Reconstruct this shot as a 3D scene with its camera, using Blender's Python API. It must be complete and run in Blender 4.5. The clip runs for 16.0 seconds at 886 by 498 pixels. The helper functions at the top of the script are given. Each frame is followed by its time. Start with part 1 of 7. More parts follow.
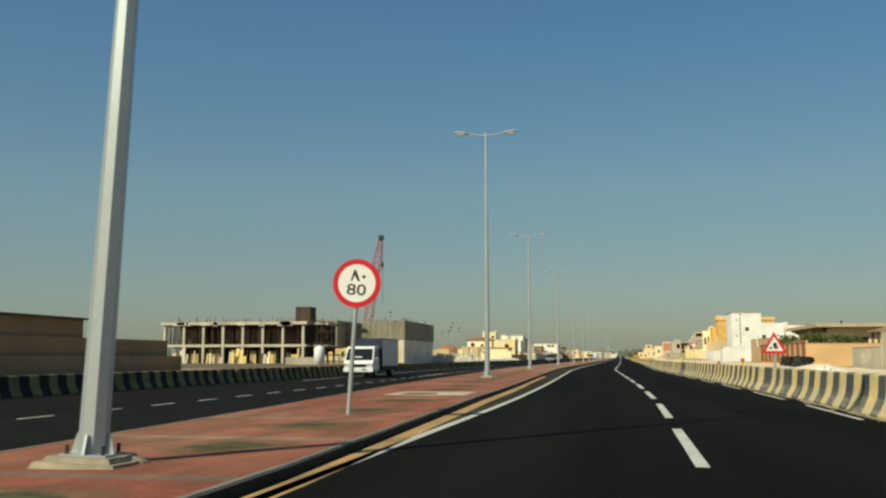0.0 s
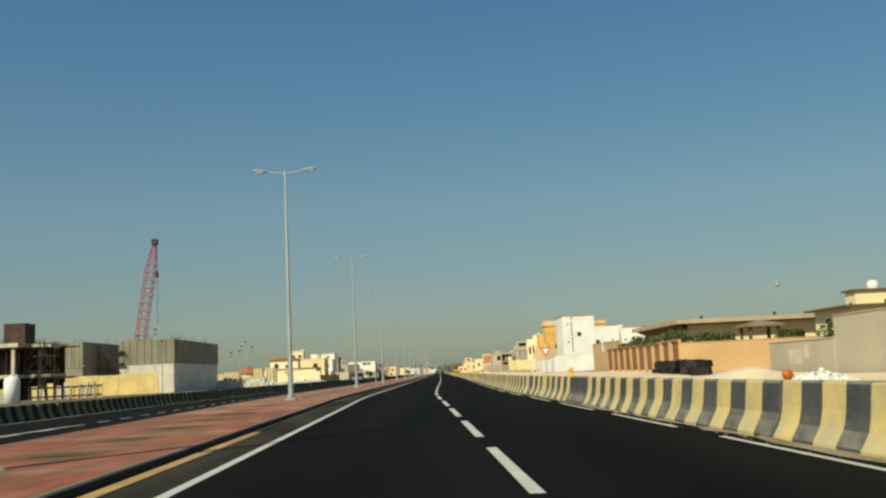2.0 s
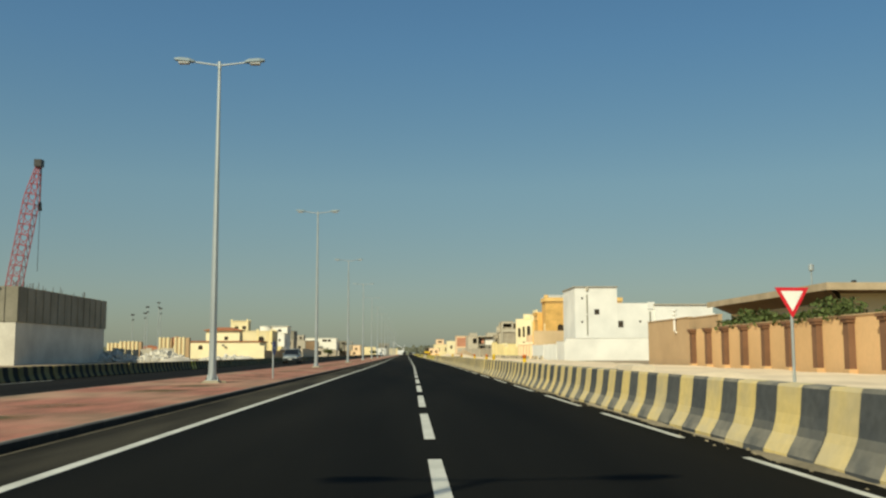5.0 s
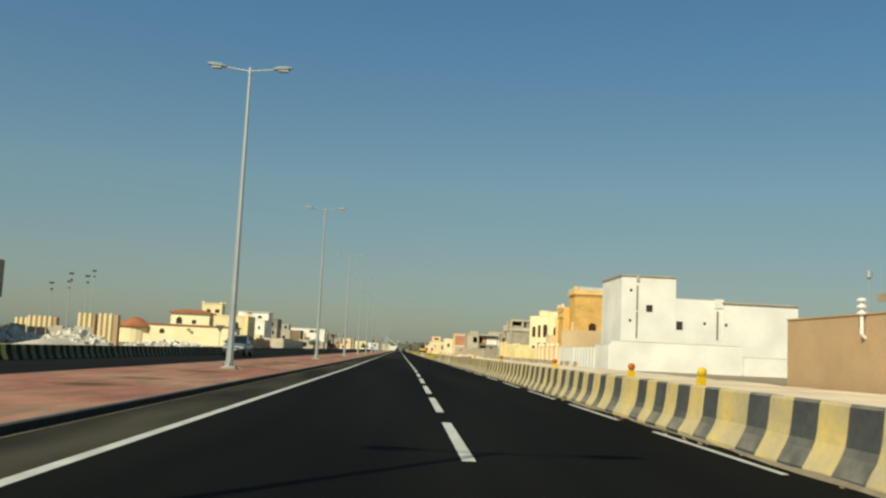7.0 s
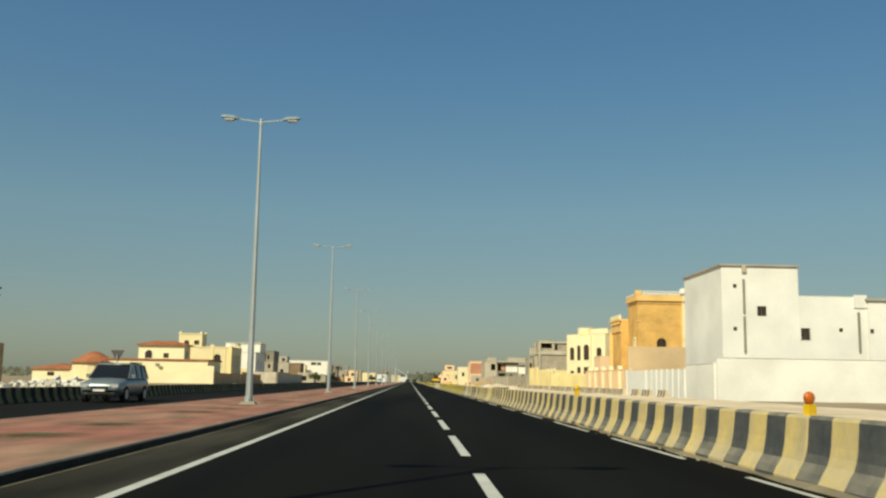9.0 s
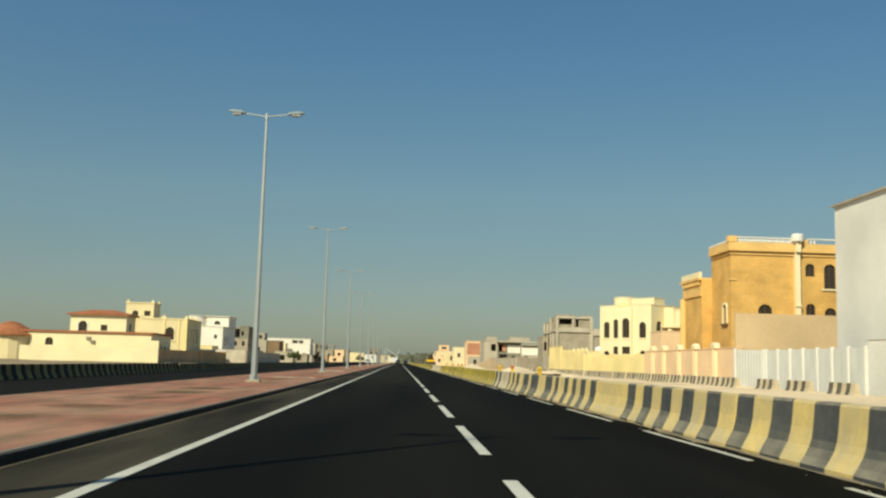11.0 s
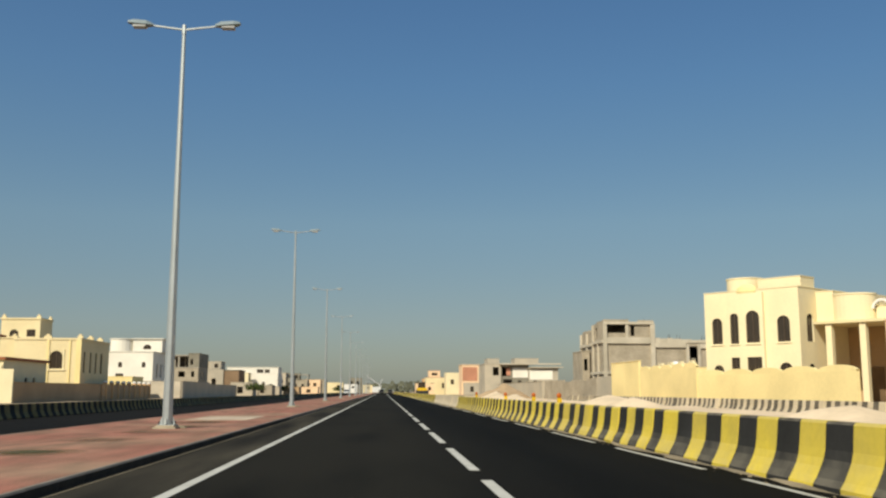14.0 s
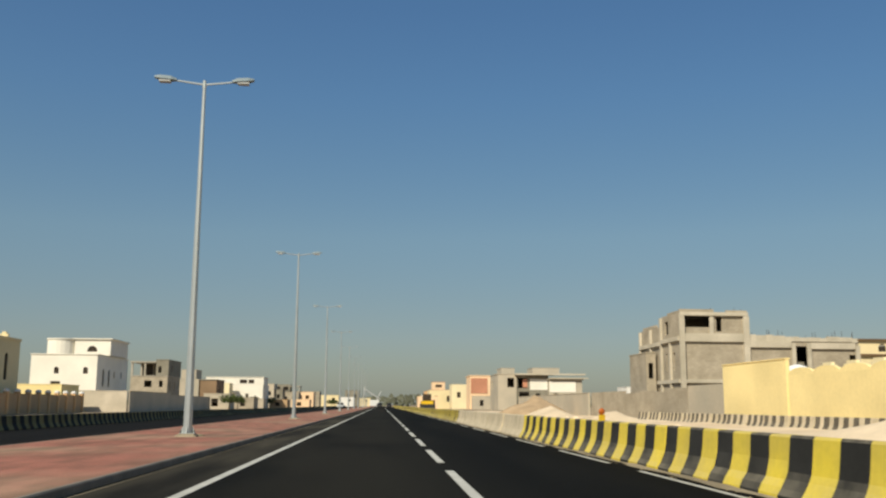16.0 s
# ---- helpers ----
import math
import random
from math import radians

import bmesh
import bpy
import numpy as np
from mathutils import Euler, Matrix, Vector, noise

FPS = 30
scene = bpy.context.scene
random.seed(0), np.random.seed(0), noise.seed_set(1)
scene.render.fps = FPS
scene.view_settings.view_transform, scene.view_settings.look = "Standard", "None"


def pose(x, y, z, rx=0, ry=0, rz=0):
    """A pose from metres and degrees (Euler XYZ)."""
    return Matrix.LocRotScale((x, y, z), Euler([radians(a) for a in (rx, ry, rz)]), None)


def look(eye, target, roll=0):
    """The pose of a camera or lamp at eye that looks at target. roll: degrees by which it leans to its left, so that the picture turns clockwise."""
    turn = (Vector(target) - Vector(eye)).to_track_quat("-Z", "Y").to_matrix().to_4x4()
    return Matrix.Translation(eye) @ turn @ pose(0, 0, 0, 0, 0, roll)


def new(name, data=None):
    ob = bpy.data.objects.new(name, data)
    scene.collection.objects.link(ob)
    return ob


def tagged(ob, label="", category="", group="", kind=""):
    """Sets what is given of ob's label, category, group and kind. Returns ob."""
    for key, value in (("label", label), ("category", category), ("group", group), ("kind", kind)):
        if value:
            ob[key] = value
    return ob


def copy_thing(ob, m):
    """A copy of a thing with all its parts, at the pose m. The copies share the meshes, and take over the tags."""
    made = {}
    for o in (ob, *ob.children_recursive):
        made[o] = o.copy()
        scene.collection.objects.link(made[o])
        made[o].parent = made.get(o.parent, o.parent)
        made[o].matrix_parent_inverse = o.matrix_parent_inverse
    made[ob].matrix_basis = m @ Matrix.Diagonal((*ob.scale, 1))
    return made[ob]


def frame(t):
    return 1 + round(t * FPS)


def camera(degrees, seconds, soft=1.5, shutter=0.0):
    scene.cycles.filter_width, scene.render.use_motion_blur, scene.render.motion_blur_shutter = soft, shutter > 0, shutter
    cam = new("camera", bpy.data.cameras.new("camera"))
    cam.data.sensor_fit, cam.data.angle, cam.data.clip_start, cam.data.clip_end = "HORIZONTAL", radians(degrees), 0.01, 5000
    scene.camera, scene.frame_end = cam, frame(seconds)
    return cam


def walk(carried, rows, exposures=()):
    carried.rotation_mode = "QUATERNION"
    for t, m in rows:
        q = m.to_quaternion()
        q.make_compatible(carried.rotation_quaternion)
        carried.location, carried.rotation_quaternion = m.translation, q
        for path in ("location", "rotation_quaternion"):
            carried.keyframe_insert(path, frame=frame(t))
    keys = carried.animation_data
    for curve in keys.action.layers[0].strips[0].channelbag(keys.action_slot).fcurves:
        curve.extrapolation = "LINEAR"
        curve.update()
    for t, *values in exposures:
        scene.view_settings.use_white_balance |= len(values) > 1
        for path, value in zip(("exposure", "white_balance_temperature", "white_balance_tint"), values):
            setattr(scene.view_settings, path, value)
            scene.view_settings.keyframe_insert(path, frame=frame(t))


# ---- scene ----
cam = camera(50.2, 16.0, soft=2.35, shutter=0.05)
EYE = 1.16
ROWS = [
    # seconds, x, y, yaw, pitch, roll
    (0, 0.00, -0.00, 10.57, 6.52, -0.08),
    (0.5, -0.12, 8.95, 8.34, 6.43, 0.02),
    (1, -0.20, 17.82, 4.13, 7.15, -0.91),
    (1.5, -0.25, 26.49, -1.55, 7.49, -2.14),
    (2, -0.26, 35.10, -0.56, 7.39, -2.79),
    (2.5, -0.31, 43.69, -0.84, 7.24, -3.00),
    (3, -0.38, 52.29, 0.47, 7.01, -2.37),
    (3.5, -0.45, 60.85, 0.21, 6.70, -1.86),
    (5.8, -1.03, 100.60, -2.84, 5.58, 0.21),
    (6, -1.08, 104.12, -2.49, 4.82, 0.25),
    (6.5, -1.15, 112.99, -1.58, 5.36, 1.37),
    (7, -1.14, 121.76, -2.36, 6.19, 2.71),
    (7.5, -1.15, 130.55, -1.58, 6.90, 1.00),
    (8, -1.09, 139.45, -2.86, 7.35, 1.32),
    (8.5, -1.05, 148.43, -2.59, 8.82, 1.34),
    (9, -1.05, 157.23, -1.88, 7.96, 0.93),
    (9.2, -1.05, 160.75, -1.02, 7.76, 0.62),
    (11.3, -1.32, 197.90, -3.12, 6.85, 2.20),
    (11.5, -1.35, 201.37, -2.97, 7.56, 3.63),
    (12, -1.44, 209.90, -4.50, 6.67, 0.71),
    (12.5, -1.53, 218.32, -4.82, 6.51, 1.72),
    (13, -1.55, 226.58, -1.11, 7.21, -1.44),
    (13.5, -1.56, 234.90, -0.09, 7.02, 1.38),
    (14, -1.50, 243.33, -3.60, 8.55, 0.04),
    (14.5, -1.47, 251.62, -4.09, 8.56, 1.67),
    (15, -1.44, 259.87, -4.76, 8.63, 2.31),
    (15.5, -1.43, 268.02, -5.43, 9.64, 1.48),
    (16, -1.36, 276.22, -3.62, 9.37, 0.35),
]
walk(cam, [(t, pose(x, y, EYE, 90 + pitch, 0, yaw) @ pose(0, 0, 0, 0, 0, roll)) for t, x, y, yaw, pitch, roll in ROWS],
     [(0, 0.0, 6980, -2), (11.8, 0.0, 6980, -2), (12.9, 0.0, 6680, 7), (16, 0.0, 6700, 8)])

# ---- world and light ----
SUN_UP, SUN_SIDE = 40.0, 33.5
world = bpy.data.worlds.new("world")
scene.world = world
world.use_nodes = True
wn = world.node_tree.nodes
sky = wn.new("ShaderNodeTexSky")
sky.sky_type, sky.sun_disc = "NISHITA", False
sky.sun_elevation, sky.sun_rotation = radians(SUN_UP), radians(180 + SUN_SIDE)
sky.air_density, sky.dust_density, sky.ozone_density, sky.altitude = 1.0, 1.0, 2.0, 0
wn["Background"].inputs["Strength"].default_value = 0.142 * 1.2
rich = wn.new("ShaderNodeHueSaturation")
rich.inputs["Saturation"].default_value = 1.68
soft_sky = wn.new("ShaderNodeGamma")
soft_sky.inputs["Gamma"].default_value = 0.64
world.node_tree.links.new(sky.outputs["Color"], soft_sky.inputs["Color"])
world.node_tree.links.new(soft_sky.outputs["Color"], rich.inputs["Color"])
haze = wn.new("ShaderNodeMix")
haze.data_type = "RGBA"
haze.inputs[0].default_value = 0.22
haze.inputs[7].default_value = (1.32, 2.1, 2.68, 1)
world.node_tree.links.new(rich.outputs["Color"], haze.inputs[6])
# dusty air: greyer towards the horizon, deeper blue above
air_co, air_z, air = wn.new("ShaderNodeTexCoord"), wn.new("ShaderNodeSeparateXYZ"), wn.new("ShaderNodeValToRGB")
world.node_tree.links.new(air_co.outputs["Generated"], air_z.inputs[0])
world.node_tree.links.new(air_z.outputs["Z"], air.inputs[0])
air.color_ramp.elements[0].position, air.color_ramp.elements[1].position = 0.0, 0.62
air.color_ramp.elements[0].color, air.color_ramp.elements[1].color = (0.71, 0.70, 0.68, 1), (0.66, 0.73, 0.84, 1)
for at_z, shade in ((0.07, (0.775, 0.74, 0.73)), (0.174, (0.95, 0.88, 0.84)), (0.314, (0.785, 0.81, 0.90)), (0.40, (0.70, 0.74, 0.87))):
    air.color_ramp.elements.new(at_z).color = (*shade, 1)
dusty_sky = wn.new("ShaderNodeMix")
dusty_sky.data_type, dusty_sky.blend_type = "RGBA", "MULTIPLY"
dusty_sky.inputs[0].default_value = 1.0
world.node_tree.links.new(haze.outputs[2], dusty_sky.inputs[6])
world.node_tree.links.new(air.outputs[0], dusty_sky.inputs[7])
world.node_tree.links.new(dusty_sky.outputs[2], wn["Background"].inputs["Color"])

sun_data = bpy.data.lights.new("sun", "SUN")
sun_data.energy, sun_data.angle, sun_data.color = 4.95, radians(0.6), (1.0, 0.92, 0.76)
sun = new("sun", sun_data)
sx, sy = -math.sin(radians(SUN_SIDE)), -math.cos(radians(SUN_SIDE))
sun.matrix_world = look((sx * 100, sy * 100, 100 * math.tan(radians(SUN_UP))), (0, 0, 0))


# ---- materials ----
def mat(name, colour, rough=0.85, vary=0.12, scale=0.6, grain=9.0, bump=0.15, tint=None, metal=0.0, stain=0.0, spec=0.3):
    """A surface with broad patches, fine grain and relief, in metres."""
    m = bpy.data.materials.new(name)
    m.use_nodes = True
    n, l = m.node_tree.nodes, m.node_tree.links
    b = n["Principled BSDF"]
    b.inputs["Roughness"].default_value, b.inputs["Metallic"].default_value = rough, metal
    b.inputs["Specular IOR Level"].default_value = spec
    co = n.new("ShaderNodeTexCoord")
    info = n.new("ShaderNodeObjectInfo")
    shift = n.new("ShaderNodeVectorMath")
    shift.operation = "MULTIPLY_ADD"
    shift.inputs[1].default_value = (1, 1, 1)
    l.new(co.outputs["Object"], shift.inputs[0])
    comb = n.new("ShaderNodeCombineXYZ")
    mul = n.new("ShaderNodeMath")
    mul.operation, mul.inputs[1].default_value = "MULTIPLY", 37.0
    l.new(info.outputs["Random"], mul.inputs[0])
    l.new(mul.outputs[0], comb.inputs[0])
    l.new(mul.outputs[0], comb.inputs[1])
    l.new(comb.outputs[0], shift.inputs[2])
    broad, fine = n.new("ShaderNodeTexNoise"), n.new("ShaderNodeTexNoise")
    broad.inputs["Scale"].default_value, fine.inputs["Scale"].default_value = scale, grain
    broad.inputs["Detail"].default_value, fine.inputs["Detail"].default_value = 4, 3
    l.new(shift.outputs[0], broad.inputs["Vector"])
    l.new(shift.outputs[0], fine.inputs["Vector"])
    ramp = n.new("ShaderNodeValToRGB")
    r, g, bl = colour
    dark = tint if tint else (r * (1 - 2 * vary), g * (1 - 2 * vary), bl * (1 - 2.2 * vary))
    ramp.color_ramp.elements[0].position, ramp.color_ramp.elements[1].position = 0.3 + 0.0, 0.68 - stain
    ramp.color_ramp.elements[0].color = (*dark, 1)
    ramp.color_ramp.elements[1].color = (min(1, r * (1 + vary * 0.5)), min(1, g * (1 + vary * 0.5)), min(1, bl * (1 + vary * 0.5)), 1)
    l.new(broad.outputs["Fac"], ramp.inputs[0])
    mix = n.new("ShaderNodeMix")
    mix.data_type, mix.blend_type = "RGBA", "MULTIPLY"
    mix.inputs[0].default_value = 0.6
    ramp2 = n.new("ShaderNodeValToRGB")
    ramp2.color_ramp.elements[0].position, ramp2.color_ramp.elements[1].position = 0.3, 0.7
    low = 1 - 1.6 * vary
    ramp2.color_ramp.elements[0].color = (low, low, low, 1)
    ramp2.color_ramp.elements[1].color = (1, 1, 1, 1)
    l.new(fine.outputs["Fac"], ramp2.inputs[0])
    l.new(ramp.outputs[0], mix.inputs[6])
    l.new(ramp2.outputs[0], mix.inputs[7])
    l.new(mix.outputs[2], b.inputs["Base Color"])
    if bump:
        bp = n.new("ShaderNodeBump")
        bp.inputs["Strength"].default_value, bp.inputs["Distance"].default_value = bump, 0.03
        l.new(fine.outputs["Fac"], bp.inputs["Height"])
        l.new(bp.outputs[0], b.inputs["Normal"])
    return m


def blockwork(name, colour, mortar, bw=0.4, bh=0.2, rough=0.95, blend=1.0):
    """Concrete blocks or pavers with recessed joints; the pattern lies in x+y along and z up."""
    m = mat(name, colour, rough, 0.12, 0.5, 8.0, 0.2)
    n, l = m.node_tree.nodes, m.node_tree.links
    co = n.new("ShaderNodeTexCoord")
    sep, com, add = n.new("ShaderNodeSeparateXYZ"), n.new("ShaderNodeCombineXYZ"), n.new("ShaderNodeMath")
    l.new(co.outputs["Object"], sep.inputs[0])
    l.new(sep.outputs["X"], add.inputs[0])
    l.new(sep.outputs["Y"], add.inputs[1])
    l.new(add.outputs[0], com.inputs[0])
    l.new(sep.outputs["Z"], com.inputs[1])
    br = n.new("ShaderNodeTexBrick")
    br.inputs["Scale"].default_value = 1.0
    br.inputs["Brick Width"].default_value, br.inputs["Row Height"].default_value = bw, bh
    br.inputs["Mortar Size"].default_value = 0.012
    br.inputs["Color1"].default_value, br.inputs["Color2"].default_value = (1, 1, 1, 1), (0.86, 0.86, 0.86, 1)
    br.inputs["Mortar"].default_value = (*[v / max(c, 0.01) for v, c in zip(mortar, colour)], 1)
    l.new(com.outputs[0], br.inputs["Vector"])
    b = n["Principled BSDF"]
    old = b.inputs["Base Color"].links[0].from_socket
    mix = n.new("ShaderNodeMix")
    mix.data_type, mix.blend_type = "RGBA", "MULTIPLY"
    mix.inputs[0].default_value = blend
    l.new(old, mix.inputs[6])
    l.new(br.outputs["Color"], mix.inputs[7])
    l.new(mix.outputs[2], b.inputs["Base Color"])
    return m


def pavers(name, colour, second, sandy=(0.36, 0.24, 0.155), most=0.8):
    """Small interlocking pavers laid flat, two shades, sandy dust drifting over them."""
    m = mat(name, colour, 0.9, 0.1, 0.35, 14.0, 0.2)
    n, l = m.node_tree.nodes, m.node_tree.links
    co = n.new("ShaderNodeTexCoord")
    br = n.new("ShaderNodeTexBrick")
    br.inputs["Scale"].default_value = 1.0
    br.inputs["Brick Width"].default_value, br.inputs["Row Height"].default_value = 0.21, 0.105
    br.inputs["Mortar Size"].default_value = 0.006
    br.inputs["Color1"].default_value, br.inputs["Color2"].default_value = (*colour, 1), (*second, 1)
    br.inputs["Mortar"].default_value = (*[c * 0.55 for c in colour], 1)
    l.new(co.outputs["Object"], br.inputs["Vector"])
    dust = n.new("ShaderNodeTexNoise")
    dust.inputs["Scale"].default_value, dust.inputs["Detail"].default_value = 0.22, 5
    l.new(co.outputs["Object"], dust.inputs["Vector"])
    ramp = n.new("ShaderNodeValToRGB")
    ramp.color_ramp.elements[0].position, ramp.color_ramp.elements[1].position = 0.42, 0.70
    ramp.color_ramp.elements[0].color, ramp.color_ramp.elements[1].color = (0, 0, 0, 1), (most, most, most, 1)
    l.new(dust.outputs["Fac"], ramp.inputs[0])
    mix = n.new("ShaderNodeMix")
    mix.data_type = "RGBA"
    l.new(ramp.outputs[0], mix.inputs[0])
    l.new(br.outputs["Color"], mix.inputs[6])
    mix.inputs[7].default_value = (*sandy, 1)
    sc, worn, ramp3, last = n.new("ShaderNodeMapping"), n.new("ShaderNodeTexNoise"), n.new("ShaderNodeValToRGB"), n.new("ShaderNodeMix")
    sc.inputs["Scale"].default_value = (1.6, 0.42, 1)
    worn.inputs["Scale"].default_value, worn.inputs["Detail"].default_value = 1.0, 7
    l.new(co.outputs["Object"], sc.inputs[0])
    l.new(sc.outputs[0], worn.inputs["Vector"])
    l.new(worn.outputs["Fac"], ramp3.inputs[0])
    ramp3.color_ramp.elements[0].position, ramp3.color_ramp.elements[1].position = 0.36, 0.62
    ramp3.color_ramp.elements[0].color, ramp3.color_ramp.elements[1].color = (0.66, 0.74, 0.70, 1), (1.10, 1.08, 1.08, 1)
    last.data_type, last.blend_type = "RGBA", "MULTIPLY"
    last.inputs[0].default_value = 1.0
    l.new(mix.outputs[2], last.inputs[6])
    l.new(ramp3.outputs[0], last.inputs[7])
    l.new(last.outputs[2], n["Principled BSDF"].inputs["Base Color"])
    return m


def streaked(name, light, dark, across=0.55, along=0.035, dusty=None):
    """Asphalt with dust and wear drawn out along the road, and fine stone grain."""
    m = mat(name, light, 0.95, 0.12, 0.4, 34, 0.25, spec=0.06)
    n, l = m.node_tree.nodes, m.node_tree.links
    co, sc, no, ra = n.new("ShaderNodeTexCoord"), n.new("ShaderNodeMapping"), n.new("ShaderNodeTexNoise"), n.new("ShaderNodeValToRGB")
    sc.inputs["Scale"].default_value = (across, along, 1)
    no.inputs["Scale"].default_value, no.inputs["Detail"].default_value = 1.0, 6
    l.new(co.outputs["Object"], sc.inputs[0])
    l.new(sc.outputs[0], no.inputs["Vector"])
    ra.color_ramp.elements[0].position, ra.color_ramp.elements[1].position = 0.36, 0.68
    ra.color_ramp.elements[0].color, ra.color_ramp.elements[1].color = (*dark, 1), (*light, 1)
    l.new(no.outputs["Fac"], ra.inputs[0])
    b = n["Principled BSDF"]
    mix = b.inputs["Base Color"].links[0].from_node
    l.new(ra.outputs[0], mix.inputs[6])
    if dusty:
        # a long dusty stretch of the inner lane, uneven at its edges
        parts, reach, inner, blots = n.new("ShaderNodeSeparateXYZ"), n.new("ShaderNodeMapRange"), n.new("ShaderNodeMapRange"), n.new("ShaderNodeTexNoise")
        share, share2, film = n.new("ShaderNodeMath"), n.new("ShaderNodeMath"), n.new("ShaderNodeMix")
        wide, strength = n.new("ShaderNodeMapping"), n.new("ShaderNodeMapRange")
        wide.inputs["Scale"].default_value = (0.45, 0.10, 1)
        blots.inputs["Scale"].default_value, blots.inputs["Detail"].default_value = 1.0, 5
        l.new(co.outputs["Object"], wide.inputs[0])
        l.new(wide.outputs[0], blots.inputs["Vector"])
        l.new(co.outputs["Object"], parts.inputs[0])
        for node, out, a, c in ((reach, parts.outputs[1], 224, 256), (inner, parts.outputs[0], 1.0, -1.4), (strength, blots.outputs["Fac"], 0.18, 0.58)):
            node.interpolation_type = "SMOOTHSTEP"
            l.new(out, node.inputs[0])
            node.inputs[1].default_value, node.inputs[2].default_value = a, c
        share.operation = share2.operation = "MULTIPLY"
        l.new(reach.outputs[0], share.inputs[0])
        l.new(inner.outputs[0], share.inputs[1])
        l.new(share.outputs[0], share2.inputs[0])
        l.new(strength.outputs[0], share2.inputs[1])
        film.data_type = "RGBA"
        l.new(share2.outputs[0], film.inputs[0])
        l.new(ra.outputs[0], film.inputs[6])
        film.inputs[7].default_value = (*dusty, 1)
        l.new(film.outputs[2], mix.inputs[6])
    return m


M_ASPHALT = streaked("asphalt", (0.0108, 0.0101, 0.0076), (0.0042, 0.0042, 0.0034), dusty=(0.0188, 0.0172, 0.0124))
M_SHOULDER = streaked("dusty_asphalt", (0.068, 0.060, 0.043), (0.018, 0.0165, 0.0125), 0.8, 0.10)
M_OLD_ASPHALT = streaked("far_asphalt", (0.014, 0.013, 0.011), (0.009, 0.0085, 0.0075))
M_WHITE_LINE = mat("white_road_paint", (0.56, 0.55, 0.49), 0.8, 0.10, 1.2, 14, 0.1)
M_TAN_LINE = mat("sandy_yellow_paint", (0.50, 0.31, 0.12), 0.9, 0.16, 0.7, 10, 0.1, tint=(0.28, 0.18, 0.09))
M_SAND = mat("sand", (0.37, 0.285, 0.19), 1.0, 0.13, 0.07, 2.5, 0.5, tint=(0.25, 0.195, 0.13), spec=0.1)
M_VERGE = mat("roadside_sand", (0.78, 0.63, 0.44), 1.0, 0.13, 0.16, 2.5, 0.5, tint=(0.60, 0.47, 0.32), spec=0.1)
M_GRIME = mat("dusty_grime", (0.30, 0.25, 0.17), 1.0, 0.2, 0.6, 8, 0.5, tint=(0.17, 0.145, 0.10), spec=0.1)
M_HALL = mat("pale_plaster", (0.66, 0.62, 0.53), 0.95, 0.1, 0.25, 5, 0.15, tint=(0.50, 0.46, 0.39))
M_PALE_SAND = mat("pale_sand", (0.81, 0.65, 0.45), 1.0, 0.1, 0.5, 6.0, 0.6, spec=0.1)
M_BROWN_SAND = mat("brown_sand", (0.50, 0.36, 0.22), 1.0, 0.14, 0.5, 6.0, 0.6, spec=0.1)
M_RED_PAVER = pavers("red_pavers", (0.315, 0.088, 0.050), (0.255, 0.080, 0.046), (0.31, 0.195, 0.11), 0.5)
M_DUSTY_PAVER = pavers("dusty_red_pavers", (0.365, 0.143, 0.096), (0.30, 0.128, 0.086), (0.39, 0.28, 0.18), 0.6)
M_EARTH = mat("compacted_site_earth", (0.20, 0.155, 0.105), 1.0, 0.2, 0.15, 3.0, 0.5, tint=(0.11, 0.09, 0.065), spec=0.1)
M_GREY_PAVER = pavers("grey_pavers", (0.22, 0.125, 0.09), (0.25, 0.12, 0.085))
M_SOIL = mat("dry_soil", (0.115, 0.117, 0.068), 1.0, 0.2, 1.5, 9, 0.6, spec=0.1)
M_KERB = mat("kerb_concrete", (0.24, 0.21, 0.17), 0.9, 0.14, 1.0, 12, 0.2)
M_CONCRETE = mat("concrete", (0.44, 0.40, 0.33), 0.92, 0.14, 0.4, 7, 0.25)
M_SLAB = mat("beige_concrete", (0.62, 0.54, 0.42), 0.9, 0.1, 0.6, 8, 0.2)
M_MORTAR = mat("rough_mortar", (0.37, 0.31, 0.22), 1.0, 0.2, 1.6, 11, 0.5, tint=(0.22, 0.19, 0.135), spec=0.1)
M_YELLOW = mat("fresh_yellow_paint", (0.78, 0.60, 0.06), 0.7, 0.1, 0.9, 10, 0.08, tint=(0.62, 0.48, 0.09))
M_BLACK = mat("fresh_black_paint", (0.040, 0.039, 0.036), 0.75, 0.15, 0.9, 10, 0.08, spec=0.15)
M_OLD_YELLOW = mat("faded_yellow_paint", (0.74, 0.55, 0.20), 0.8, 0.12, 1.3, 9, 0.15, tint=(0.54, 0.44, 0.25))
M_OLD_BLACK = mat("faded_black_paint", (0.068, 0.073, 0.076), 0.85, 0.25, 1.3, 9, 0.15, tint=(0.12, 0.12, 0.112), spec=0.15)
M_BARE = mat("bare_barrier_concrete", (0.64, 0.54, 0.38), 0.9, 0.12, 1.1, 9, 0.2)
# stripe paints of the oncoming side's barriers, with the shade put into their colour
M_SHADED_YELLOW = mat("grimy_yellow_paint", (0.27, 0.215, 0.085), 0.9, 0.2, 1.2, 9, 0.15)
M_SHADED_BLACK = mat("grimy_black_paint", (0.024, 0.022, 0.018), 0.9, 0.2, 1.2, 9, 0.15)
M_KERB_BLACK = mat("black_kerb_paint", (0.024, 0.024, 0.021), 0.85, 0.25, 1.5, 12, 0.15, tint=(0.045, 0.042, 0.034), spec=0.15)
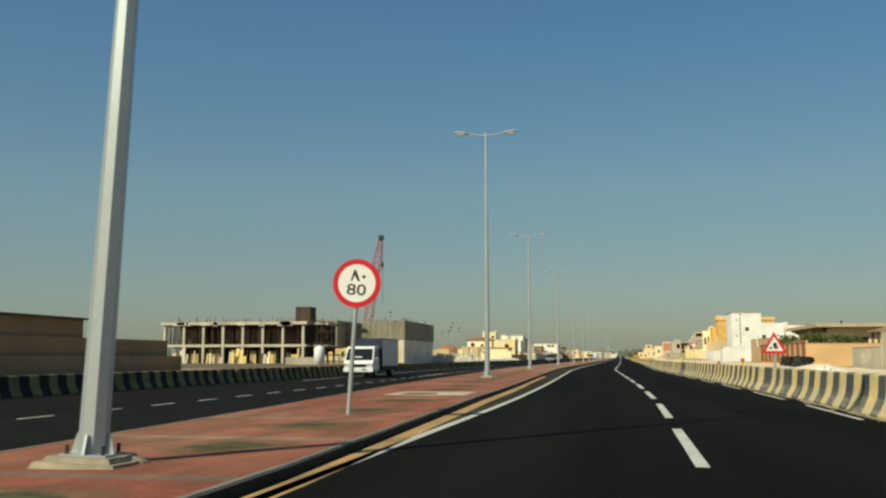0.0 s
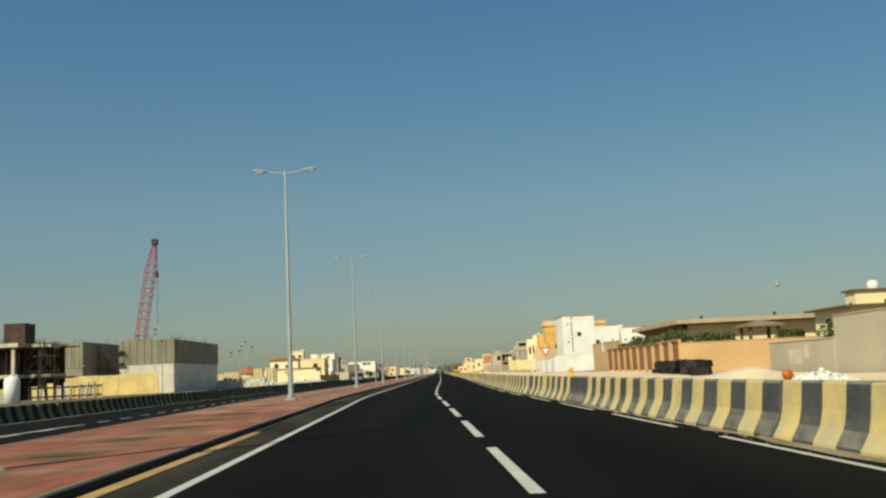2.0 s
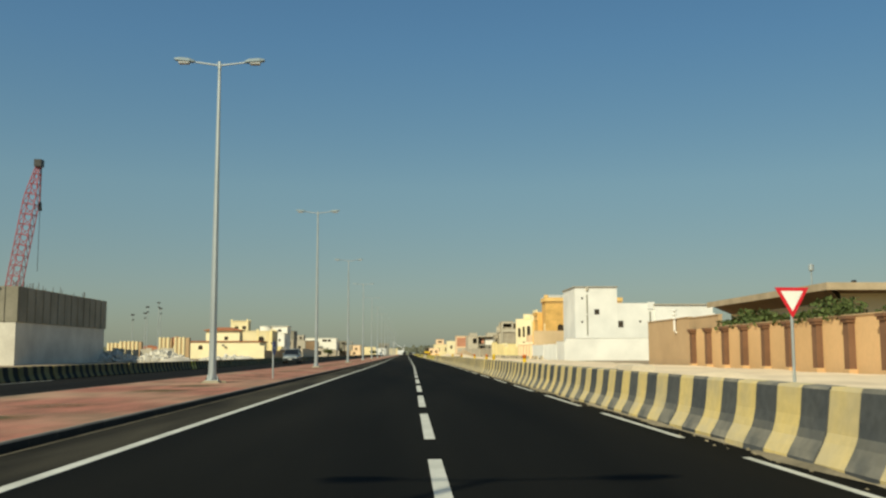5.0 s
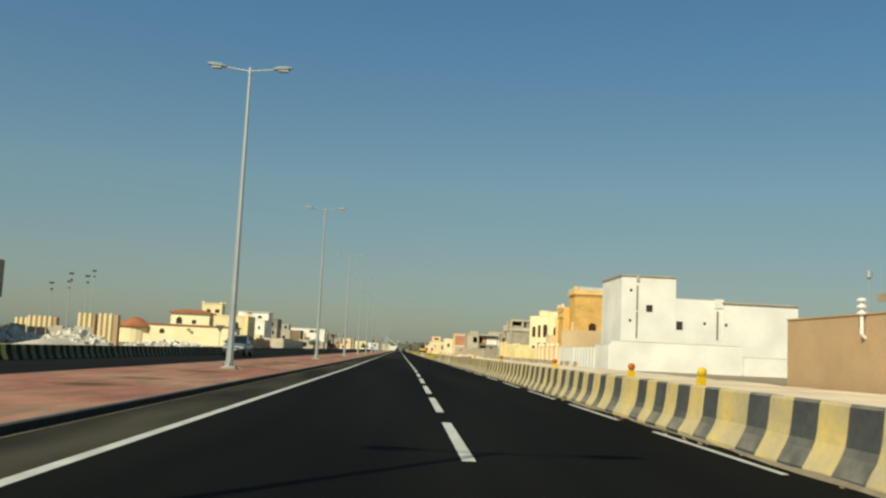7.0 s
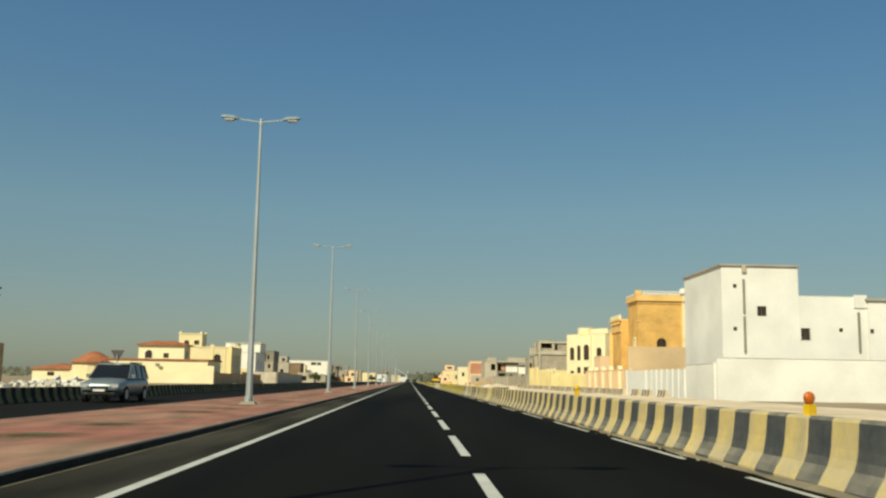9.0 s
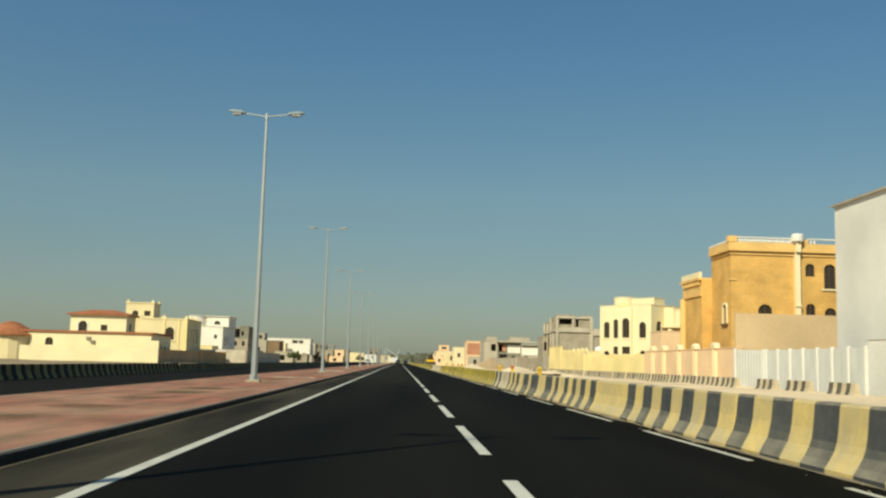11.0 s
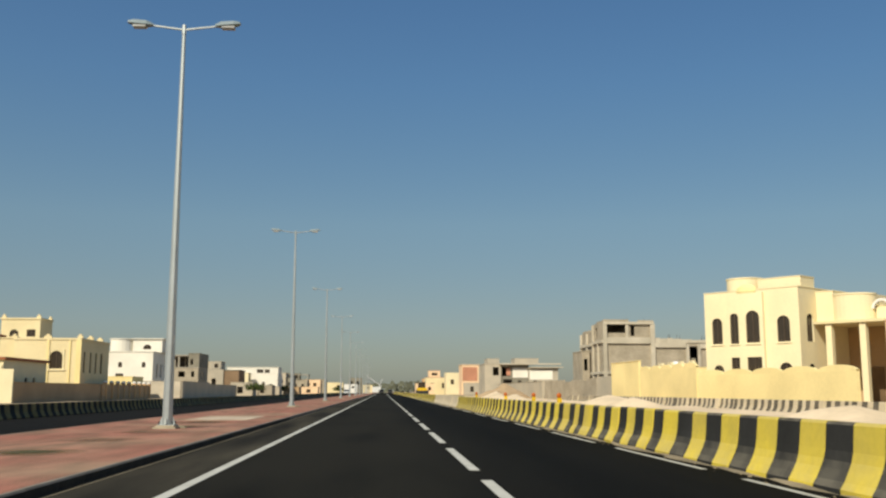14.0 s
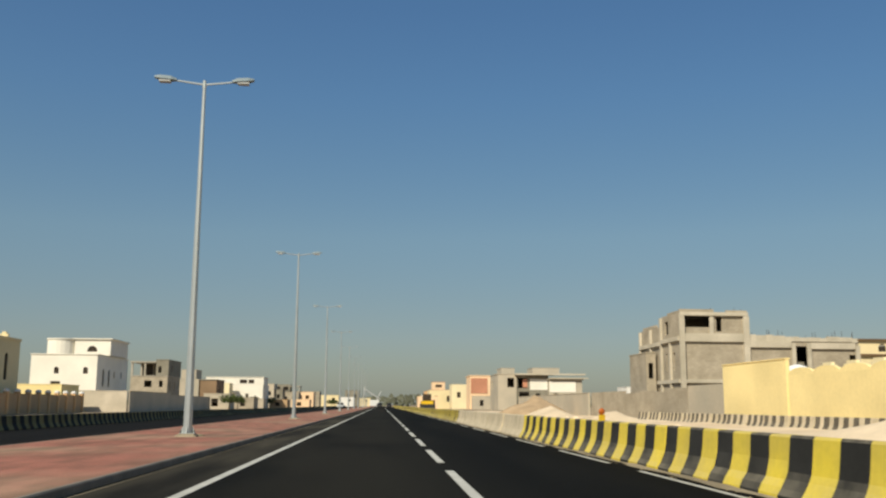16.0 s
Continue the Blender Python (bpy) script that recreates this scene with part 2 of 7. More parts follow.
M_COVER = mat("stained_concrete_cover", (0.60, 0.50, 0.37), 0.95, 0.2, 0.9, 8, 0.3, tint=(0.40, 0.30, 0.21))
M_GALV = mat("galvanised_steel", (0.45, 0.49, 0.49), 0.48, 0.07, 0.7, 12, 0.03, metal=0.5, spec=0.4)
M_DARK_METAL = mat("dark_metal", (0.06, 0.06, 0.06), 0.5, 0.1, 2, 20, 0.05, metal=0.6)
M_LAMP_HEAD = mat("grey_lamp_housing", (0.22, 0.28, 0.31), 0.6, 0.05, 2, 20, 0.02, spec=0.3)
M_CAR_GLASS = mat("dark_car_glass", (0.012, 0.013, 0.014), 0.04, 0.05, 1, 6, 0.0, spec=0.5)
M_BRICK_RED = mat("salmon_render", (0.56, 0.26, 0.16), 0.95, 0.1, 0.3, 5, 0.1)
M_LENS = mat("lamp_lens", (0.45, 0.46, 0.45), 0.2, 0.03, 3, 20, 0.0)
M_GLASS = mat("dark_window_glass", (0.050, 0.038, 0.027), 0.2, 0.1, 0.6, 3, 0.0, spec=0.5)
M_FRAME = mat("brown_window_frame", (0.09, 0.065, 0.045), 0.6, 0.1, 2, 20, 0.05)
# inner concrete, with the darkness of the open rooms put into its colour
M_ROOM_SHADE = mat("room_shade_colour", (0.10, 0.085, 0.07), 0.95, 0.2, 0.8, 6, 0.1)
M_RED = mat("red_sign_film", (0.55, 0.015, 0.03), 0.45, 0.04, 3, 20, 0.0)
M_SIGN_WHITE = mat("white_sign_film", (0.78, 0.77, 0.72), 0.45, 0.04, 3, 20, 0.0)
M_SIGN_BLACK = mat("black_sign_film", (0.02, 0.02, 0.02), 0.5, 0.04, 3, 20, 0.0)
M_SIGN_BLUE = mat("blue_sign_film", (0.02, 0.07, 0.28), 0.45, 0.05, 3, 20, 0.0)
M_SIGN_BACK = mat("grey_sign_back", (0.10, 0.10, 0.10), 0.6, 0.05, 3, 20, 0.0, metal=0.5)
M_ORANGE_LENS = mat("orange_plastic", (0.48, 0.12, 0.015), 0.35, 0.06, 4, 20, 0.0)
M_YELLOW_BOX = mat("yellow_plastic", (0.75, 0.48, 0.02), 0.45, 0.06, 4, 20, 0.0)
M_RUBBER = mat("black_plastic", (0.02, 0.018, 0.018), 0.7, 0.2, 3, 12, 0.2)
M_WHITE_WALL = mat("white_render", (0.80, 0.78, 0.725), 0.95, 0.05, 0.25, 5, 0.1, tint=(0.67, 0.655, 0.61))
M_CREAM = mat("cream_render", (0.82, 0.69, 0.41), 0.95, 0.06, 0.25, 5, 0.1)
M_PALE_CREAM = mat("pale_cream_render", (0.86, 0.75, 0.48), 0.95, 0.05, 0.25, 5, 0.1)
M_YELLOW_WALL = mat("yellow_render", (0.93, 0.76, 0.37), 0.95, 0.07, 0.25, 5, 0.1)
M_ORANGE_WALL = blockwork("orange_stone", (0.78, 0.47, 0.15), (0.66, 0.40, 0.14), 0.6, 0.3, 0.9, 0.6)
M_ORANGE_TRIM = mat("pale_orange_trim", (0.82, 0.53, 0.20), 0.9, 0.08, 0.5, 6, 0.1)
M_PEACH = mat("peach_render", (0.70, 0.44, 0.22), 0.95, 0.07, 0.25, 5, 0.1)
M_PINK = mat("pink_render", (0.91, 0.65, 0.41), 0.95, 0.07, 0.25, 5, 0.1)
M_PEACH_TRIM = mat("pale_peach_render", (0.90, 0.72, 0.47), 0.95, 0.06, 0.3, 5, 0.1)
M_SANDY_WALL = mat("sandy_render", (0.62, 0.46, 0.28), 0.95, 0.08, 0.25, 5, 0.1)
M_WORN_DARK = mat("worn_dark_paint", (0.15, 0.13, 0.10), 0.9, 0.2, 1.2, 9, 0.15)
M_TAN_WALL = mat("tan_render", (0.53, 0.36, 0.205), 0.95, 0.08, 0.25, 5, 0.1)
M_BROWN_WALL = mat("brown_earth_render", (0.30, 0.20, 0.12), 0.95, 0.12, 0.2, 4, 0.15)
M_BLOCK = blockwork("concrete_blocks", (0.47, 0.405, 0.305), (0.37, 0.32, 0.245))
M_PLASTER = mat("grey_plaster", (0.52, 0.45, 0.34), 0.95, 0.1, 0.2, 4, 0.15, tint=(0.42, 0.38, 0.30))
M_TOWER = mat("cast_concrete", (0.285, 0.262, 0.205), 0.95, 0.14, 0.3, 5, 0.2)
M_TILE = mat("terracotta_tile", (0.40, 0.15, 0.07), 0.9, 0.15, 0.6, 9, 0.2)
M_PAVILION = mat("weathered_roofing", (0.27, 0.20, 0.125), 0.95, 0.14, 0.4, 6, 0.2)
M_SOFFIT = mat("brown_soffit", (0.17, 0.11, 0.06), 0.9, 0.12, 0.6, 9, 0.1)
M_WARM_WHITE = mat("warm_white_render", (0.86, 0.82, 0.71), 0.95, 0.05, 0.25, 5, 0.1, tint=(0.76, 0.72, 0.62))
M_CORR = mat("white_sheet_metal", (0.62, 0.62, 0.60), 0.55, 0.06, 0.5, 8, 0.05, metal=0.2)
M_BOARD = mat("yellow_plywood", (0.78, 0.60, 0.25), 0.85, 0.12, 0.6, 6, 0.1)
M_PILASTER = mat("brown_pilaster_render", (0.20, 0.105, 0.06), 0.9, 0.12, 0.6, 8, 0.1)
M_DARK_STONE = mat("dark_brown_stone", (0.04, 0.03, 0.022), 0.85, 0.15, 0.5, 6, 0.15)
M_FASCIA = mat("pale_roof_edge", (0.52, 0.40, 0.26), 0.9, 0.1, 0.5, 6, 0.1)
M_FRAME_CONC = mat("frame_concrete", (0.58, 0.52, 0.41), 0.92, 0.12, 0.4, 7, 0.2)
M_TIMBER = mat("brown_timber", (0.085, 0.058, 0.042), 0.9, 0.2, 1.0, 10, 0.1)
M_CRANE = mat("red_crane_paint", (0.33, 0.07, 0.08), 0.6, 0.12, 0.8, 8, 0.05)
M_TANK = mat("white_plastic", (0.80, 0.80, 0.78), 0.5, 0.04, 1, 10, 0.02)
M_LEAF = mat("leaves", (0.095, 0.125, 0.035), 0.85, 0.25, 2.0, 9, 0.2)
# leaves lightened and greyed to paint in the haze of distance
M_HAZED_LEAF = mat("hazed_leaves", (0.17, 0.18, 0.13), 0.9, 0.2, 0.3, 3, 0.2)
M_BARK = mat("bark", (0.10, 0.07, 0.045), 0.95, 0.15, 2, 14, 0.3)
M_NAVY = mat("dark_blue_body_paint", (0.022, 0.027, 0.060), 0.5, 0.08, 0.8, 10, 0.02)
M_TRUCK_WHITE = mat("white_truck_paint", (0.74, 0.75, 0.73), 0.4, 0.04, 1, 10, 0.0)
M_SILVER = mat("silver_car_paint", (0.26, 0.29, 0.30), 0.35, 0.05, 1, 10, 0.0, metal=0.5)
M_TYRE = mat("tyre_rubber", (0.02, 0.02, 0.02), 0.85, 0.1, 3, 20, 0.1)
M_GOLD = mat("gold_dome_paint", (0.70, 0.40, 0.04), 0.45, 0.06, 2, 20, 0.0)


def dust_on_slopes(m, dust, most):
    """Road dust that has settled on the sloping and level faces of a surface, in patches."""
    n, l = m.node_tree.nodes, m.node_tree.links
    b = n["Principled BSDF"]
    geo, sep, span = n.new("ShaderNodeNewGeometry"), n.new("ShaderNodeSeparateXYZ"), n.new("ShaderNodeMapRange")
    l.new(geo.outputs["True Normal"], sep.inputs[0])
    l.new(sep.outputs["Z"], span.inputs[0])
    span.inputs[1].default_value, span.inputs[2].default_value, span.inputs[3].default_value, span.inputs[4].default_value = 0.2, 0.6, 0.0, most
    co, spots, ramp, mul = n.new("ShaderNodeTexCoord"), n.new("ShaderNodeTexNoise"), n.new("ShaderNodeValToRGB"), n.new("ShaderNodeMath")
    spots.inputs["Scale"].default_value, spots.inputs["Detail"].default_value = 2.6, 5
    l.new(co.outputs["Object"], spots.inputs["Vector"])
    ramp.color_ramp.elements[0].position, ramp.color_ramp.elements[1].position = 0.35, 0.62
    ramp.color_ramp.elements[0].color = (0.25, 0.25, 0.25, 1)
    l.new(spots.outputs["Fac"], ramp.inputs[0])
    mul.operation = "MULTIPLY"
    l.new(span.outputs[0], mul.inputs[0])
    l.new(ramp.outputs[0], mul.inputs[1])
    mix = n.new("ShaderNodeMix")
    mix.data_type = "RGBA"
    l.new(mul.outputs[0], mix.inputs[0])
    l.new(b.inputs["Base Color"].links[0].from_socket, mix.inputs[6])
    mix.inputs[7].default_value = (*dust, 1)
    l.new(mix.outputs[2], b.inputs["Base Color"])


for m_, most_ in ((M_OLD_YELLOW, 0.6), (M_OLD_BLACK, 0.55), (M_BARE, 0.5), (M_YELLOW, 0.35), (M_BLACK, 0.35)):
    dust_on_slopes(m_, (0.40, 0.355, 0.26), most_)


def pit_soil(name, inner, radius, soft, most=1.0):
    """Dusty soil that thins out raggedly towards its edge."""
    m = mat(name, inner, 1.0, 0.2, 1.5, 9, 0.5, spec=0.1)
    n, l = m.node_tree.nodes, m.node_tree.links
    b = n["Principled BSDF"]
    co, far, no, add, span = n.new("ShaderNodeTexCoord"), n.new("ShaderNodeVectorMath"), n.new("ShaderNodeTexNoise"), n.new("ShaderNodeMath"), n.new("ShaderNodeMapRange")
    far.operation, add.operation = "LENGTH", "MULTIPLY_ADD"
    l.new(co.outputs["Object"], far.inputs[0])
    no.inputs["Scale"].default_value, no.inputs["Detail"].default_value = 2.2, 6
    l.new(co.outputs["Object"], no.inputs["Vector"])
    l.new(no.outputs["Fac"], add.inputs[0])
    add.inputs[1].default_value = 0.9
    l.new(far.outputs["Value"], add.inputs[2])
    l.new(add.outputs[0], span.inputs[0])
    span.inputs[1].default_value, span.inputs[2].default_value = radius - soft + 0.45, radius + 0.45
    span.inputs[3].default_value, span.inputs[4].default_value = most, 0.0
    l.new(span.outputs[0], b.inputs["Alpha"])
    return m


M_PIT_SOIL = pit_soil("pit_soil", (0.115, 0.110, 0.060), 0.56, 0.34)
M_PIT_EDGE = pit_soil("pit_edge", (0.30, 0.20, 0.12), 1.0, 0.6, 0.8)
M_FAINT_SOIL = pit_soil("faint_pit_soil", (0.24, 0.17, 0.105), 0.5, 0.4, 0.6)
M_FAINT_EDGE = pit_soil("faint_pit_edge", (0.33, 0.20, 0.135), 0.95, 0.6, 0.6)


# ---- mesh helpers ----
class Mesh:
    """Collects corners and faces, with a material number for each face."""

    def __init__(self):
        self.v, self.f, self.m = [], [], []

    def face(self, pts, m=0):
        k = len(self.v)
        self.v += [tuple(p) for p in pts]
        self.f.append(tuple(range(k, k + len(pts))))
        self.m.append(m)

    def box(self, x0, x1, y0, y1, z0, z1, m=0):
        k = len(self.v)
        self.v += [(x, y, z) for z in (z0, z1) for x, y in ((x0, y0), (x1, y0), (x1, y1), (x0, y1))]
        self.f += [tuple(k + i for i in q) for q in ((3, 2, 1, 0), (4, 5, 6, 7), (0, 1, 5, 4), (1, 2, 6, 5), (2, 3, 7, 6), (3, 0, 4, 7))]
        self.m += [m] * 6

    def tube(self, a, b, ra, rb, n=8, m=0, caps=True):
        a, b = Vector(a), Vector(b)
        d = (b - a).normalized()
        s = d.cross(Vector((0, 0, 1)) if abs(d.z) < 0.95 else Vector((1, 0, 0))).normalized()
        t = d.cross(s)
        k = len(self.v)
        for c, r in ((a, ra), (b, rb)):
            for i in range(n):
                w = 2 * math.pi * (i + 0.5) / n
                self.v.append(tuple(c + s * (r * math.cos(w)) + t * (r * math.sin(w))))
        for i in range(n):
            j = (i + 1) % n
            self.f.append((k + j, k + i, k + n + i, k + n + j))
            self.m.append(m)
        if caps:
            self.f += [tuple(k + i for i in range(n)), tuple(k + n + i for i in reversed(range(n)))]
            self.m += [m, m]

    def lathe(self, profile, n=16, m=0, at=(0, 0, 0), squash=(1, 1)):
        k = len(self.v)
        for r, z in profile:
            for i in range(n):
                w = 2 * math.pi * i / n
                self.v.append((at[0] + r * math.cos(w) * squash[0], at[1] + r * math.sin(w) * squash[1], at[2] + z))
        for p in range(len(profile) - 1):
            for i in range(n):
                j = (i + 1) % n
                self.f.append((k + p * n + i, k + p * n + j, k + (p + 1) * n + j, k + (p + 1) * n + i))
                self.m.append(m)

    def sweep(self, section, y0, y1, m=0, x=lambda y: 0.0, step=5.0, closed=True, bands=None):
        """A section of (x, z) drawn along y, its x shifted by x(y)."""
        count = max(1, int(math.ceil((y1 - y0) / step)))
        ys = [y0 + (y1 - y0) * i / count for i in range(count + 1)] if bands is None else bands[0]
        k, n = len(self.v), len(section)
        for y in ys:
            self.v += [(sx_ + x(y), y, sz_) for sx_, sz_ in section]
        for i in range(len(ys) - 1):
            for j in range(n if closed else n - 1):
                a, b = k + i * n + j, k + i * n + (j + 1) % n
                self.f.append((a, b, b + n, a + n))
                self.m.append(m if bands is None else bands[1][i])
        if closed:
            self.f += [tuple(k + j for j in reversed(range(n))), tuple(k + (len(ys) - 1) * n + j for j in range(n))]
            self.m += [m if bands is None else bands[1][0], m if bands is None else bands[1][-1]]

    def data(self, name, mats, smooth=False):
        me = bpy.data.meshes.new(name)
        me.from_pydata(self.v, [], self.f)
        for mt in mats if isinstance(mats, (list, tuple)) else [mats]:
            me.materials.append(mt)
        me.polygons.foreach_set("material_index", self.m)
        if smooth:
            me.polygons.foreach_set("use_smooth", [True] * len(self.f))
        me.update()
        return me


def part(name, mb, mats, parent=None, label="", smooth=False):
    """Links a Mesh as one object under a thing or a part."""
    ob = new(name, mb.data(name, mats, smooth) if isinstance(mb, Mesh) else mb)
    ob.parent = parent
    return tagged(ob, label)


def thing(name, label, category, x=0, y=0, z=0, rz=0, group="", kind=""):
    """An Empty at a thing's base, for its parts."""
    ob = new(name)
    ob.matrix_world = pose(x, y, z, 0, 0, rz)
    ob.empty_display_size = 0.3
    return tagged(ob, label, category, group, kind)


def single(name, mb, mats, label, category, m=None, group="", kind="", smooth=False):
    ob = new(name, mb.data(name, mats, smooth) if isinstance(mb, Mesh) else mb)
    if m is not None:
        ob.matrix_world = m
    return tagged(ob, label, category, group, kind)


# ---- the road's line ----
KNOTS = [-40, -10, 10, 25, 40, 55, 70, 85, 100, 120, 145, 175, 205]
SHIFT = [0.981, 0.975, 0.956, 1.029, 0.818, 0.442, 0.047, -0.344, -0.361, -0.253, -0.137, 0.0, 0.0]
SLOPE = list(np.gradient(np.array(SHIFT), np.array(KNOTS)))


def bend(y):
    """How far the road's lines lie to the right of straight at y."""
    y = min(max(y, KNOTS[0]), KNOTS[-1])
    i = min(max(int(np.searchsorted(KNOTS, y)) - 1, 0), len(KNOTS) - 2)
    h = KNOTS[i + 1] - KNOTS[i]
    u = (y - KNOTS[i]) / h
    a, b = SHIFT[i] * (2 * u**3 - 3 * u**2 + 1), SHIFT[i + 1] * (3 * u**2 - 2 * u**3)
    return float(a + b + h * SLOPE[i] * (u**3 - 2 * u**2 + u) + h * SLOPE[i + 1] * (u**3 - u**2))


def kerb_x(y):
    return bend(y) + float(np.interp(y, [-40, 9, 14, 17, 25, 45, 60, 130, 240], [-4.08, -4.15, -4.35, -4.48, -4.78, -5.0, -5.06, -5.34, -5.3]))


def far_kerb_x(y):
    return bend(y) + float(np.interp(y, [-40, 9, 19, 25, 36, 60, 110, 240], [-7.5, -7.75, -8.35, -8.8, -9.45, -9.75, -10.5, -10.6]))


def heading(y):
    return -math.degrees(math.atan((bend(y + 1.5) - bend(y - 1.5)) / 3))


EDGE_L, LANE, EDGE_R, BAR_R, BAR_L, FAR_LANE = -3.90, -0.13, 3.33, 3.98, -17.2, -12.25
END = 900.0

# ---- ground, road, median ----
def sheet(name, xs, ys, height, material, label, category, kind="structure"):
    mb = Mesh()
    n = len(xs)
    mb.v = [(x, y, height(x, y)) for y in ys for x in xs]
    mb.f = [(j * n + i, j * n + i + 1, (j + 1) * n + i + 1, (j + 1) * n + i) for j in range(len(ys) - 1) for i in range(n - 1)]
    mb.m = [0] * len(mb.f)
    return single(name, mb, material, label, category, kind=kind, smooth=True)


def lie(x, y):
    away = min(max((abs(x + 6.6) - 11.5) / 4.0, 0), 1) * (1 if -30 < y < 500 and abs(x) < 70 else 0)
    return -0.05 + away * (0.10 * noise.noise((x * 0.12, y * 0.12, 0)) + 0.05 * noise.noise((x * 0.6, y * 0.6, 3)))


gx = [-4500, -1500, -500, -200, -120, -80] + [-60 + 2.0 * i for i in range(61)] + [80, 120, 200, 500, 1500, 4500]
gy = [-1500, -400, -120, -60] + [-30 + 3.0 * i for i in range(180)] + [540, 620, 720, 900, 1200, 1800, 2800, 4500]
sheet("ground", gx, gy, lie, M_SAND, "sandy desert ground on both sides of the road", "ground")


mb = Mesh()
vx = [4.12, 4.4] + [4.8 + 0.6 * i for i in range(31)]
vy = [-20 + 2.5 * i for i in range(196)]
for y in vy:
    for x in vx:
        out = x > 22.9 or y > 466
        mb.v.append((x + bend(y), y, -0.25 if out else 0.01 + min(1, (x - 4.1) / 3) * (0.05 + 0.10 * noise.noise((x * 0.12, y * 0.12, 0)) + 0.09 * noise.noise((x * 0.7, y * 0.5, 3)))))
n = len(vx)
mb.f = [(j * n + i, j * n + i + 1, (j + 1) * n + i + 1, (j + 1) * n + i) for j in range(len(vy) - 1) for i in range(n - 1)]
mb.m = [0] * len(mb.f)
single("verge", mb, M_VERGE, "loose pale sand between the barriers and the property walls", "verge", kind="structure", smooth=True)


def strip(name, left, right, y0, y1, z, material, label, category, step=4.0, depth=0.12, kind="structure", parent=None):
    """A flat band between two lines along the road, with thickness."""
    mb = Mesh()
    count = max(1, int((y1 - y0) / step))
    ys = [y0 + (y1 - y0) * i / count for i in range(count + 1)]
    for y in ys:
        a, b = left(y), right(y)
        mb.v += [(a, y, z), (b, y, z), (b, y, z - depth), (a, y, z - depth)]
    for i in range(len(ys) - 1):
        for j in range(4):
            k = i * 4
            mb.f.append((k + j, k + (j + 1) % 4, k + 4 + (j + 1) % 4, k + 4 + j))
            mb.m.append(0)
    e = len(mb.v) - 4
    mb.f += [(3, 2, 1, 0), (e, e + 1, e + 2, e + 3)]
    mb.m += [0, 0]
    if parent is not None:
        return part(name, mb, material, parent, label)
    return single(name, mb, material, label, category, kind=kind)


strip("road", lambda y: bend(y) + EDGE_L - 0.10, lambda y: bend(y) + BAR_R + 0.25, -40, END, 0.0, M_ASPHALT,
      "smooth black asphalt carriageway with two lanes", "road")
strip("road_shoulder", lambda y: kerb_x(y) - 0.02, lambda y: bend(y) + EDGE_L - 0.10, -40, END, 0.0, M_SHOULDER,
      "dusty grey asphalt shoulder beside the median kerb", "shoulder")
strip("gutter_line", lambda y: kerb_x(y) + 0.10, lambda y: kerb_x(y) + 0.125, 57, END, 0.005, M_GRIME,
      "thin pale line of dust along the kerb foot", "road marking", depth=0.004)
strip("road_opposite", lambda y: bend(y) + BAR_L - 0.3 - float(np.interp(y, [50, 85], [1.3, 0])), lambda y: far_kerb_x(y) + 0.02, -40, END, 0.0, M_OLD_ASPHALT,
      "dark asphalt carriageway of the oncoming traffic", "road")
strip("edge_line", lambda y: bend(y) + EDGE_L - 0.09, lambda y: bend(y) + EDGE_L + 0.06, -40, END, 0.006, M_WHITE_LINE,
      "continuous white painted edge line", "road marking", depth=0.005)
strip("yellow_line", lambda y: kerb_x(y) + 0.08, lambda y: kerb_x(y) + (0.36 if y < 40 else 0.30), -40, 57, 0.006, M_TAN_LINE,
      "worn sandy yellow painted line along the kerb", "road marking", depth=0.005)
strip("edge_line_opposite", lambda y: bend(y) + BAR_L + 0.75, lambda y: bend(y) + BAR_L + 0.84, 46, 130, 0.006, M_WHITE_LINE,
      "pale edge line beside the far barriers", "road marking", depth=0.005)

# far ends of the painted dashes
dash_ends = [-8.4, -0.3, 7.8, 15.9, 24.2, 32.7, 41.3, 49.5, 57.4, 65.2, 73.2, 81.4, 89.3, 97.2, 105.1, 112.9, 121.1, 129.2, 137.5, 145.6,
             153.4, 161.4, 169.5, 177.8, 186.0, 194.1, 202.3, 210.4, 218.6, 226.6, 234.8, 242.6, 249.9, 256.0, 263.0, 270.5, 278.0, 285.7, 293.5, 301.3]
dash_ends += [301.3 + 8.0 * i for i in range(1, 38)]
for k, e in enumerate(dash_ends):
    for line, half, nm, lab in ((LANE, 0.075, "lane_dash", "white painted lane dash on black asphalt"), (EDGE_R, 0.045, "edge_dash", "white painted edge dash beside the barriers")):
        if nm == "edge_dash" and e > 420:
            continue
        mb = Mesh()
        x0, x1 = line + bend(e - 5.4), line + bend(e)
        a, b = e - 5.4, e
        top = [(x0 - half, a, 0.006), (x0 + half, a, 0.006), (x1 + half, b, 0.006), (x1 - half, b, 0.006)]
        mb.face(top)
        mb.face([(x, y, 0.001) for x, y, _ in reversed(top)])
        for i in range(4):
            p, q = top[i], top[(i + 1) % 4]
            mb.face([(p[0], p[1], 0.001), (q[0], q[1], 0.001), q, p])
        single(nm, mb, M_WHITE_LINE, lab, "road marking", group=nm + "es", kind="structure")
for k in range(52):
    y = -20 + 2.6 * k
    x = FAR_LANE + bend(y)
    mb = Mesh()
    mb.box(x - 0.05, x + 0.05, y, y + 1.1, 0.001, 0.006)
    single("lane_dash", mb, M_WHITE_LINE, "pale lane dash on the oncoming carriageway", "road marking", group="oncoming lane dashes", kind="structure")

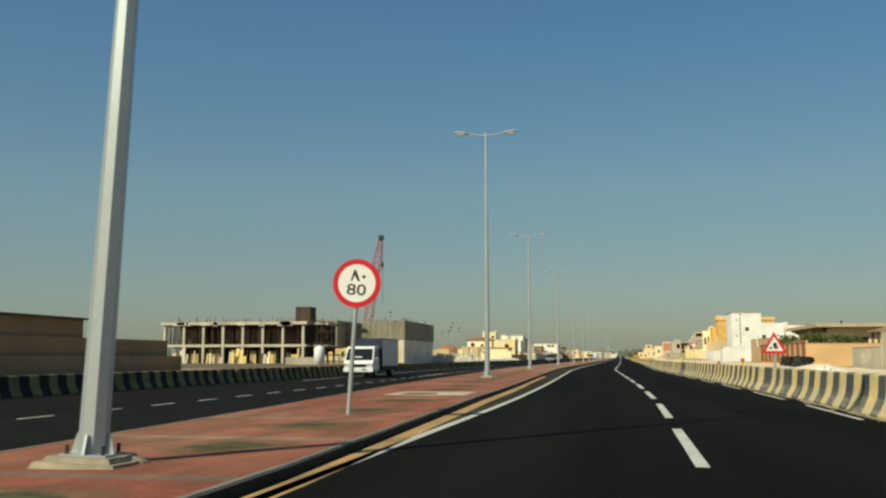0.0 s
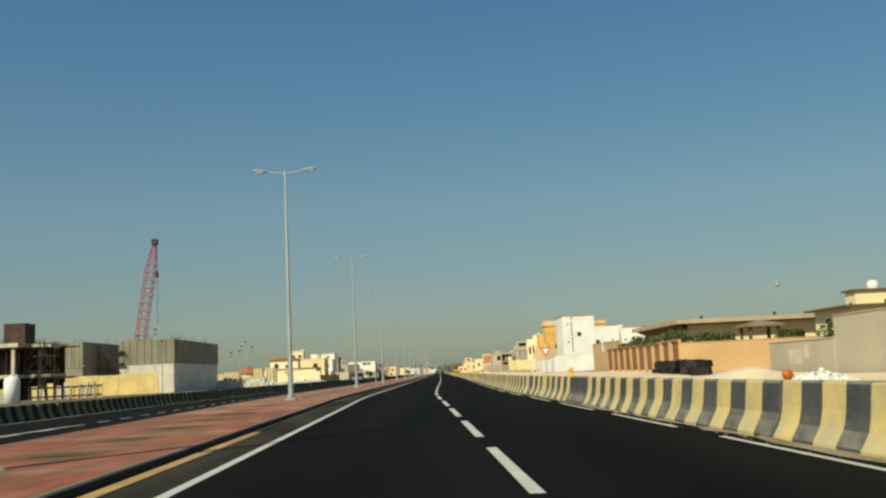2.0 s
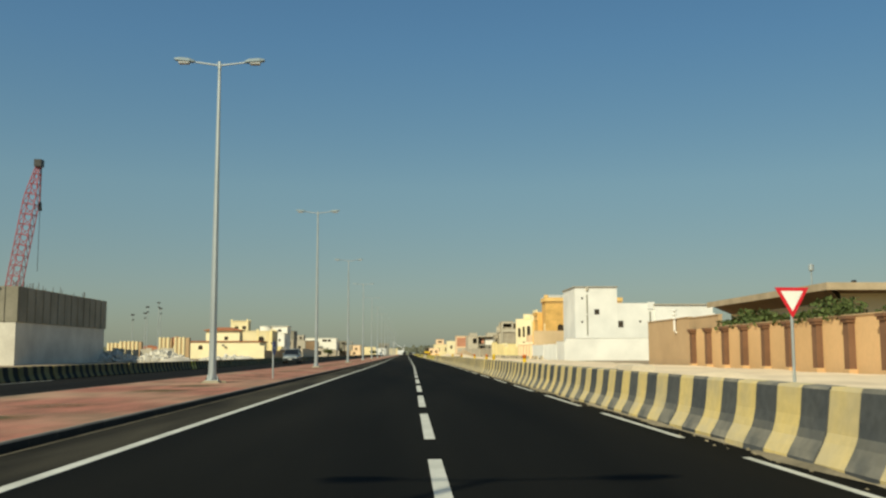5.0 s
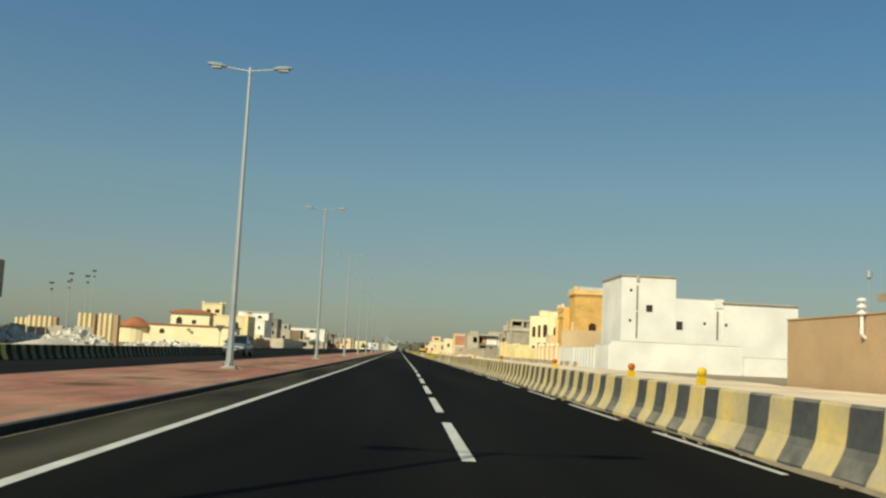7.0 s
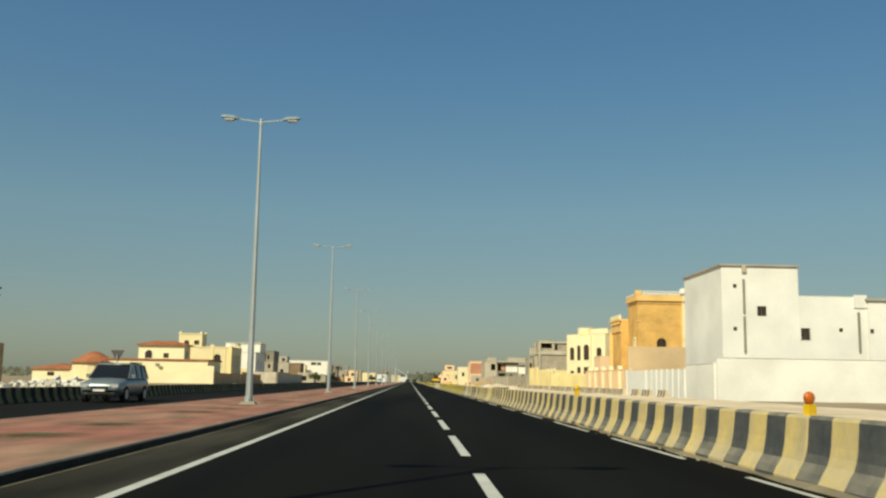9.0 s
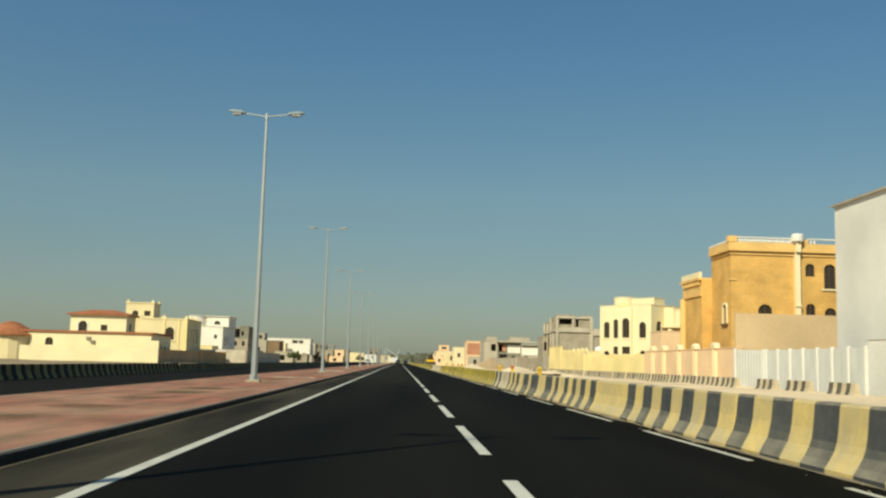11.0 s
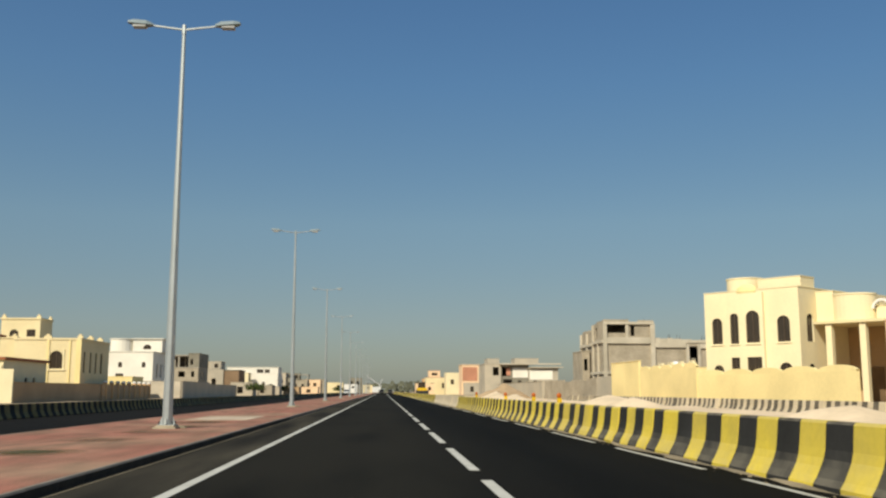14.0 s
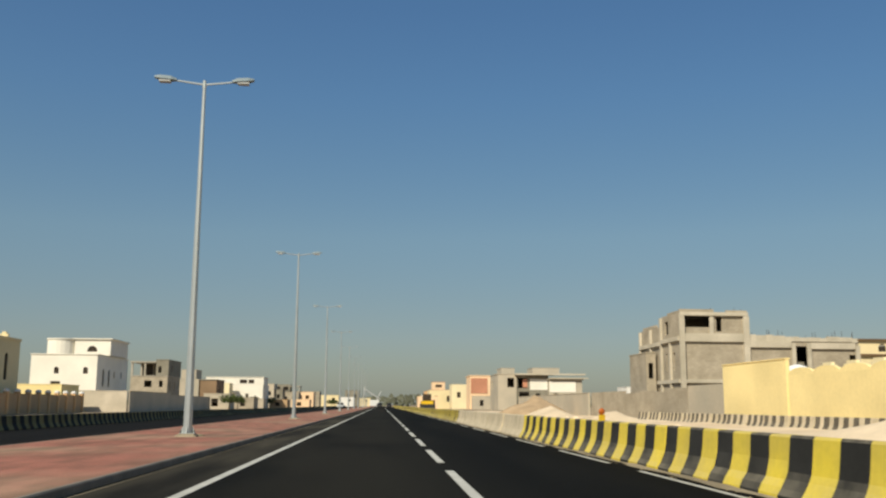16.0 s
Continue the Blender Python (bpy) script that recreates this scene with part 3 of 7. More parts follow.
strip("lane_line_opposite", lambda y: -12.28, lambda y: -12.12, 57.0, 66.0, 0.006, M_WHITE_LINE,
      "solid white line painted on the oncoming carriageway", "road marking", depth=0.005, step=3.0)
# a long scratch across the shoulder
mb = Mesh()
mb.box(-0.02, 0.02, -1.2, 1.2, 0.0008, 0.003)
single("road_scratch", mb, M_OLD_ASPHALT, "thin pale scratch across the black asphalt", "road mark", pose(-3.4, 113.65, 0, 0, 0, 25), kind="structure")

# median deck: red pavers with cross bands of grey ones
MED = 0.12
mb = Mesh()
marks = [-40.0]
tone = []
y = -40.0
while y < END:
    stepto = 4.0 if y < 440 else 40.0
    for d, m in ((stepto - 0.35, 0 if y < 66 else 2), (0.35, 1 if y < 66 else 2)):
        y += d
        marks.append(y)
        tone.append(m)
for i, y in enumerate(marks):
    mb.v += [(kerb_x(y) - 0.075, y, MED), (far_kerb_x(y) + 0.075, y, MED)]
for i in range(len(marks) - 1):
    mb.f.append((2 * i + 1, 2 * i, 2 * i + 2, 2 * i + 3))
    mb.m.append(tone[i])
median = single("median", mb, [M_RED_PAVER, M_GREY_PAVER, M_DUSTY_PAVER], "raised median paved in dusty red block pavers", "median", kind="structure")

# kerb stones, one metre each where the camera passes, longer runs beyond
KERB = [(0, -0.10), (0, 0.100), (-0.02, 0.123), (-0.08, 0.123), (-0.08, -0.10)]


def kerb_mesh(length):
    k = Mesh()
    k.sweep(KERB, 0.0015, length - 0.0015)
    k.m[0] = 1
    return k.data("kerb_stone", [M_KERB, M_KERB_BLACK])


stone = kerb_mesh(1.0)
kerb_run = thing("kerb", "pale concrete kerb of the median beside the carriageway", "kerb", kind="structure")
for k in range(285):
    y = -2.0 + k
    ob = part("kerb_stone", stone, None, kerb_run)
    ob.matrix_world = pose(kerb_x(y), y, random.uniform(-0.002, 0.002), 0, 0, -math.degrees(math.atan(kerb_x(y + 1) - kerb_x(y))))
mb = Mesh()
mb.sweep(KERB, -40, -2, x=kerb_x)
mb.sweep(KERB, 283, END, x=kerb_x)
for i in range(0, len(mb.m), 5):
    mb.m[i] = 1 if len(mb.f[i]) == 4 else 0
tagged(part("kerb_rest", mb, [M_KERB, M_KERB_BLACK], kerb_run), kind="stuff")
mb = Mesh()
mb.sweep([(-sx_, sz_) for sx_, sz_ in KERB], -40, END, x=far_kerb_x)
single("kerb_opposite", mb, M_KERB, "pale concrete kerb of the median beside the oncoming lanes", "kerb", kind="structure")


# planting pits along the median, uneven and half silted up
def blot(mb, r0, r1, z0, z1, seed, n=22):
    """An uneven ring or disc between two radii."""
    def wob(a, r):
        return r * (1 + 0.34 * noise.noise((1.3 * math.cos(a) + seed, 1.3 * math.sin(a), r)))
    k = len(mb.v)
    for i in range(n):
        a = 2 * math.pi * i / n
        for r, z in ((r0, z0), (r1, z1)):
            mb.v.append((0.9 * wob(a, r) * math.cos(a), 1.15 * wob(a, r) * math.sin(a), z))
    for i in range(n):
        j = (i + 1) % n
        mb.f.append((k + 2 * i, k + 2 * i + 1, k + 2 * j + 1, k + 2 * j))
        mb.m.append(0)


def planting_pit(seed, near):
    t = thing("planting_pit", "round pit of dry greenish soil ringed with tan dust" if near else "silted-up round pit in the red pavers, sandy and faint",
              "planting pit", group="planting pits")
    ring, soil = Mesh(), Mesh()
    blot(ring, 0.3, 1.12, 0.008, 0.004, seed, 30)
    blot(soil, 0.001, 0.66, 0.016, 0.010, seed + 3, 30)
    part("sandy_ring", ring, M_PIT_EDGE if near else M_FAINT_EDGE, t)
    part("soil", soil, M_PIT_SOIL if near else M_FAINT_SOIL, t, "dry greyish green soil" if near else "")
    return t


slabs = [27.0, 246.3, 281.0]
pits = [planting_pit(s, True) for s in (1, 2, 3)] + [planting_pit(s, False) for s in (4, 5, 6)]
fresh_pit = [True] * 6
for k in range(70):
    y = 2.4 + 4.0 * k + (1.9 if k > 50 else 0)
    if min(abs(y - s) for s in slabs) < 1.6 or (y > 75 and random.random() < 0.15):
        continue
    off = float(np.interp(y, [0, 8, 30, 45, 70], [1.25, 1.25, 1.6, 1.9, 2.2]))
    m = pose(kerb_x(y) - off, y + random.uniform(-0.3, 0.3), MED, 0, 0, random.uniform(-8, 8))
    kind_of = random.randrange(3) + (0 if y < 60 or random.random() < 0.6 else 3)
    if fresh_pit[kind_of]:
        pits[kind_of].matrix_world, fresh_pit[kind_of] = m, False
    else:
        copy_thing(pits[kind_of], m)
for y in slabs:
    off = 1.35 if y < 40 else 1.62 if y < 260 else 2.0
    mb = Mesh()
    long = 1.2 if y < 40 else 1.1 if y < 260 else 2.6
    wide = 1.12
    mb.box(-wide, wide, -long, long, 0, 0.010)
    cover = single("concrete_cover", mb, M_COVER, "pale square concrete cover let into the median", "cover slab", pose(kerb_x(y) - off - 0.2, y, MED), group="median covers")
    if y < 260:
        mb = Mesh()
        blot(mb, 0.001, 0.62, 0.018, 0.014, 8.0, 26)
        mb.v = [(px - 0.35, py * 0.8 - 0.45, pz) if y < 40 else (px * 0.85 + 0.35, py * 0.7 - 0.15, pz) for px, py, pz in mb.v]
        part("soil_hole", mb, M_SOIL, cover, "dark soil in the round hole of the cover")


mb = Mesh()
xs, ys = [-85 + 4.0 * i for i in range(16)] + [-22.0], [92 + 4.0 * i for i in range(20)]
for y in ys:
    for x in xs:
        inside = min(x + 85, -22 - x, y - 92, 168 - y) > 0
        mb.v.append((x + (0 if inside else random.uniform(-1.2, 1.2)), y + (0 if inside else random.uniform(-1.2, 1.2)), 0.16 + 0.05 * noise.noise((x * 0.3, y * 0.3, 1)) if inside else -0.25))
for j in range(len(ys) - 1):
    for i in range(len(xs) - 1):
        k = j * len(xs) + i
        mb.f.append((k, k + 1, k + 1 + len(xs), k + len(xs)))
        mb.m.append(0)
single("site_ground", mb, M_EARTH, "trodden dark earth of the building site", "ground", kind="structure", smooth=True)


# ---- barriers ----
# a jersey profile, toe towards -x and +x
HALF = [(-0.30, 0.0), (-0.30, 0.06), (-0.245, 0.15), (-0.185, 0.26), (-0.15, 0.36), (-0.13, 0.48), (-0.10, 0.78), (-0.075, 0.81)]
PROFILE = HALF + [(-px, pz) for px, pz in reversed(HALF)]


def barrier(label, group, pieces, tones, seed, size=(1.0, 1.0)):
    """One barrier from painted stretches (from, to, tone); each stretch is a part, its cast edges a little uneven."""
    rnd = random.Random(seed)
    t = thing("road_barrier", label, "road barrier", group=group)
    section = [(px * size[0] + rnd.uniform(-0.006, 0.006), pz * size[1] + (rnd.uniform(-0.008, 0.008) if pz > 0 else 0)) for px, pz in PROFILE]
    for a, b, k in pieces:
        mb = Mesh()
        mb.sweep(section, a, b, step=3.0)
        part({"y": "yellow_stripe", "k": "black_stripe", "b": "body"}[k], mb, tones["ykb".index(k)], t)
    return t


FRESH_LABEL = "concrete road barrier freshly painted in yellow and black stripes"
FADED_LABEL = "concrete road barrier in faded, dirty yellow and black stripes"
BARE_LABEL = "unpainted pale concrete road barrier with dusty foot"
SHADED_LABEL = "grimy concrete road barrier with olive and black stripes"
NEAR_ROW, FAR_ROW, WALL_ROW = "barriers along the carriageway", "barriers along the oncoming lanes", "barriers along the property walls"
used = {}


def put_barrier(key, make, m):
    if key in used:
        copy_thing(used[key], m)
    else:
        used[key] = make()
        used[key].matrix_world = m


FRESH, SHADED, FADED = (M_YELLOW, M_BLACK, M_BARE), (M_SHADED_YELLOW, M_SHADED_BLACK, M_BARE), (M_OLD_YELLOW, M_OLD_BLACK, M_BARE)
pick = random.Random(5)
# where the stripes fall: a capital starts an even run of stripes, a small letter one stretch of that tone
PAINT = [(-8.3, "K"), (25.91, "K"), (28.83, "k"), (30.16, "Y"), (32.36, "k"), (34.04, "y"), (35.24, "K"), (48.44, "K"), (54.06, "K"), (63.32, "k"), (66.46, "Y"),
         (72.93, "b"), (73.27, "K"), (75.98, "k"), (77.26, "y"), (78.57, "K"), (82.85, "K"), (113.62, "K"), (125.74, "K"), (131.02, "K"), (134.66, "y"), (135.91, "K"),
         (140.73, "y"), (142.18, "k"), (143.07, "y"), (143.99, "K"), (161.48, "K"), (178.97, "K"), (211.77, "K"), (213.87, "y"), (217.34, "K"), (222.15, "y"),
         (223.16, "K"), (224.41, "k"), (226.02, "y"), (227.75, "k"), (229.59, "y"), (230.30, "k"), (231.73, "y"), (233.07, "k"), (234.29, "Y"), (236.49, "k"),
         (237.06, "b"), (240.65, "k"), (241.39, "b"), (242.35, "k"), (243.39, "Y")]
PAINT += [(259.64, "K"), (261.45, "K"), (267.55, "y"), (268.59, "K"), (270.52, "y"), (271.50, "K"), (274.53, "K"), (277.52, "K"), (286.2, "K"), (295.69, "K"),
          (311.3, "b"), (341.0, "K"), (351.0, "y")]
stretches = []
for (y0, tone), (y1, after) in zip(PAINT, PAINT[1:]):
    if tone.islower():
        count = max(1, round((y1 - y0) / 2.9)) if tone == "b" else 1
    else:
        odd = {"b": "k"}.get(after.lower(), after.lower()) != tone.lower()
        count = 2 * round(((y1 - y0) / 0.68 - odd) / 2) + odd
    for i in range(count):
        here = tone.lower() if i % 2 == 0 or tone == "b" else ("y" if tone == "K" else "k")
        stretches.append((y0 + (y1 - y0) * i / count, y0 + (y1 - y0) * (i + 1) / count, here))
while stretches:
    unit = [stretches.pop(0)]
    while stretches and stretches[0][1] - unit[0][0] < 2.95:
        unit.append(stretches.pop(0))
    y, end = unit[0][0], unit[-1][1]
    pieces = [(a - y + (0.012 if a == y else 0), b - y - (0.012 if b == end else 0), k) for a, b, k in unit]
    bare = all(k == "b" for _, _, k in unit)
    label = BARE_LABEL if bare else FRESH_LABEL if y > 243 else "worn concrete road barrier with wide uneven dark and yellow patches" if y > 216 else FADED_LABEL
    t = barrier(label, NEAR_ROW, pieces, FRESH if y > 243 else FADED, int(y * 10) + 500)
    turn = -math.degrees(math.atan((bend(end) - bend(y)) / (end - y)))
    t.matrix_world = pose(BAR_R + bend(y) + pick.uniform(-0.02, 0.02), y, 0, 0, 0, turn + pick.uniform(-0.3, 0.3))


def row_pieces(seed, length, count=4):
    """Uneven stripes on a barrier of a row that is never passed closely."""
    rnd = random.Random(seed)
    cut = [0.012] + [length * i / count + rnd.uniform(-0.05, 0.05) for i in range(1, count)] + [length - 0.012]
    return list(zip(cut, cut[1:], "ykykyk"))


# oncoming side's barriers: darker stripe colours stand for the shade they lie in
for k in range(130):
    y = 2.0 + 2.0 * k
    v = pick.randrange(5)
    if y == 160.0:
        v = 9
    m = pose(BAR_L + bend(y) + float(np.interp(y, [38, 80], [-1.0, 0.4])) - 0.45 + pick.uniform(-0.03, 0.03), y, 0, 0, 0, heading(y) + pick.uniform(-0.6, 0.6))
    put_barrier("grimy%d" % v, lambda: barrier(SHADED_LABEL if v < 9 else "grimy road barrier with two freshly painted yellow stripes", FAR_ROW, row_pieces(60 + v, 2.0), SHADED if v < 9 else (M_YELLOW, M_SHADED_BLACK, M_BARE), 60 + v, (0.80, 0.78)), m)
for k in range(37):
    y = 254.0 + 3.05 * (k - 3) if k > 2 else 238.0 + 4.9 * k
    v = pick.randrange(8)
    m = pose(20.9 + pick.uniform(-0.08, 0.08), y, 0, 0, 0, pick.uniform(-2, 2))
    put_barrier("wall%d" % v, lambda: barrier(FADED_LABEL, WALL_ROW, row_pieces(20 + v, 3.0, 6), (M_BARE, M_WORN_DARK, M_BARE), 20 + v, (0.9, 0.85)), m)
mb = Mesh()
for x, y0, size, tones in ((BAR_R, 351.0, 1.0, (0, 1)), (BAR_L + 0.05, 262.0, 0.75, (2, 3))):
    ys, tone = [y0], []
    while ys[-1] < 700:
        ys.append(ys[-1] + random.uniform(0.55, 0.78) * size)
        tone.append(tones[len(tone) % 2])
    mb.sweep([(x + px * size, pz * size) for px, pz in PROFILE], 0, 0, bands=(ys, tone))
single("far_barriers", mb, [M_YELLOW, M_BLACK, M_SHADED_YELLOW, M_SHADED_BLACK], "far rows of striped barriers along the road", "road barriers", kind="stuff")

# dusty sand gathered along the barriers' feet
mb = Mesh()
toe = random.Random(9)
ys = [-10 + 1.0 * i for i in range(440)]
for y in ys:
    w, h = toe.uniform(0.30, 0.48), toe.uniform(0.02, 0.06)
    mb.v += [(BAR_R + bend(y) - w, y, 0.002), (BAR_R + bend(y) - 0.27, y, h), (BAR_R + bend(y) + 0.2, y, h)]
for i in range(len(ys) - 1):
    for j in range(2):
        k = i * 3 + j
        mb.f.append((k, k + 1, k + 4, k + 3))
        mb.m.append(0)
single("drifted_sand", mb, M_GRIME, "dusty sand and grime drifted along the barriers' feet", "sand", kind="stuff", smooth=True)


# broken stones and grit lying at the barriers' feet
mb = Mesh()
for k in range(700):
    y = toe.uniform(-5, 330)
    x, r = BAR_R + bend(y) - toe.uniform(0.30, 0.62), toe.uniform(0.006, 0.024) * toe.uniform(0.5, 1.2)
    k0, m = len(mb.v), pose(x, y, r * 0.3, toe.uniform(0, 40), toe.uniform(0, 40), toe.uniform(0, 90))
    mb.box(-r, r, -r * 1.3, r * 1.3, -r * 0.6, r * 0.6)
    mb.v[k0:] = [tuple(m @ Vector(p)) for p in mb.v[k0:]]
single("grit", mb, M_GRIME, "small broken stones and grit along the barriers' feet", "stones", kind="stuff")


# ---- street lamps ----
def street_lamp(tall, foot_size=0.34):
    t = thing("street_lamp", "tall grey steel street lamp with two heads on a concrete foot", "street lamp", group="street lamps")
    # rough mortar poured in two uneven steps
    for nm, wide, z0, z1, lean in (("mortar_slab", 1.0, -0.02, 0.045, 0.93), ("mortar_pad", 0.80, 0.045, 0.095, 0.90)):
        foot = Mesh()
        corner = [(foot_size * wide * c, foot_size * wide * d) for c, d in ((-1.06, -0.9), (-0.2, -1.04), (0.95, -1.0), (1.1, -0.1), (1.02, 0.95), (0.1, 1.06), (-0.95, 0.98), (-1.0, 0.2))]
        foot.face([(px * lean, py * lean, z1) for px, py in corner])
        for i in range(8):
            (ax, ay), (bx, by) = corner[i], corner[(i + 1) % 8]
            foot.face([(ax, ay, z0), (bx, by, z0), (bx * lean, by * lean, z1), (ax * lean, ay * lean, z1)])
        part(nm, foot, M_MORTAR, t)
    plate = Mesh()
    plate.box(-0.23, 0.23, -0.23, 0.23, 0.095, 0.112)
    part("base_plate", plate, M_GALV, t)
    for s in (-1, 1):
        for fin in ([(s * 0.12, -0.008), (s * 0.22, -0.008), (s * 0.22, 0.008), (s * 0.12, 0.008)], [(-0.008, s * 0.12), (-0.008, s * 0.22), (0.008, s * 0.22), (0.008, s * 0.12)]):
            rib = Mesh()
            rib.v = [(px, py, 0.11) for px, py in fin] + [((px + fin[0][0]) / 2 if abs(px) > 0.1 else px, (py + fin[0][1]) / 2 if abs(py) > 0.1 else py, 0.30) for px, py in fin]
            rib.f, rib.m = [(0, 1, 5, 4), (1, 2, 6, 5), (2, 3, 7, 6), (3, 0, 4, 7), (4, 5, 6, 7)], [0] * 5
            part("stiffener", rib, M_GALV, t)
    heap = Mesh()
    heap.lathe([(0.17, -0.01), (0.14, 0.04), (0.07, 0.07), (0.01, 0.08)], 9, at=(0.36, 0.16, 0), squash=(1, 0.7))
    part("mud", heap, M_GRIME, t, "dried brown mud against the pad")
    for ax in (-0.18, 0.18):
        for ay in (-0.18, 0.18):
            bolt = Mesh()
            bolt.tube((ax, ay, 0.10), (ax, ay, 0.20), 0.02, 0.02, 6)
            part("bolt", bolt, M_DARK_METAL, t)
    pole = Mesh()
    pole.tube((0, 0, 0.105), (0, 0, tall), 0.145, 0.055, 8)
    part("pole", pole, M_GALV, t)
    cap = Mesh()
    cap.tube((0, 0, tall - 0.14), (0, 0, tall + 0.14), 0.07, 0.06, 8)
    part("collar", cap, M_GALV, t)
    for s in (-1, 1):
        arm = Mesh()
        arm.tube((0.04 * s, 0, tall), (1.05 * s, 0, tall + 0.13), 0.035, 0.03, 6)
        a = part("arm", arm, M_GALV, t)
        head = Mesh()
        x0 = 0.92
        sec = [(x0, -0.05, 0.04), (x0 + 0.18, -0.10, 0.085), (x0 + 0.55, -0.13, 0.07), (x0 + 0.74, -0.08, 0.03)]
        rings = []
        for px, down, up in sec:
            wd = 0.07 if px == x0 else 0.15 if px < x0 + 0.7 else 0.09
            base = tall + 0.13 + (px - x0) * 0.12
            rings.append([(px * s, -wd, base + down * 0.4), (px * s, wd, base + down * 0.4), (px * s, wd * 0.75, base + up), (px * s, -wd * 0.75, base + up)])
        for i in range(len(rings) - 1):
            for j in range(4):
                head.face([rings[i][j], rings[i][(j + 1) % 4], rings[i + 1][(j + 1) % 4], rings[i + 1][j]])
        head.face(rings[0])
        head.face(rings[-1])
        h = part("lamp_head", head, M_LAMP_HEAD, t)
        lens = Mesh()
        b = tall + 0.13 - 0.055
        lens.box(min(s * 1.12, s * 1.5), max(s * 1.12, s * 1.5), -0.12, 0.12, b - 0.03, b + 0.03)
        part("lens", lens, M_LENS, h, "pale lamp lens")
    return t


lamp = street_lamp(11.72)
lamp.matrix_world = pose(-7.53 + bend(83.7), 83.7, MED)
for y in (121.2, 158.6, 196.2, 234.15, 270.75, 307.45, 344.6):
    copy_thing(lamp, pose(-7.53 + bend(y), y, MED, 0, 0, random.uniform(-2, 2)))
for k in range(9):
    copy_thing(lamp, pose(-7.53, 382.0 + 37.3 * k, MED, 0, 0, random.uniform(-2, 2)))
tall_lamp = street_lamp(12.55)
tall_lamp.matrix_world = pose(-6.69, 48.1, MED, 0, 0, 3)
first_lamp = street_lamp(12.45, 0.43)
first_lamp.matrix_world = pose(-5.12, 8.66, MED, 0, 2.2, 6)


# ---- road signs ----
def disc(mb, r, z, y0, y1, n=40, m=0):
    pts = [(r * math.cos(2 * math.pi * i / n), z + r * math.sin(2 * math.pi * i / n)) for i in range(n)]
    mb.face([(x, y0, zz) for x, zz in pts], m)
    mb.face([(x, y1, zz) for x, zz in reversed(pts)], m)
    for i in range(n):
        a, b = pts[i], pts[(i + 1) % n]
        mb.face([(b[0], y0, b[1]), (a[0], y0, a[1]), (a[0], y1, a[1]), (b[0], y1, b[1])], m)


def poly(mb, pts, y0, y1, m=0):
    mb.face([(x, y0, z) for x, z in pts], m)
    mb.face([(x, y1, z) for x, z in reversed(pts)], m)
    for i in range(len(pts)):
        a, b = pts[i], pts[(i + 1) % len(pts)]
        mb.face([(b[0], y0, b[1]), (a[0], y0, a[1]), (a[0], y1, a[1]), (b[0], y1, b[1])], m)


def words(name, body, size, x, z, y, parent, material, stretch=1.0):
    cu = bpy.data.curves.new(name, "FONT")
    cu.body, cu.size, cu.align_x, cu.align_y, cu.extrude, cu.offset = body, size, "CENTER", "CENTER", 0.001, 0.002
    cu.resolution_u = 4
    cu.materials.append(material)
    ob = new(name, cu)
    ob.matrix_world = pose(x, y, z, 90) @ Matrix.Diagonal((stretch, 1, 1, 1))
    ob.parent = parent
    return ob


sign = thing("speed_sign", "round red-rimmed speed limit sign with black numerals on a grey post", "road sign", -4.74, 16.8, MED, 4)
mb = Mesh()
mb.tube((0, 0.05, 0), (0, 0.05, 2.66), 0.042, 0.042, 10)
part("post", mb, M_GALV, sign)
sign.matrix_world = pose(-4.90, 16.8, MED, 0, 3.5, 4)
mb = Mesh()
disc(mb, 0.45, 2.40, 0.0, 0.012)
plate = part("sign_plate", mb, M_RED, sign, "round plate with a broad red rim")
mb = Mesh()
disc(mb, 0.35, 2.40, -0.004, -0.001)
face = part("sign_face", mb, M_SIGN_WHITE, plate, "white disc inside the rim")
words("numerals", "80", 0.29, 0.0, 2.27, -0.006, plate, M_SIGN_BLACK, 1.3)
for nm, pts in (("numeral_stroke", [(-0.115, 2.44), (-0.085, 2.44), (-0.035, 2.60), (-0.035, 2.645), (-0.065, 2.645)]),
                ("numeral_stroke", [(0.015, 2.44), (0.06, 2.44), (-0.03, 2.645), (-0.055, 2.645), (-0.055, 2.56)]),
                ("numeral_dot", [(0.085, 2.525), (0.125, 2.485), (0.165, 2.525), (0.125, 2.565)])):
    mb = Mesh()
    poly(mb, pts, -0.008, -0.005)
    part(nm, mb, M_SIGN_BLACK, plate)
mb = Mesh()
mb.box(-0.03, 0.03, 0.012, 0.08, 2.25, 2.29)
mb.box(-0.03, 0.03, 0.012, 0.08, 2.45, 2.49)
part("bracket", mb, M_DARK_METAL, sign)


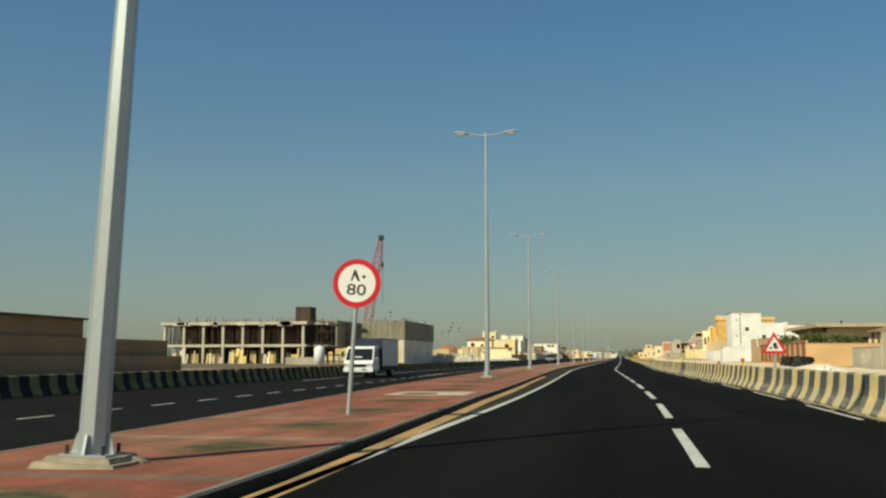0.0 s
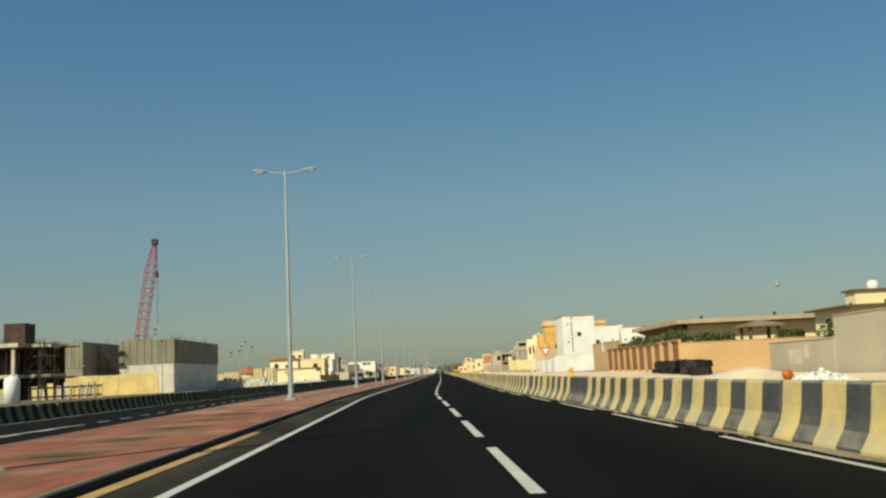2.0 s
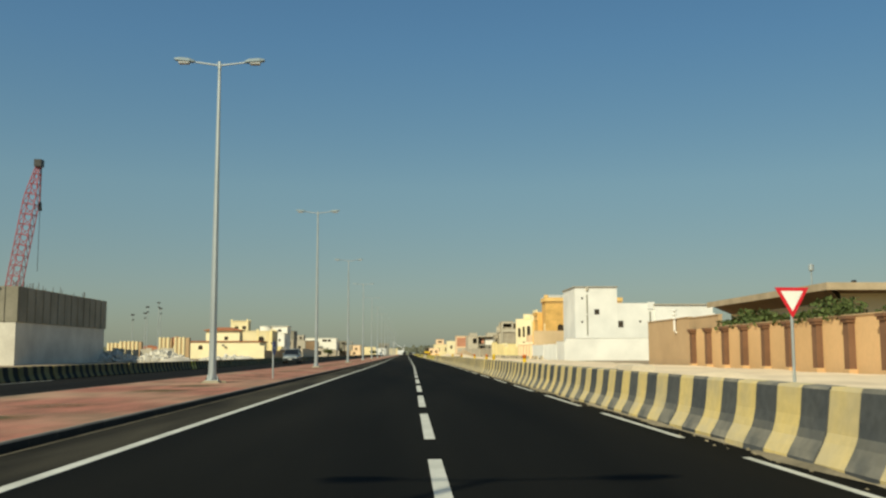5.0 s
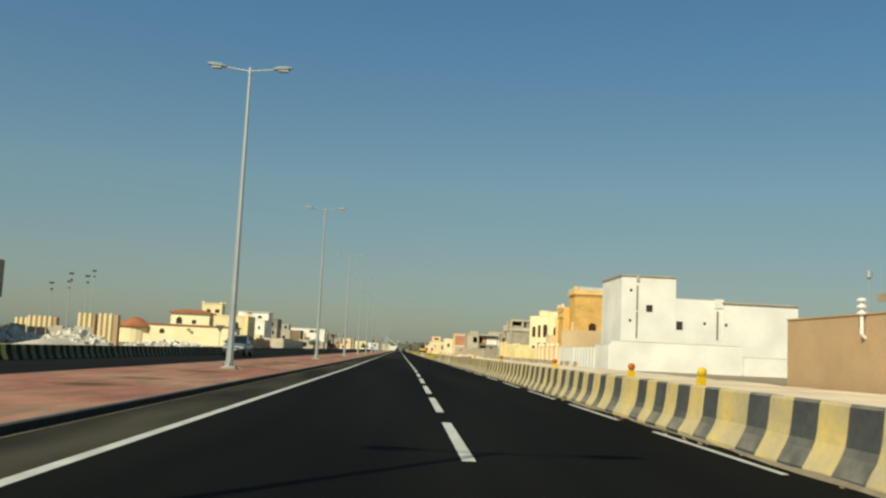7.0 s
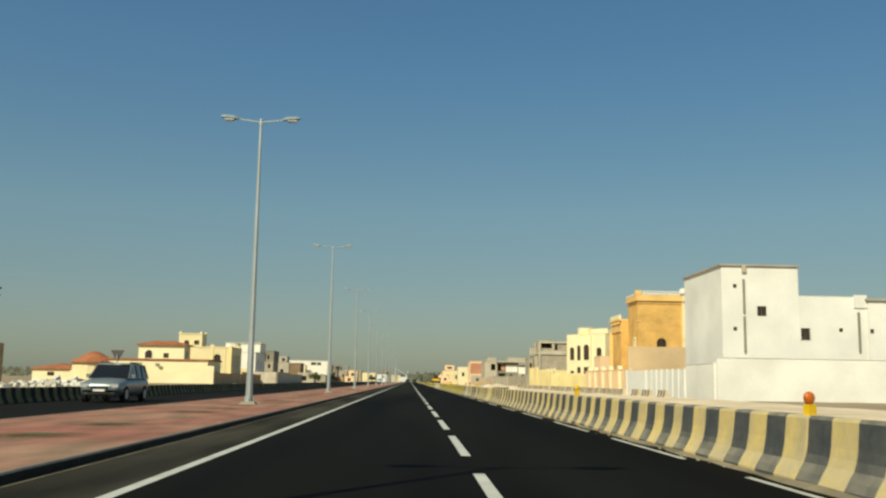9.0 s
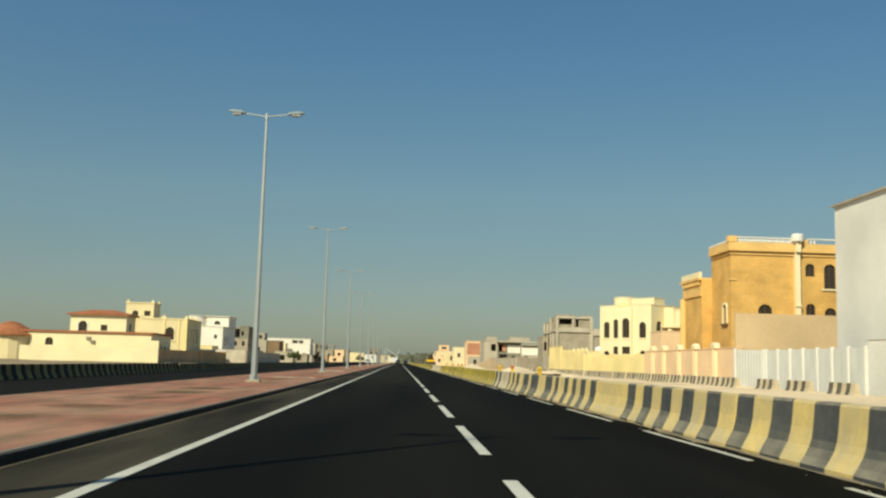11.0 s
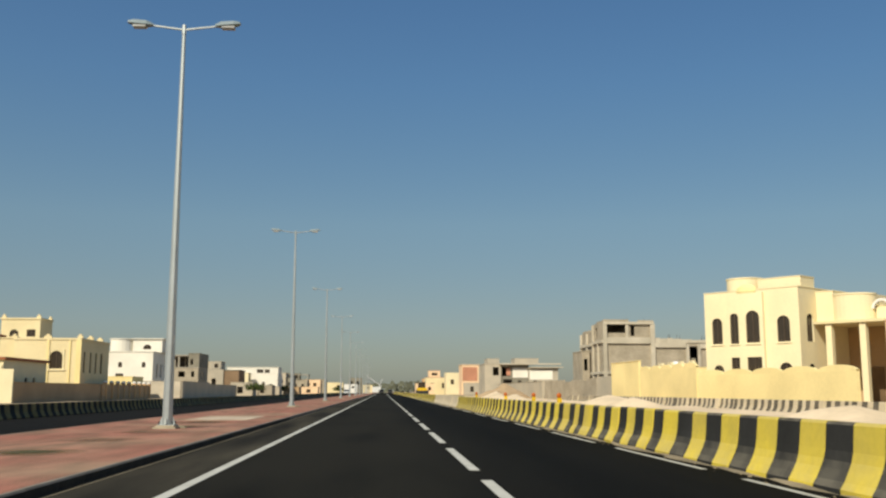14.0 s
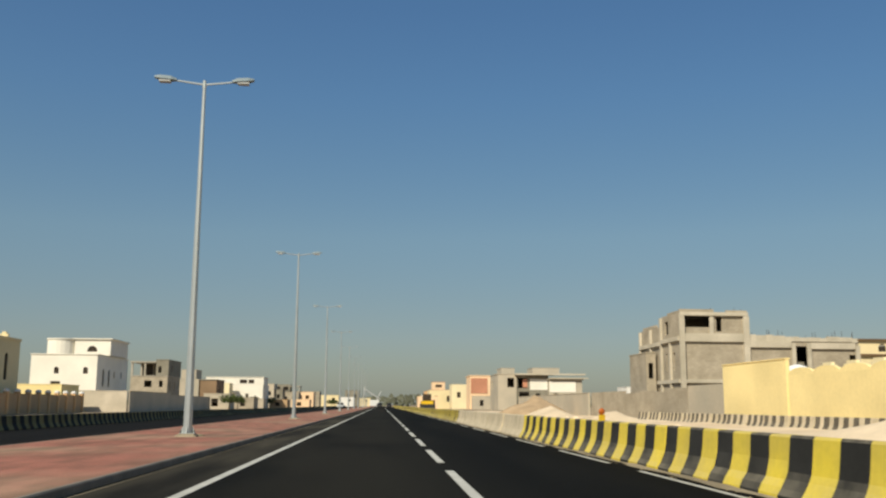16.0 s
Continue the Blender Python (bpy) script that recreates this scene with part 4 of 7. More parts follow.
def triangle_sign(label, x, y, z, rz, top, size, flip, picture, z_top_post):
    t = thing("warning_sign", label, "road sign", x, y, z, rz)
    post = Mesh()
    post.tube((0, 0.05, 0), (0, 0.05, z_top_post), 0.035, 0.035, 8)
    part("post", post, M_GALV, t)
    h = size * 0.866

    def tri(s, cz):
        hh = s * 0.866
        if flip:
            return [(-s / 2, cz + hh / 3), (0, cz - 2 * hh / 3), (s / 2, cz + hh / 3)]
        return [(-s / 2, cz - hh / 3), (s / 2, cz - hh / 3), (0, cz + 2 * hh / 3)]

    cz = top - (h / 3 if flip else 2 * h / 3)
    plate_mesh, inner = Mesh(), Mesh()
    poly(plate_mesh, tri(size, cz), 0.0, 0.012)
    p = part("sign_plate", plate_mesh, [M_RED], t, "red-rimmed triangular plate")
    poly(inner, tri(size * 0.66, cz), -0.004, -0.001)
    part("sign_face", inner, M_SIGN_WHITE, p, "white triangle inside the rim")
    back = Mesh()
    poly(back, tri(size * 0.98, cz), 0.0125, 0.016)
    part("sign_back", back, M_SIGN_BACK, p, "dark grey back")
    for pts in picture:
        q = Mesh()
        poly(q, [(px, cz + pz) for px, pz in pts], -0.008, -0.005)
        part("pictogram", q, M_SIGN_BLACK, p, "plain black shapes")
    return t


triangle_sign("red-rimmed triangular warning sign with black shapes behind the barrier", 5.24, 34.5, 0, 0, 2.02, 0.86, False,
              [[(-0.18, -0.10), (-0.06, -0.10), (-0.10, -0.02), (-0.14, -0.02)], [(-0.01, -0.10), (0.05, -0.10), (0.09, 0.10), (0.0, 0.13), (-0.05, 0.05)],
               [(0.07, -0.10), (0.14, -0.10), (0.10, 0.03), (0.06, 0.03)]], 1.5)
triangle_sign("red-rimmed white give-way triangle on a thin post", 7.9, 107.7, 0, 3, 2.62, 0.80, True, [], 2.4)
triangle_sign("give-way triangle seen from its dark back", -18.6, 215.0, 0, 178, 2.7, 0.85, True, [], 2.45)
sign = thing("keep_right_sign", "round blue direction sign with a white arrow, on a grey post", "road sign", -6.4, 127.2, MED, 84)
mb = Mesh()
mb.tube((0, 0.05, 0), (0, 0.05, 1.5), 0.035, 0.035, 8)
part("post", mb, M_GALV, sign)
mb = Mesh()
disc(mb, 0.30, 1.28, 0.0, 0.012)
plate = part("sign_plate", mb, M_SIGN_BLUE, sign, "round blue plate")
mb = Mesh()
poly(mb, [(-0.17, 1.25), (0.03, 1.25), (0.03, 1.18), (0.17, 1.28), (0.03, 1.38), (0.03, 1.31), (-0.17, 1.31)], -0.005, -0.001)
part("arrow", mb, M_SIGN_WHITE, plate, "white arrow")


# ---- warning beacons on the barriers ----
def beacon(lens_mat=M_ORANGE_LENS, tone="orange"):
    t = thing("warning_beacon", tone + " round warning lamp on a yellow battery box", "warning beacon", group="warning beacons")
    b = Mesh()
    b.box(-0.065, 0.065, -0.045, 0.045, 0.0, 0.14)
    part("battery_box", b, M_YELLOW_BOX, t, "yellow plastic battery box")
    b = Mesh()
    b.lathe([(0.001, 0.13), (0.045, 0.14), (0.075, 0.18), (0.085, 0.215), (0.075, 0.26), (0.04, 0.29), (0.001, 0.30)], 14, squash=(1, 0.7))
    part("lens", b, lens_mat, t, tone + " plastic lens", smooth=True)
    return t


lit = {"orange": beacon(), "yellow": beacon(M_YELLOW_BOX, "yellow")}
fresh_lamp = {"orange": True, "yellow": True}
for k, y in enumerate((39.9, 48.9, 66.9, 123.4, 137.2, 142.0, 152.2, 169.1, 185.9, 228.3, 236.9, 242.5, 272.9, 278.0, 285.9, 299.3)):
    low = k == 1
    m = pose(BAR_R + bend(y) + (0.17 if low else 0.02), y, 0.66 if low else 0.81, random.uniform(-4, 4), random.uniform(-6, 6), random.uniform(-25, 25))
    tone = "yellow" if k in (2, 4, 8, 9, 11) else "orange"
    if fresh_lamp[tone]:
        lit[tone].matrix_world, fresh_lamp[tone] = m, False
    else:
        copy_thing(lit[tone], m)


# ---- houses ----
def side(mb, x, y, ux, uy, width, z0, z1, holes, depth=0.22, m=0):
    """One outer wall with real openings: holes as (from, to, sill, head, arched)."""
    nx, ny = uy, -ux

    def at(u, z, d=0.0):
        return (x + ux * u - nx * d, y + uy * u - ny * d, z)

    us = sorted({0.0, width, *[h[0] for h in holes], *[h[1] for h in holes]})
    zs = sorted({z0, z1, *[h[2] for h in holes], *[h[3] for h in holes]})
    for i in range(len(us) - 1):
        for j in range(len(zs) - 1):
            cu, cz = (us[i] + us[i + 1]) / 2, (zs[j] + zs[j + 1]) / 2
            if any(h[0] < cu < h[1] and h[2] < cz < h[3] for h in holes):
                continue
            mb.face([at(us[i], zs[j]), at(us[i + 1], zs[j]), at(us[i + 1], zs[j + 1]), at(us[i], zs[j + 1])], m)
    for a, b, lo, hi, arch in holes:
        mb.face([at(a, lo), at(a, hi), at(a, hi, depth), at(a, lo, depth)], m)
        mb.face([at(b, hi), at(b, lo), at(b, lo, depth), at(b, hi, depth)], m)
        mb.face([at(a, lo), at(a, lo, depth), at(b, lo, depth), at(b, lo)], m)
        mb.face([at(a, hi), at(b, hi), at(b, hi, depth), at(a, hi, depth)], m)
        if arch:
            r, c, n = (b - a) / 2, (a + b) / 2, 6
            for s in (-1, 1):
                pts = [at(c + s * r, hi)] + [at(c + s * r * math.cos(w * math.pi / 2 / n), hi - r + r * math.sin(w * math.pi / 2 / n)) for w in range(n + 1)]
                mb.face(pts if s > 0 else list(reversed(pts)), m)
    return at


def window(parent, at, hole, frame_mat, glass_mat, depth=0.14):
    a, b, lo, hi, arch = hole
    fr, pane = Mesh(), Mesh()
    w = 0.06
    for p, q, r, s in ((a, a + w, lo, hi), (b - w, b, lo, hi), (a + w, b - w, lo, lo + w), (a + w, b - w, hi - w, hi), ((a + b) / 2 - w / 2, (a + b) / 2 + w / 2, lo + w, hi - w)):
        front = [at(p, r, depth - 0.05), at(q, r, depth - 0.05), at(q, s, depth - 0.05), at(p, s, depth - 0.05)]
        rear = [at(p, r, depth + 0.03), at(q, r, depth + 0.03), at(q, s, depth + 0.03), at(p, s, depth + 0.03)]
        fr.face(front)
        for i in range(4):
            fr.face([front[(i + 1) % 4], front[i], rear[i], rear[(i + 1) % 4]])
    f = part("window", fr, frame_mat, parent)
    pane.face([at(a, lo, depth), at(b, lo, depth), at(b, hi, depth), at(a, hi, depth)])
    part("pane", pane, glass_mat, f)
    return f


def house(name, label, x, y, rz, blocks, category="house"):
    """blocks: dicts with b=(x0, x1, y0, y1, z0, z1), openings s, e, n, w, glazed or open, material, cap and roof."""
    t = thing(name, label, category, x, y, 0, rz)
    for k in blocks:
        x0, x1, y0, y1, z0, z1 = k["b"]
        m = k.get("m", M_WHITE_WALL)
        mb = Mesh()
        turns = {"s": (x0, y0, 1, 0, x1 - x0), "e": (x1, y0, 0, 1, y1 - y0), "n": (x1, y1, -1, 0, x1 - x0), "w": (x0, y1, 0, -1, y1 - y0)}
        glazing = []
        for s, (px, py, ux, uy, wd) in turns.items():
            at = side(mb, px, py, ux, uy, wd, z0, z1, k.get(s, []))
            glazing += [(at, h) for h in k.get(s, [])]
        part("wall", mb, m, t)
        if k.get("glazed", True):
            for at, h in glazing:
                window(t, at, h, k.get("frame", M_FRAME), M_GLASS)
        roof = Mesh()
        drop = k.get("drop", 0.45)
        roof.box(x0 + 0.02, x1 - 0.02, y0 + 0.02, y1 - 0.02, z1 - drop - 0.15, z1 - drop)
        part("roof", roof, k.get("roof", M_CONCRETE), t)
        over, high = k.get("cap", (0.05, 0.10))
        if high:
            cap, q = Mesh(), 0.22
            for a in ((x0 - over, x1 + over, y0 - over, y0 + q), (x0 - over, x1 + over, y1 - q, y1 + over), (x0 - over, x0 + q, y0 + q, y1 - q), (x1 - q, x1 + over, y0 + q, y1 - q)):
                cap.box(*a, z1, z1 + high)
            part("coping", cap, k.get("capm", m), t)
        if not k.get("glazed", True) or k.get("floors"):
            # inner floors coloured dark to deepen the shade in the openings
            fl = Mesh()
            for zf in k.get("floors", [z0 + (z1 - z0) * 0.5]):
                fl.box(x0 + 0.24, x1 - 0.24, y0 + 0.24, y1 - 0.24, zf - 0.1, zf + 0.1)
            part("floor_slab", fl, M_ROOM_SHADE, t)
    return t


def run_of_wall(name, label, x0, y0, x1, y1, z, material, thick=0.22, cap=0.06, capm=None, category="boundary wall"):
    """A straight boundary wall with a coping."""
    length, turn = math.hypot(x1 - x0, y1 - y0), math.degrees(math.atan2(y1 - y0, x1 - x0))
    t = thing(name, label, category, x0, y0, 0, turn, kind="")
    mb = Mesh()
    mb.box(0, length, -thick / 2, thick / 2, -0.15, z)
    part("wall", mb, material, t)
    if cap:
        mb = Mesh()
        mb.box(-0.03, length + 0.03, -thick / 2 - 0.05, thick / 2 + 0.05, z, z + cap)
        part("coping", mb, capm or material, t)
    return t, length


def props(t, name, boxes, material, label=""):
    for b in boxes:
        prop(t, name, [b], material, label)


def prop(t, name, boxes, material, label=""):
    mb = Mesh()
    for b in boxes:
        mb.box(*b)
    return part(name, mb, material, t, label)


def hip_roof(t, x0, x1, y0, y1, z0, rise, over, material, fascia):
    """A hipped roof with thick eaves."""
    mb = Mesh()
    a = [(x0 - over, y0 - over, z0), (x1 + over, y0 - over, z0), (x1 + over, y1 + over, z0), (x0 - over, y1 + over, z0)]
    b = [(p[0], p[1], z0 + 0.22) for p in a]
    for i in range(4):
        mb.face([a[i], a[(i + 1) % 4], b[(i + 1) % 4], b[i]], 0)
    mb.face(list(reversed(a)), 1)
    wx, wy = x1 - x0 + 2 * over, y1 - y0 + 2 * over
    if wx > wy:
        r0, r1 = (x0 - over + wy / 2, (y0 + y1) / 2, z0 + 0.22 + rise), (x1 + over - wy / 2, (y0 + y1) / 2, z0 + 0.22 + rise)
        mb.face([b[0], b[1], r1, r0])
        mb.face([b[1], b[2], r1])
        mb.face([b[2], b[3], r0, r1])
        mb.face([b[3], b[0], r0])
    else:
        r0, r1 = ((x0 + x1) / 2, y0 - over + wx / 2, z0 + 0.22 + rise), ((x0 + x1) / 2, y1 + over - wx / 2, z0 + 0.22 + rise)
        mb.face([b[0], b[1], r0])
        mb.face([b[1], b[2], r1, r0])
        mb.face([b[2], b[3], r1])
        mb.face([b[3], b[0], r0, r1])
    return part("roof", mb, [material, fascia], t)


# dark unfinished villa near the start
t = house("unfinished_villa", "unfinished dark brown stone villa with a thin flat roof and balcony", 26.6, 82.3, 0, [
    dict(b=(0, 13, 0, 4.9, 0, 10.55), m=M_DARK_STONE, glazed=False, cap=(0, 0), drop=0.0, floors=[4.2],
         w=[(0.75 + 0.7 * i, 1.0 + 0.7 * i, 9.55, 10.1, False) for i in range(6)] + [(1.6, 2.9, 4.3, 7.0, False), (3.6, 4.4, 4.3, 7.0, False)],
         s=[(0.5, 4.2, 7.6, 9.3, False), (5.0, 9.5, 7.6, 9.3, False), (0.8, 3.4, 4.3, 7.2, False), (4.4, 8.0, 4.3, 7.2, False)])])
prop(t, "roof_slab", [(-0.75, 13.6, -0.75, 5.6, 10.56, 10.72)], M_DARK_STONE)
prop(t, "roof_edge", [(-0.85, 13.7, -0.85, 5.7, 10.72, 11.0)], M_BROWN_WALL, "brown edge of the roof slab")
prop(t, "upper_panel", [(0.15, 13.0, -0.06, -0.003, 9.4, 10.5)], M_PLASTER, "grey rendered band under the roof")
prop(t, "column", [(-0.38, -0.06, 4.0, 4.2, 0, 10.55)], M_DARK_STONE, "slim dark column")
prop(t, "column", [(-0.38, -0.06, 0.05, 0.35, 0, 10.55)], M_DARK_STONE)
prop(t, "balcony", [(0.2, 11.0, -1.2, -0.003, 7.2, 7.5), (0.2, 11.0, -1.2, -1.1, 7.5, 8.3)], M_DARK_STONE)
prop(t, "window_surround", [(-0.08, -0.003, 1.85, 2.0, 4.2, 7.1), (-0.08, -0.003, 3.3, 3.45, 4.2, 7.1), (-0.08, -0.003, 1.85, 3.45, 7.1, 7.25)], M_DARK_STONE)
for wy in (2.45, 2.95):
    prop(t, "window_blind", [(0.10, 0.14, wy - 0.2, wy + 0.2, 5.2, 6.95)], M_WHITE_WALL, "white blind behind the opening")
prop(t, "window_blind", [(0.9, 1.5, 0.25, 0.30, 4.3, 7.1), (4.5, 5.3, 0.25, 0.30, 4.3, 7.1)], M_WHITE_WALL, "white panel behind the opening")

run_of_wall("boundary_wall", "tall pale plastered boundary wall", 23.0, 54.0, 23.0, 75.0, 3.5, M_SLAB)
run_of_wall("boundary_wall", "tall grey plastered boundary wall", 23.0, 75.1, 23.0, 90.5, 3.3, M_PLASTER)
run_of_wall("boundary_wall", "tall grey plastered boundary wall", 23.1, 90.6, 32, 90.6, 3.3, M_PLASTER)
t, _ = run_of_wall("boundary_wall", "lower grey block wall with a plastered band", 23.0, 90.8, 23.0, 101.6, 2.03, M_PLASTER)
prop(t, "plaster_patch", [(4.0, 7.5, -0.13, -0.113, 0.7, 1.7), (3.8, 4.6, 0.113, 0.13, 0.9, 1.8), (5.0, 7.2, 0.113, 0.13, 0.5, 1.5)], M_SLAB, "pale trowelled patch")
run_of_wall("boundary_wall", "lower grey block wall with a plastered band", 23.1, 101.7, 33, 101.7, 2.03, M_PLASTER)

# peach property with a ribbed street wall
run_of_wall("boundary_wall", "smooth peach boundary wall", 23.5, 128.7, 38.0, 128.7, 2.82, M_PEACH)
t = thing("boundary_wall", "peach boundary wall with projecting brown pilasters along the street", "boundary wall", 23.4, 128.9)
prop(t, "wall", [(0.0, 0.3, 0.0, 38.3, -0.1, 3.12)], M_PEACH)
prop(t, "wall", [(0.0, 0.3, 38.3, 52, -0.1, 4.15)], M_TAN_WALL)
prop(t, "lintel", [(0.0, 0.3, 30.5, 38.25, 3.13, 4.05)], M_TAN_WALL)
for k in range(10):
    y = 0.05 + 4.03 * k
    prop(t, "pilaster", [(-0.38, -0.003, y, y + 0.62, 0.25, 2.78)], M_PILASTER, "brown square pilaster")
    prop(t, "capital", [(-0.48, -0.003, y - 0.08, y + 0.70, 2.781, 3.12), (-0.55, -0.003, y - 0.14, y + 0.76, 2.95, 3.12)], M_PILASTER)
    prop(t, "base", [(-0.46, -0.003, y - 0.06, y + 0.68, -0.1, 0.249)], M_PEACH)
prop(t, "coping", [(-0.06, 0.36, 0, 30.4, 3.125, 3.22), (-0.06, 0.36, 30.5, 38.2, 4.06, 4.14), (-0.06, 0.36, 38.3, 52.05, 4.16, 4.24)], M_TAN_WALL)
run_of_wall("boundary_wall", "plain tan boundary wall", 23.6, 181.1, 44, 181.1, 4.1, M_TAN_WALL)
t = thing("vent_pipe", "white ringed vent pipe on the tan wall", "vent pipe", 23.2, 170.8, 2.9)
mb = Mesh()
mb.tube((0, 0, 0.2), (0, 0, 2.0), 0.10, 0.10, 10)
mb.tube((0, 0, 0.2), (0.2, 0, 0), 0.10, 0.08, 10)
part("pipe", mb, M_WHITE_WALL, t)
for z in (1.25, 1.6, 1.95):
    mb = Mesh()
    mb.lathe([(0.10, 0), (0.26, 0.02), (0.26, 0.12), (0.10, 0.18)], 14, at=(0, 0, z))
    part("ring", mb, M_WHITE_WALL, t)
t = house("low_villa", "low cream villa with a wide pale-edged roof over a brown soffit", 31.7, 156.3, 0, [
    dict(b=(0, 27, 0, 24.0, 0, 5.9), m=M_CREAM, w=[(3 + 5 * i, 4.6 + 5 * i, 2.6, 4.4, False) for i in range(4)], s=[(4, 6, 2.4, 4.2, False), (13, 15, 2.4, 4.2, False), (20, 22, 2.4, 4.2, False)], cap=(0, 0), drop=0)])
mb = Mesh()
inner = [(-0.01, -0.01, 4.95), (27.01, -0.01, 4.95), (27.01, 24.01, 4.95), (-0.01, 24.01, 4.95)]
outer = [(-1.7, -1.7, 5.98), (28.7, -1.7, 5.98), (28.7, 25.7, 5.98), (-1.7, 25.7, 5.98)]
for i in range(4):
    j = (i + 1) % 4
    lift = (0, 0, 0.6) if i == 0 else (0, 0, 0)
    mb.face([tuple(p + q for p, q in zip(inner[j], lift)), tuple(p + q for p, q in zip(inner[i], lift)), outer[i], outer[j]])
part("coved_eave", mb, M_SOFFIT, t, "deep brown coved eave")
hip_roof(t, 0, 27, 0, 24.0, 5.99, 0.5, 1.78, M_FASCIA, M_SOFFIT)
props(t, "fascia", [(-1.86, 28.86, -1.86, -1.785, 5.70, 6.24), (-1.86, -1.785, -1.78, 25.85, 5.70, 6.24)], M_FASCIA, "pale roof edge")
for px, py in ((3.0, 4.0), (12.0, 2.0)):
    prop(t, "roof_vent", [(px - 0.14, px + 0.14, py - 0.14, py + 0.14, 6.2, 6.85)], M_DARK_METAL)
house("rear_villa", "cream rear villa with a thin dark roof", 44.0, 136.0, 0, [
    dict(b=(0, 14, 0, 10, 0, 5.95), m=M_PALE_CREAM, s=[(3, 4.6, 3.4, 5, False)], w=[(3, 4.4, 3.4, 5, False)], cap=(0.9, 0.22), capm=M_SOFFIT)])
t = house("upper_villa", "distant cream villa storey with a brown flat roof edge", 73.0, 200.0, 0, [
    dict(b=(0, 16, 0, 4.2, 0, 11.7), m=M_CREAM, w=[(1.4, 2.6, 8.2, 9.8, False)], s=[(5, 7, 8.4, 10.0, False)], cap=(0.5, 0.3), capm=M_SOFFIT)])
mb = Mesh()
mb.lathe([(0.95, 0), (1.0, 0.15), (1.0, 1.1), (0.7, 1.45), (0.3, 1.6), (0.01, 1.62)], 14)
single("water_tank", mb, M_WHITE_WALL, "white plastic water tank on a villa roof", "water tank", pose(77.2, 202.0, 12.0), smooth=True)
t = thing("garden_pavilion", "small garden pavilion with a brown hipped roof", "pavilion", 37.6, 150.0)
for px in (0, 3.4):
    for py in (0, 3.4):
        prop(t, "post", [(px - 0.17, px + 0.17, py - 0.17, py + 0.17, 0, 4.75)], M_SOFFIT)
hip_roof(t, 0, 3.4, 0, 3.4, 4.75, 0.7, 0.6, M_PAVILION, M_SOFFIT)
mb = Mesh()
mb.tube((0, 0, 0), (0, 0, 24.5), 0.35, 0.2, 8)
t = thing("mast", "slim far mast with a pale head", "mast", 114.0, 350.0)
part("pole", mb, M_GALV, t)
mb = Mesh()
mb.lathe([(0.2, 24.0), (0.75, 24.3), (0.75, 25.8), (0.3, 26.2)], 10)
part("head", mb, M_GALV, t)

# white house
strip_x = ((2.0, 4.1, 7.35), (2.0, 7.6, 10.7), (12.4, 4.3, 7.9))
t = house("white_house", "plain white rendered house with small square windows and flat roofs", 26.8, 241.0, 0, [
    dict(b=(0, 7.0, 0, 11.5, 0, 11.9), s=[(3.2, 4.05, 7.4, 8.3, False), (1.05, 1.4, 9.9, 10.25, False), (1.0, 1.35, 6.05, 6.4, False)], cap=(0.18, 0.14), capm=M_CONCRETE),
    dict(b=(7.01, 13.2, 0.02, 13, 0, 9.25), s=[(0.0 + 0.1, 0.95, 5.3, 6.4, False), (3.6, 3.95, 6.1, 6.45, False)], cap=(0.02, 0.06)),
    dict(b=(13.21, 22.8, -0.25, 13, 0, 8.95), s=[(0.0 + 0.1, 0.45, 6.0, 6.4, False)], cap=(0.22, 0.2), capm=M_CONCRETE)])
for px, lo, hi in strip_x:
    prop(t, "downpipe", [(px - 0.09, px + 0.09, -0.11, -0.003, lo, hi)], M_TOWER, "grey-brown downpipe chase")
prop(t, "bracket", [(1.85, 2.2, -0.2, -0.003, 11.3, 11.9)], M_PLASTER)
prop(t, "parapet_box", [(12.0, 13.19, -0.10, 0.01, 8.3, 9.45)], M_WHITE_WALL)
props(t, "window_bar", [(7.03, 7.1, -0.05, -0.003, 5.3, 6.4), (7.96, 8.05, -0.05, -0.003, 5.3, 6.4)], M_WHITE_WALL, "white side bar")
prop(t, "corner_bracket", [(22.81, 23.0, -0.3, 0.3, 6.3, 7.4), (22.81, 23.15, -0.3, 0.3, 7.4, 7.6)], M_WHITE_WALL)
run_of_wall("boundary_wall", "white plastered boundary wall", 24.2, 234.8, 40.2, 234.8, 3.45, M_WHITE_WALL)
run_of_wall("boundary_wall", "lower white plastered boundary wall", 40.4, 234.8, 49.0, 234.8, 2.2, M_WHITE_WALL)
run_of_wall("boundary_wall", "white plastered boundary wall", 24.1, 235.0, 24.1, 243.0, 3.0, M_WHITE_WALL)


def sheet_fence(label, x0, y0, x1, y1, z):
    length, turn = math.hypot(x1 - x0, y1 - y0), math.degrees(math.atan2(y1 - y0, x1 - x0))
    t = thing("sheet_fence", label, "fence", x0, y0, 0, turn)
    count = int(length / 1.0)
    for k in range(count):
        mb = Mesh()
        fold = [(k + 0.2 * r + d, off) for r in range(5) for d, off in ((0.004, 0.03), (0.05, 0.0), (0.12, 0.0), (0.16, 0.03))] + [(k + 0.998, 0.03)]
        for a, off in fold:
            mb.v += [(a, off, 0), (a, off, z), (a, off + 0.004, z), (a, off + 0.004, 0)]
        for i in range(len(fold) - 1):
            for j in range(4):
                q = 4 * i
                mb.f.append((q + j, q + 4 + j, q + 4 + (j + 1) % 4, q + (j + 1) % 4))
                mb.m.append(0)
        part("panel", mb, M_CORR, t)
    for k in range(0, count + 1, 2):
        prop(t, "post", [(k - 0.07, k + 0.07, -0.09, 0.11, 0, z + 0.08)], M_WHITE_WALL, "white fence post")
    return t


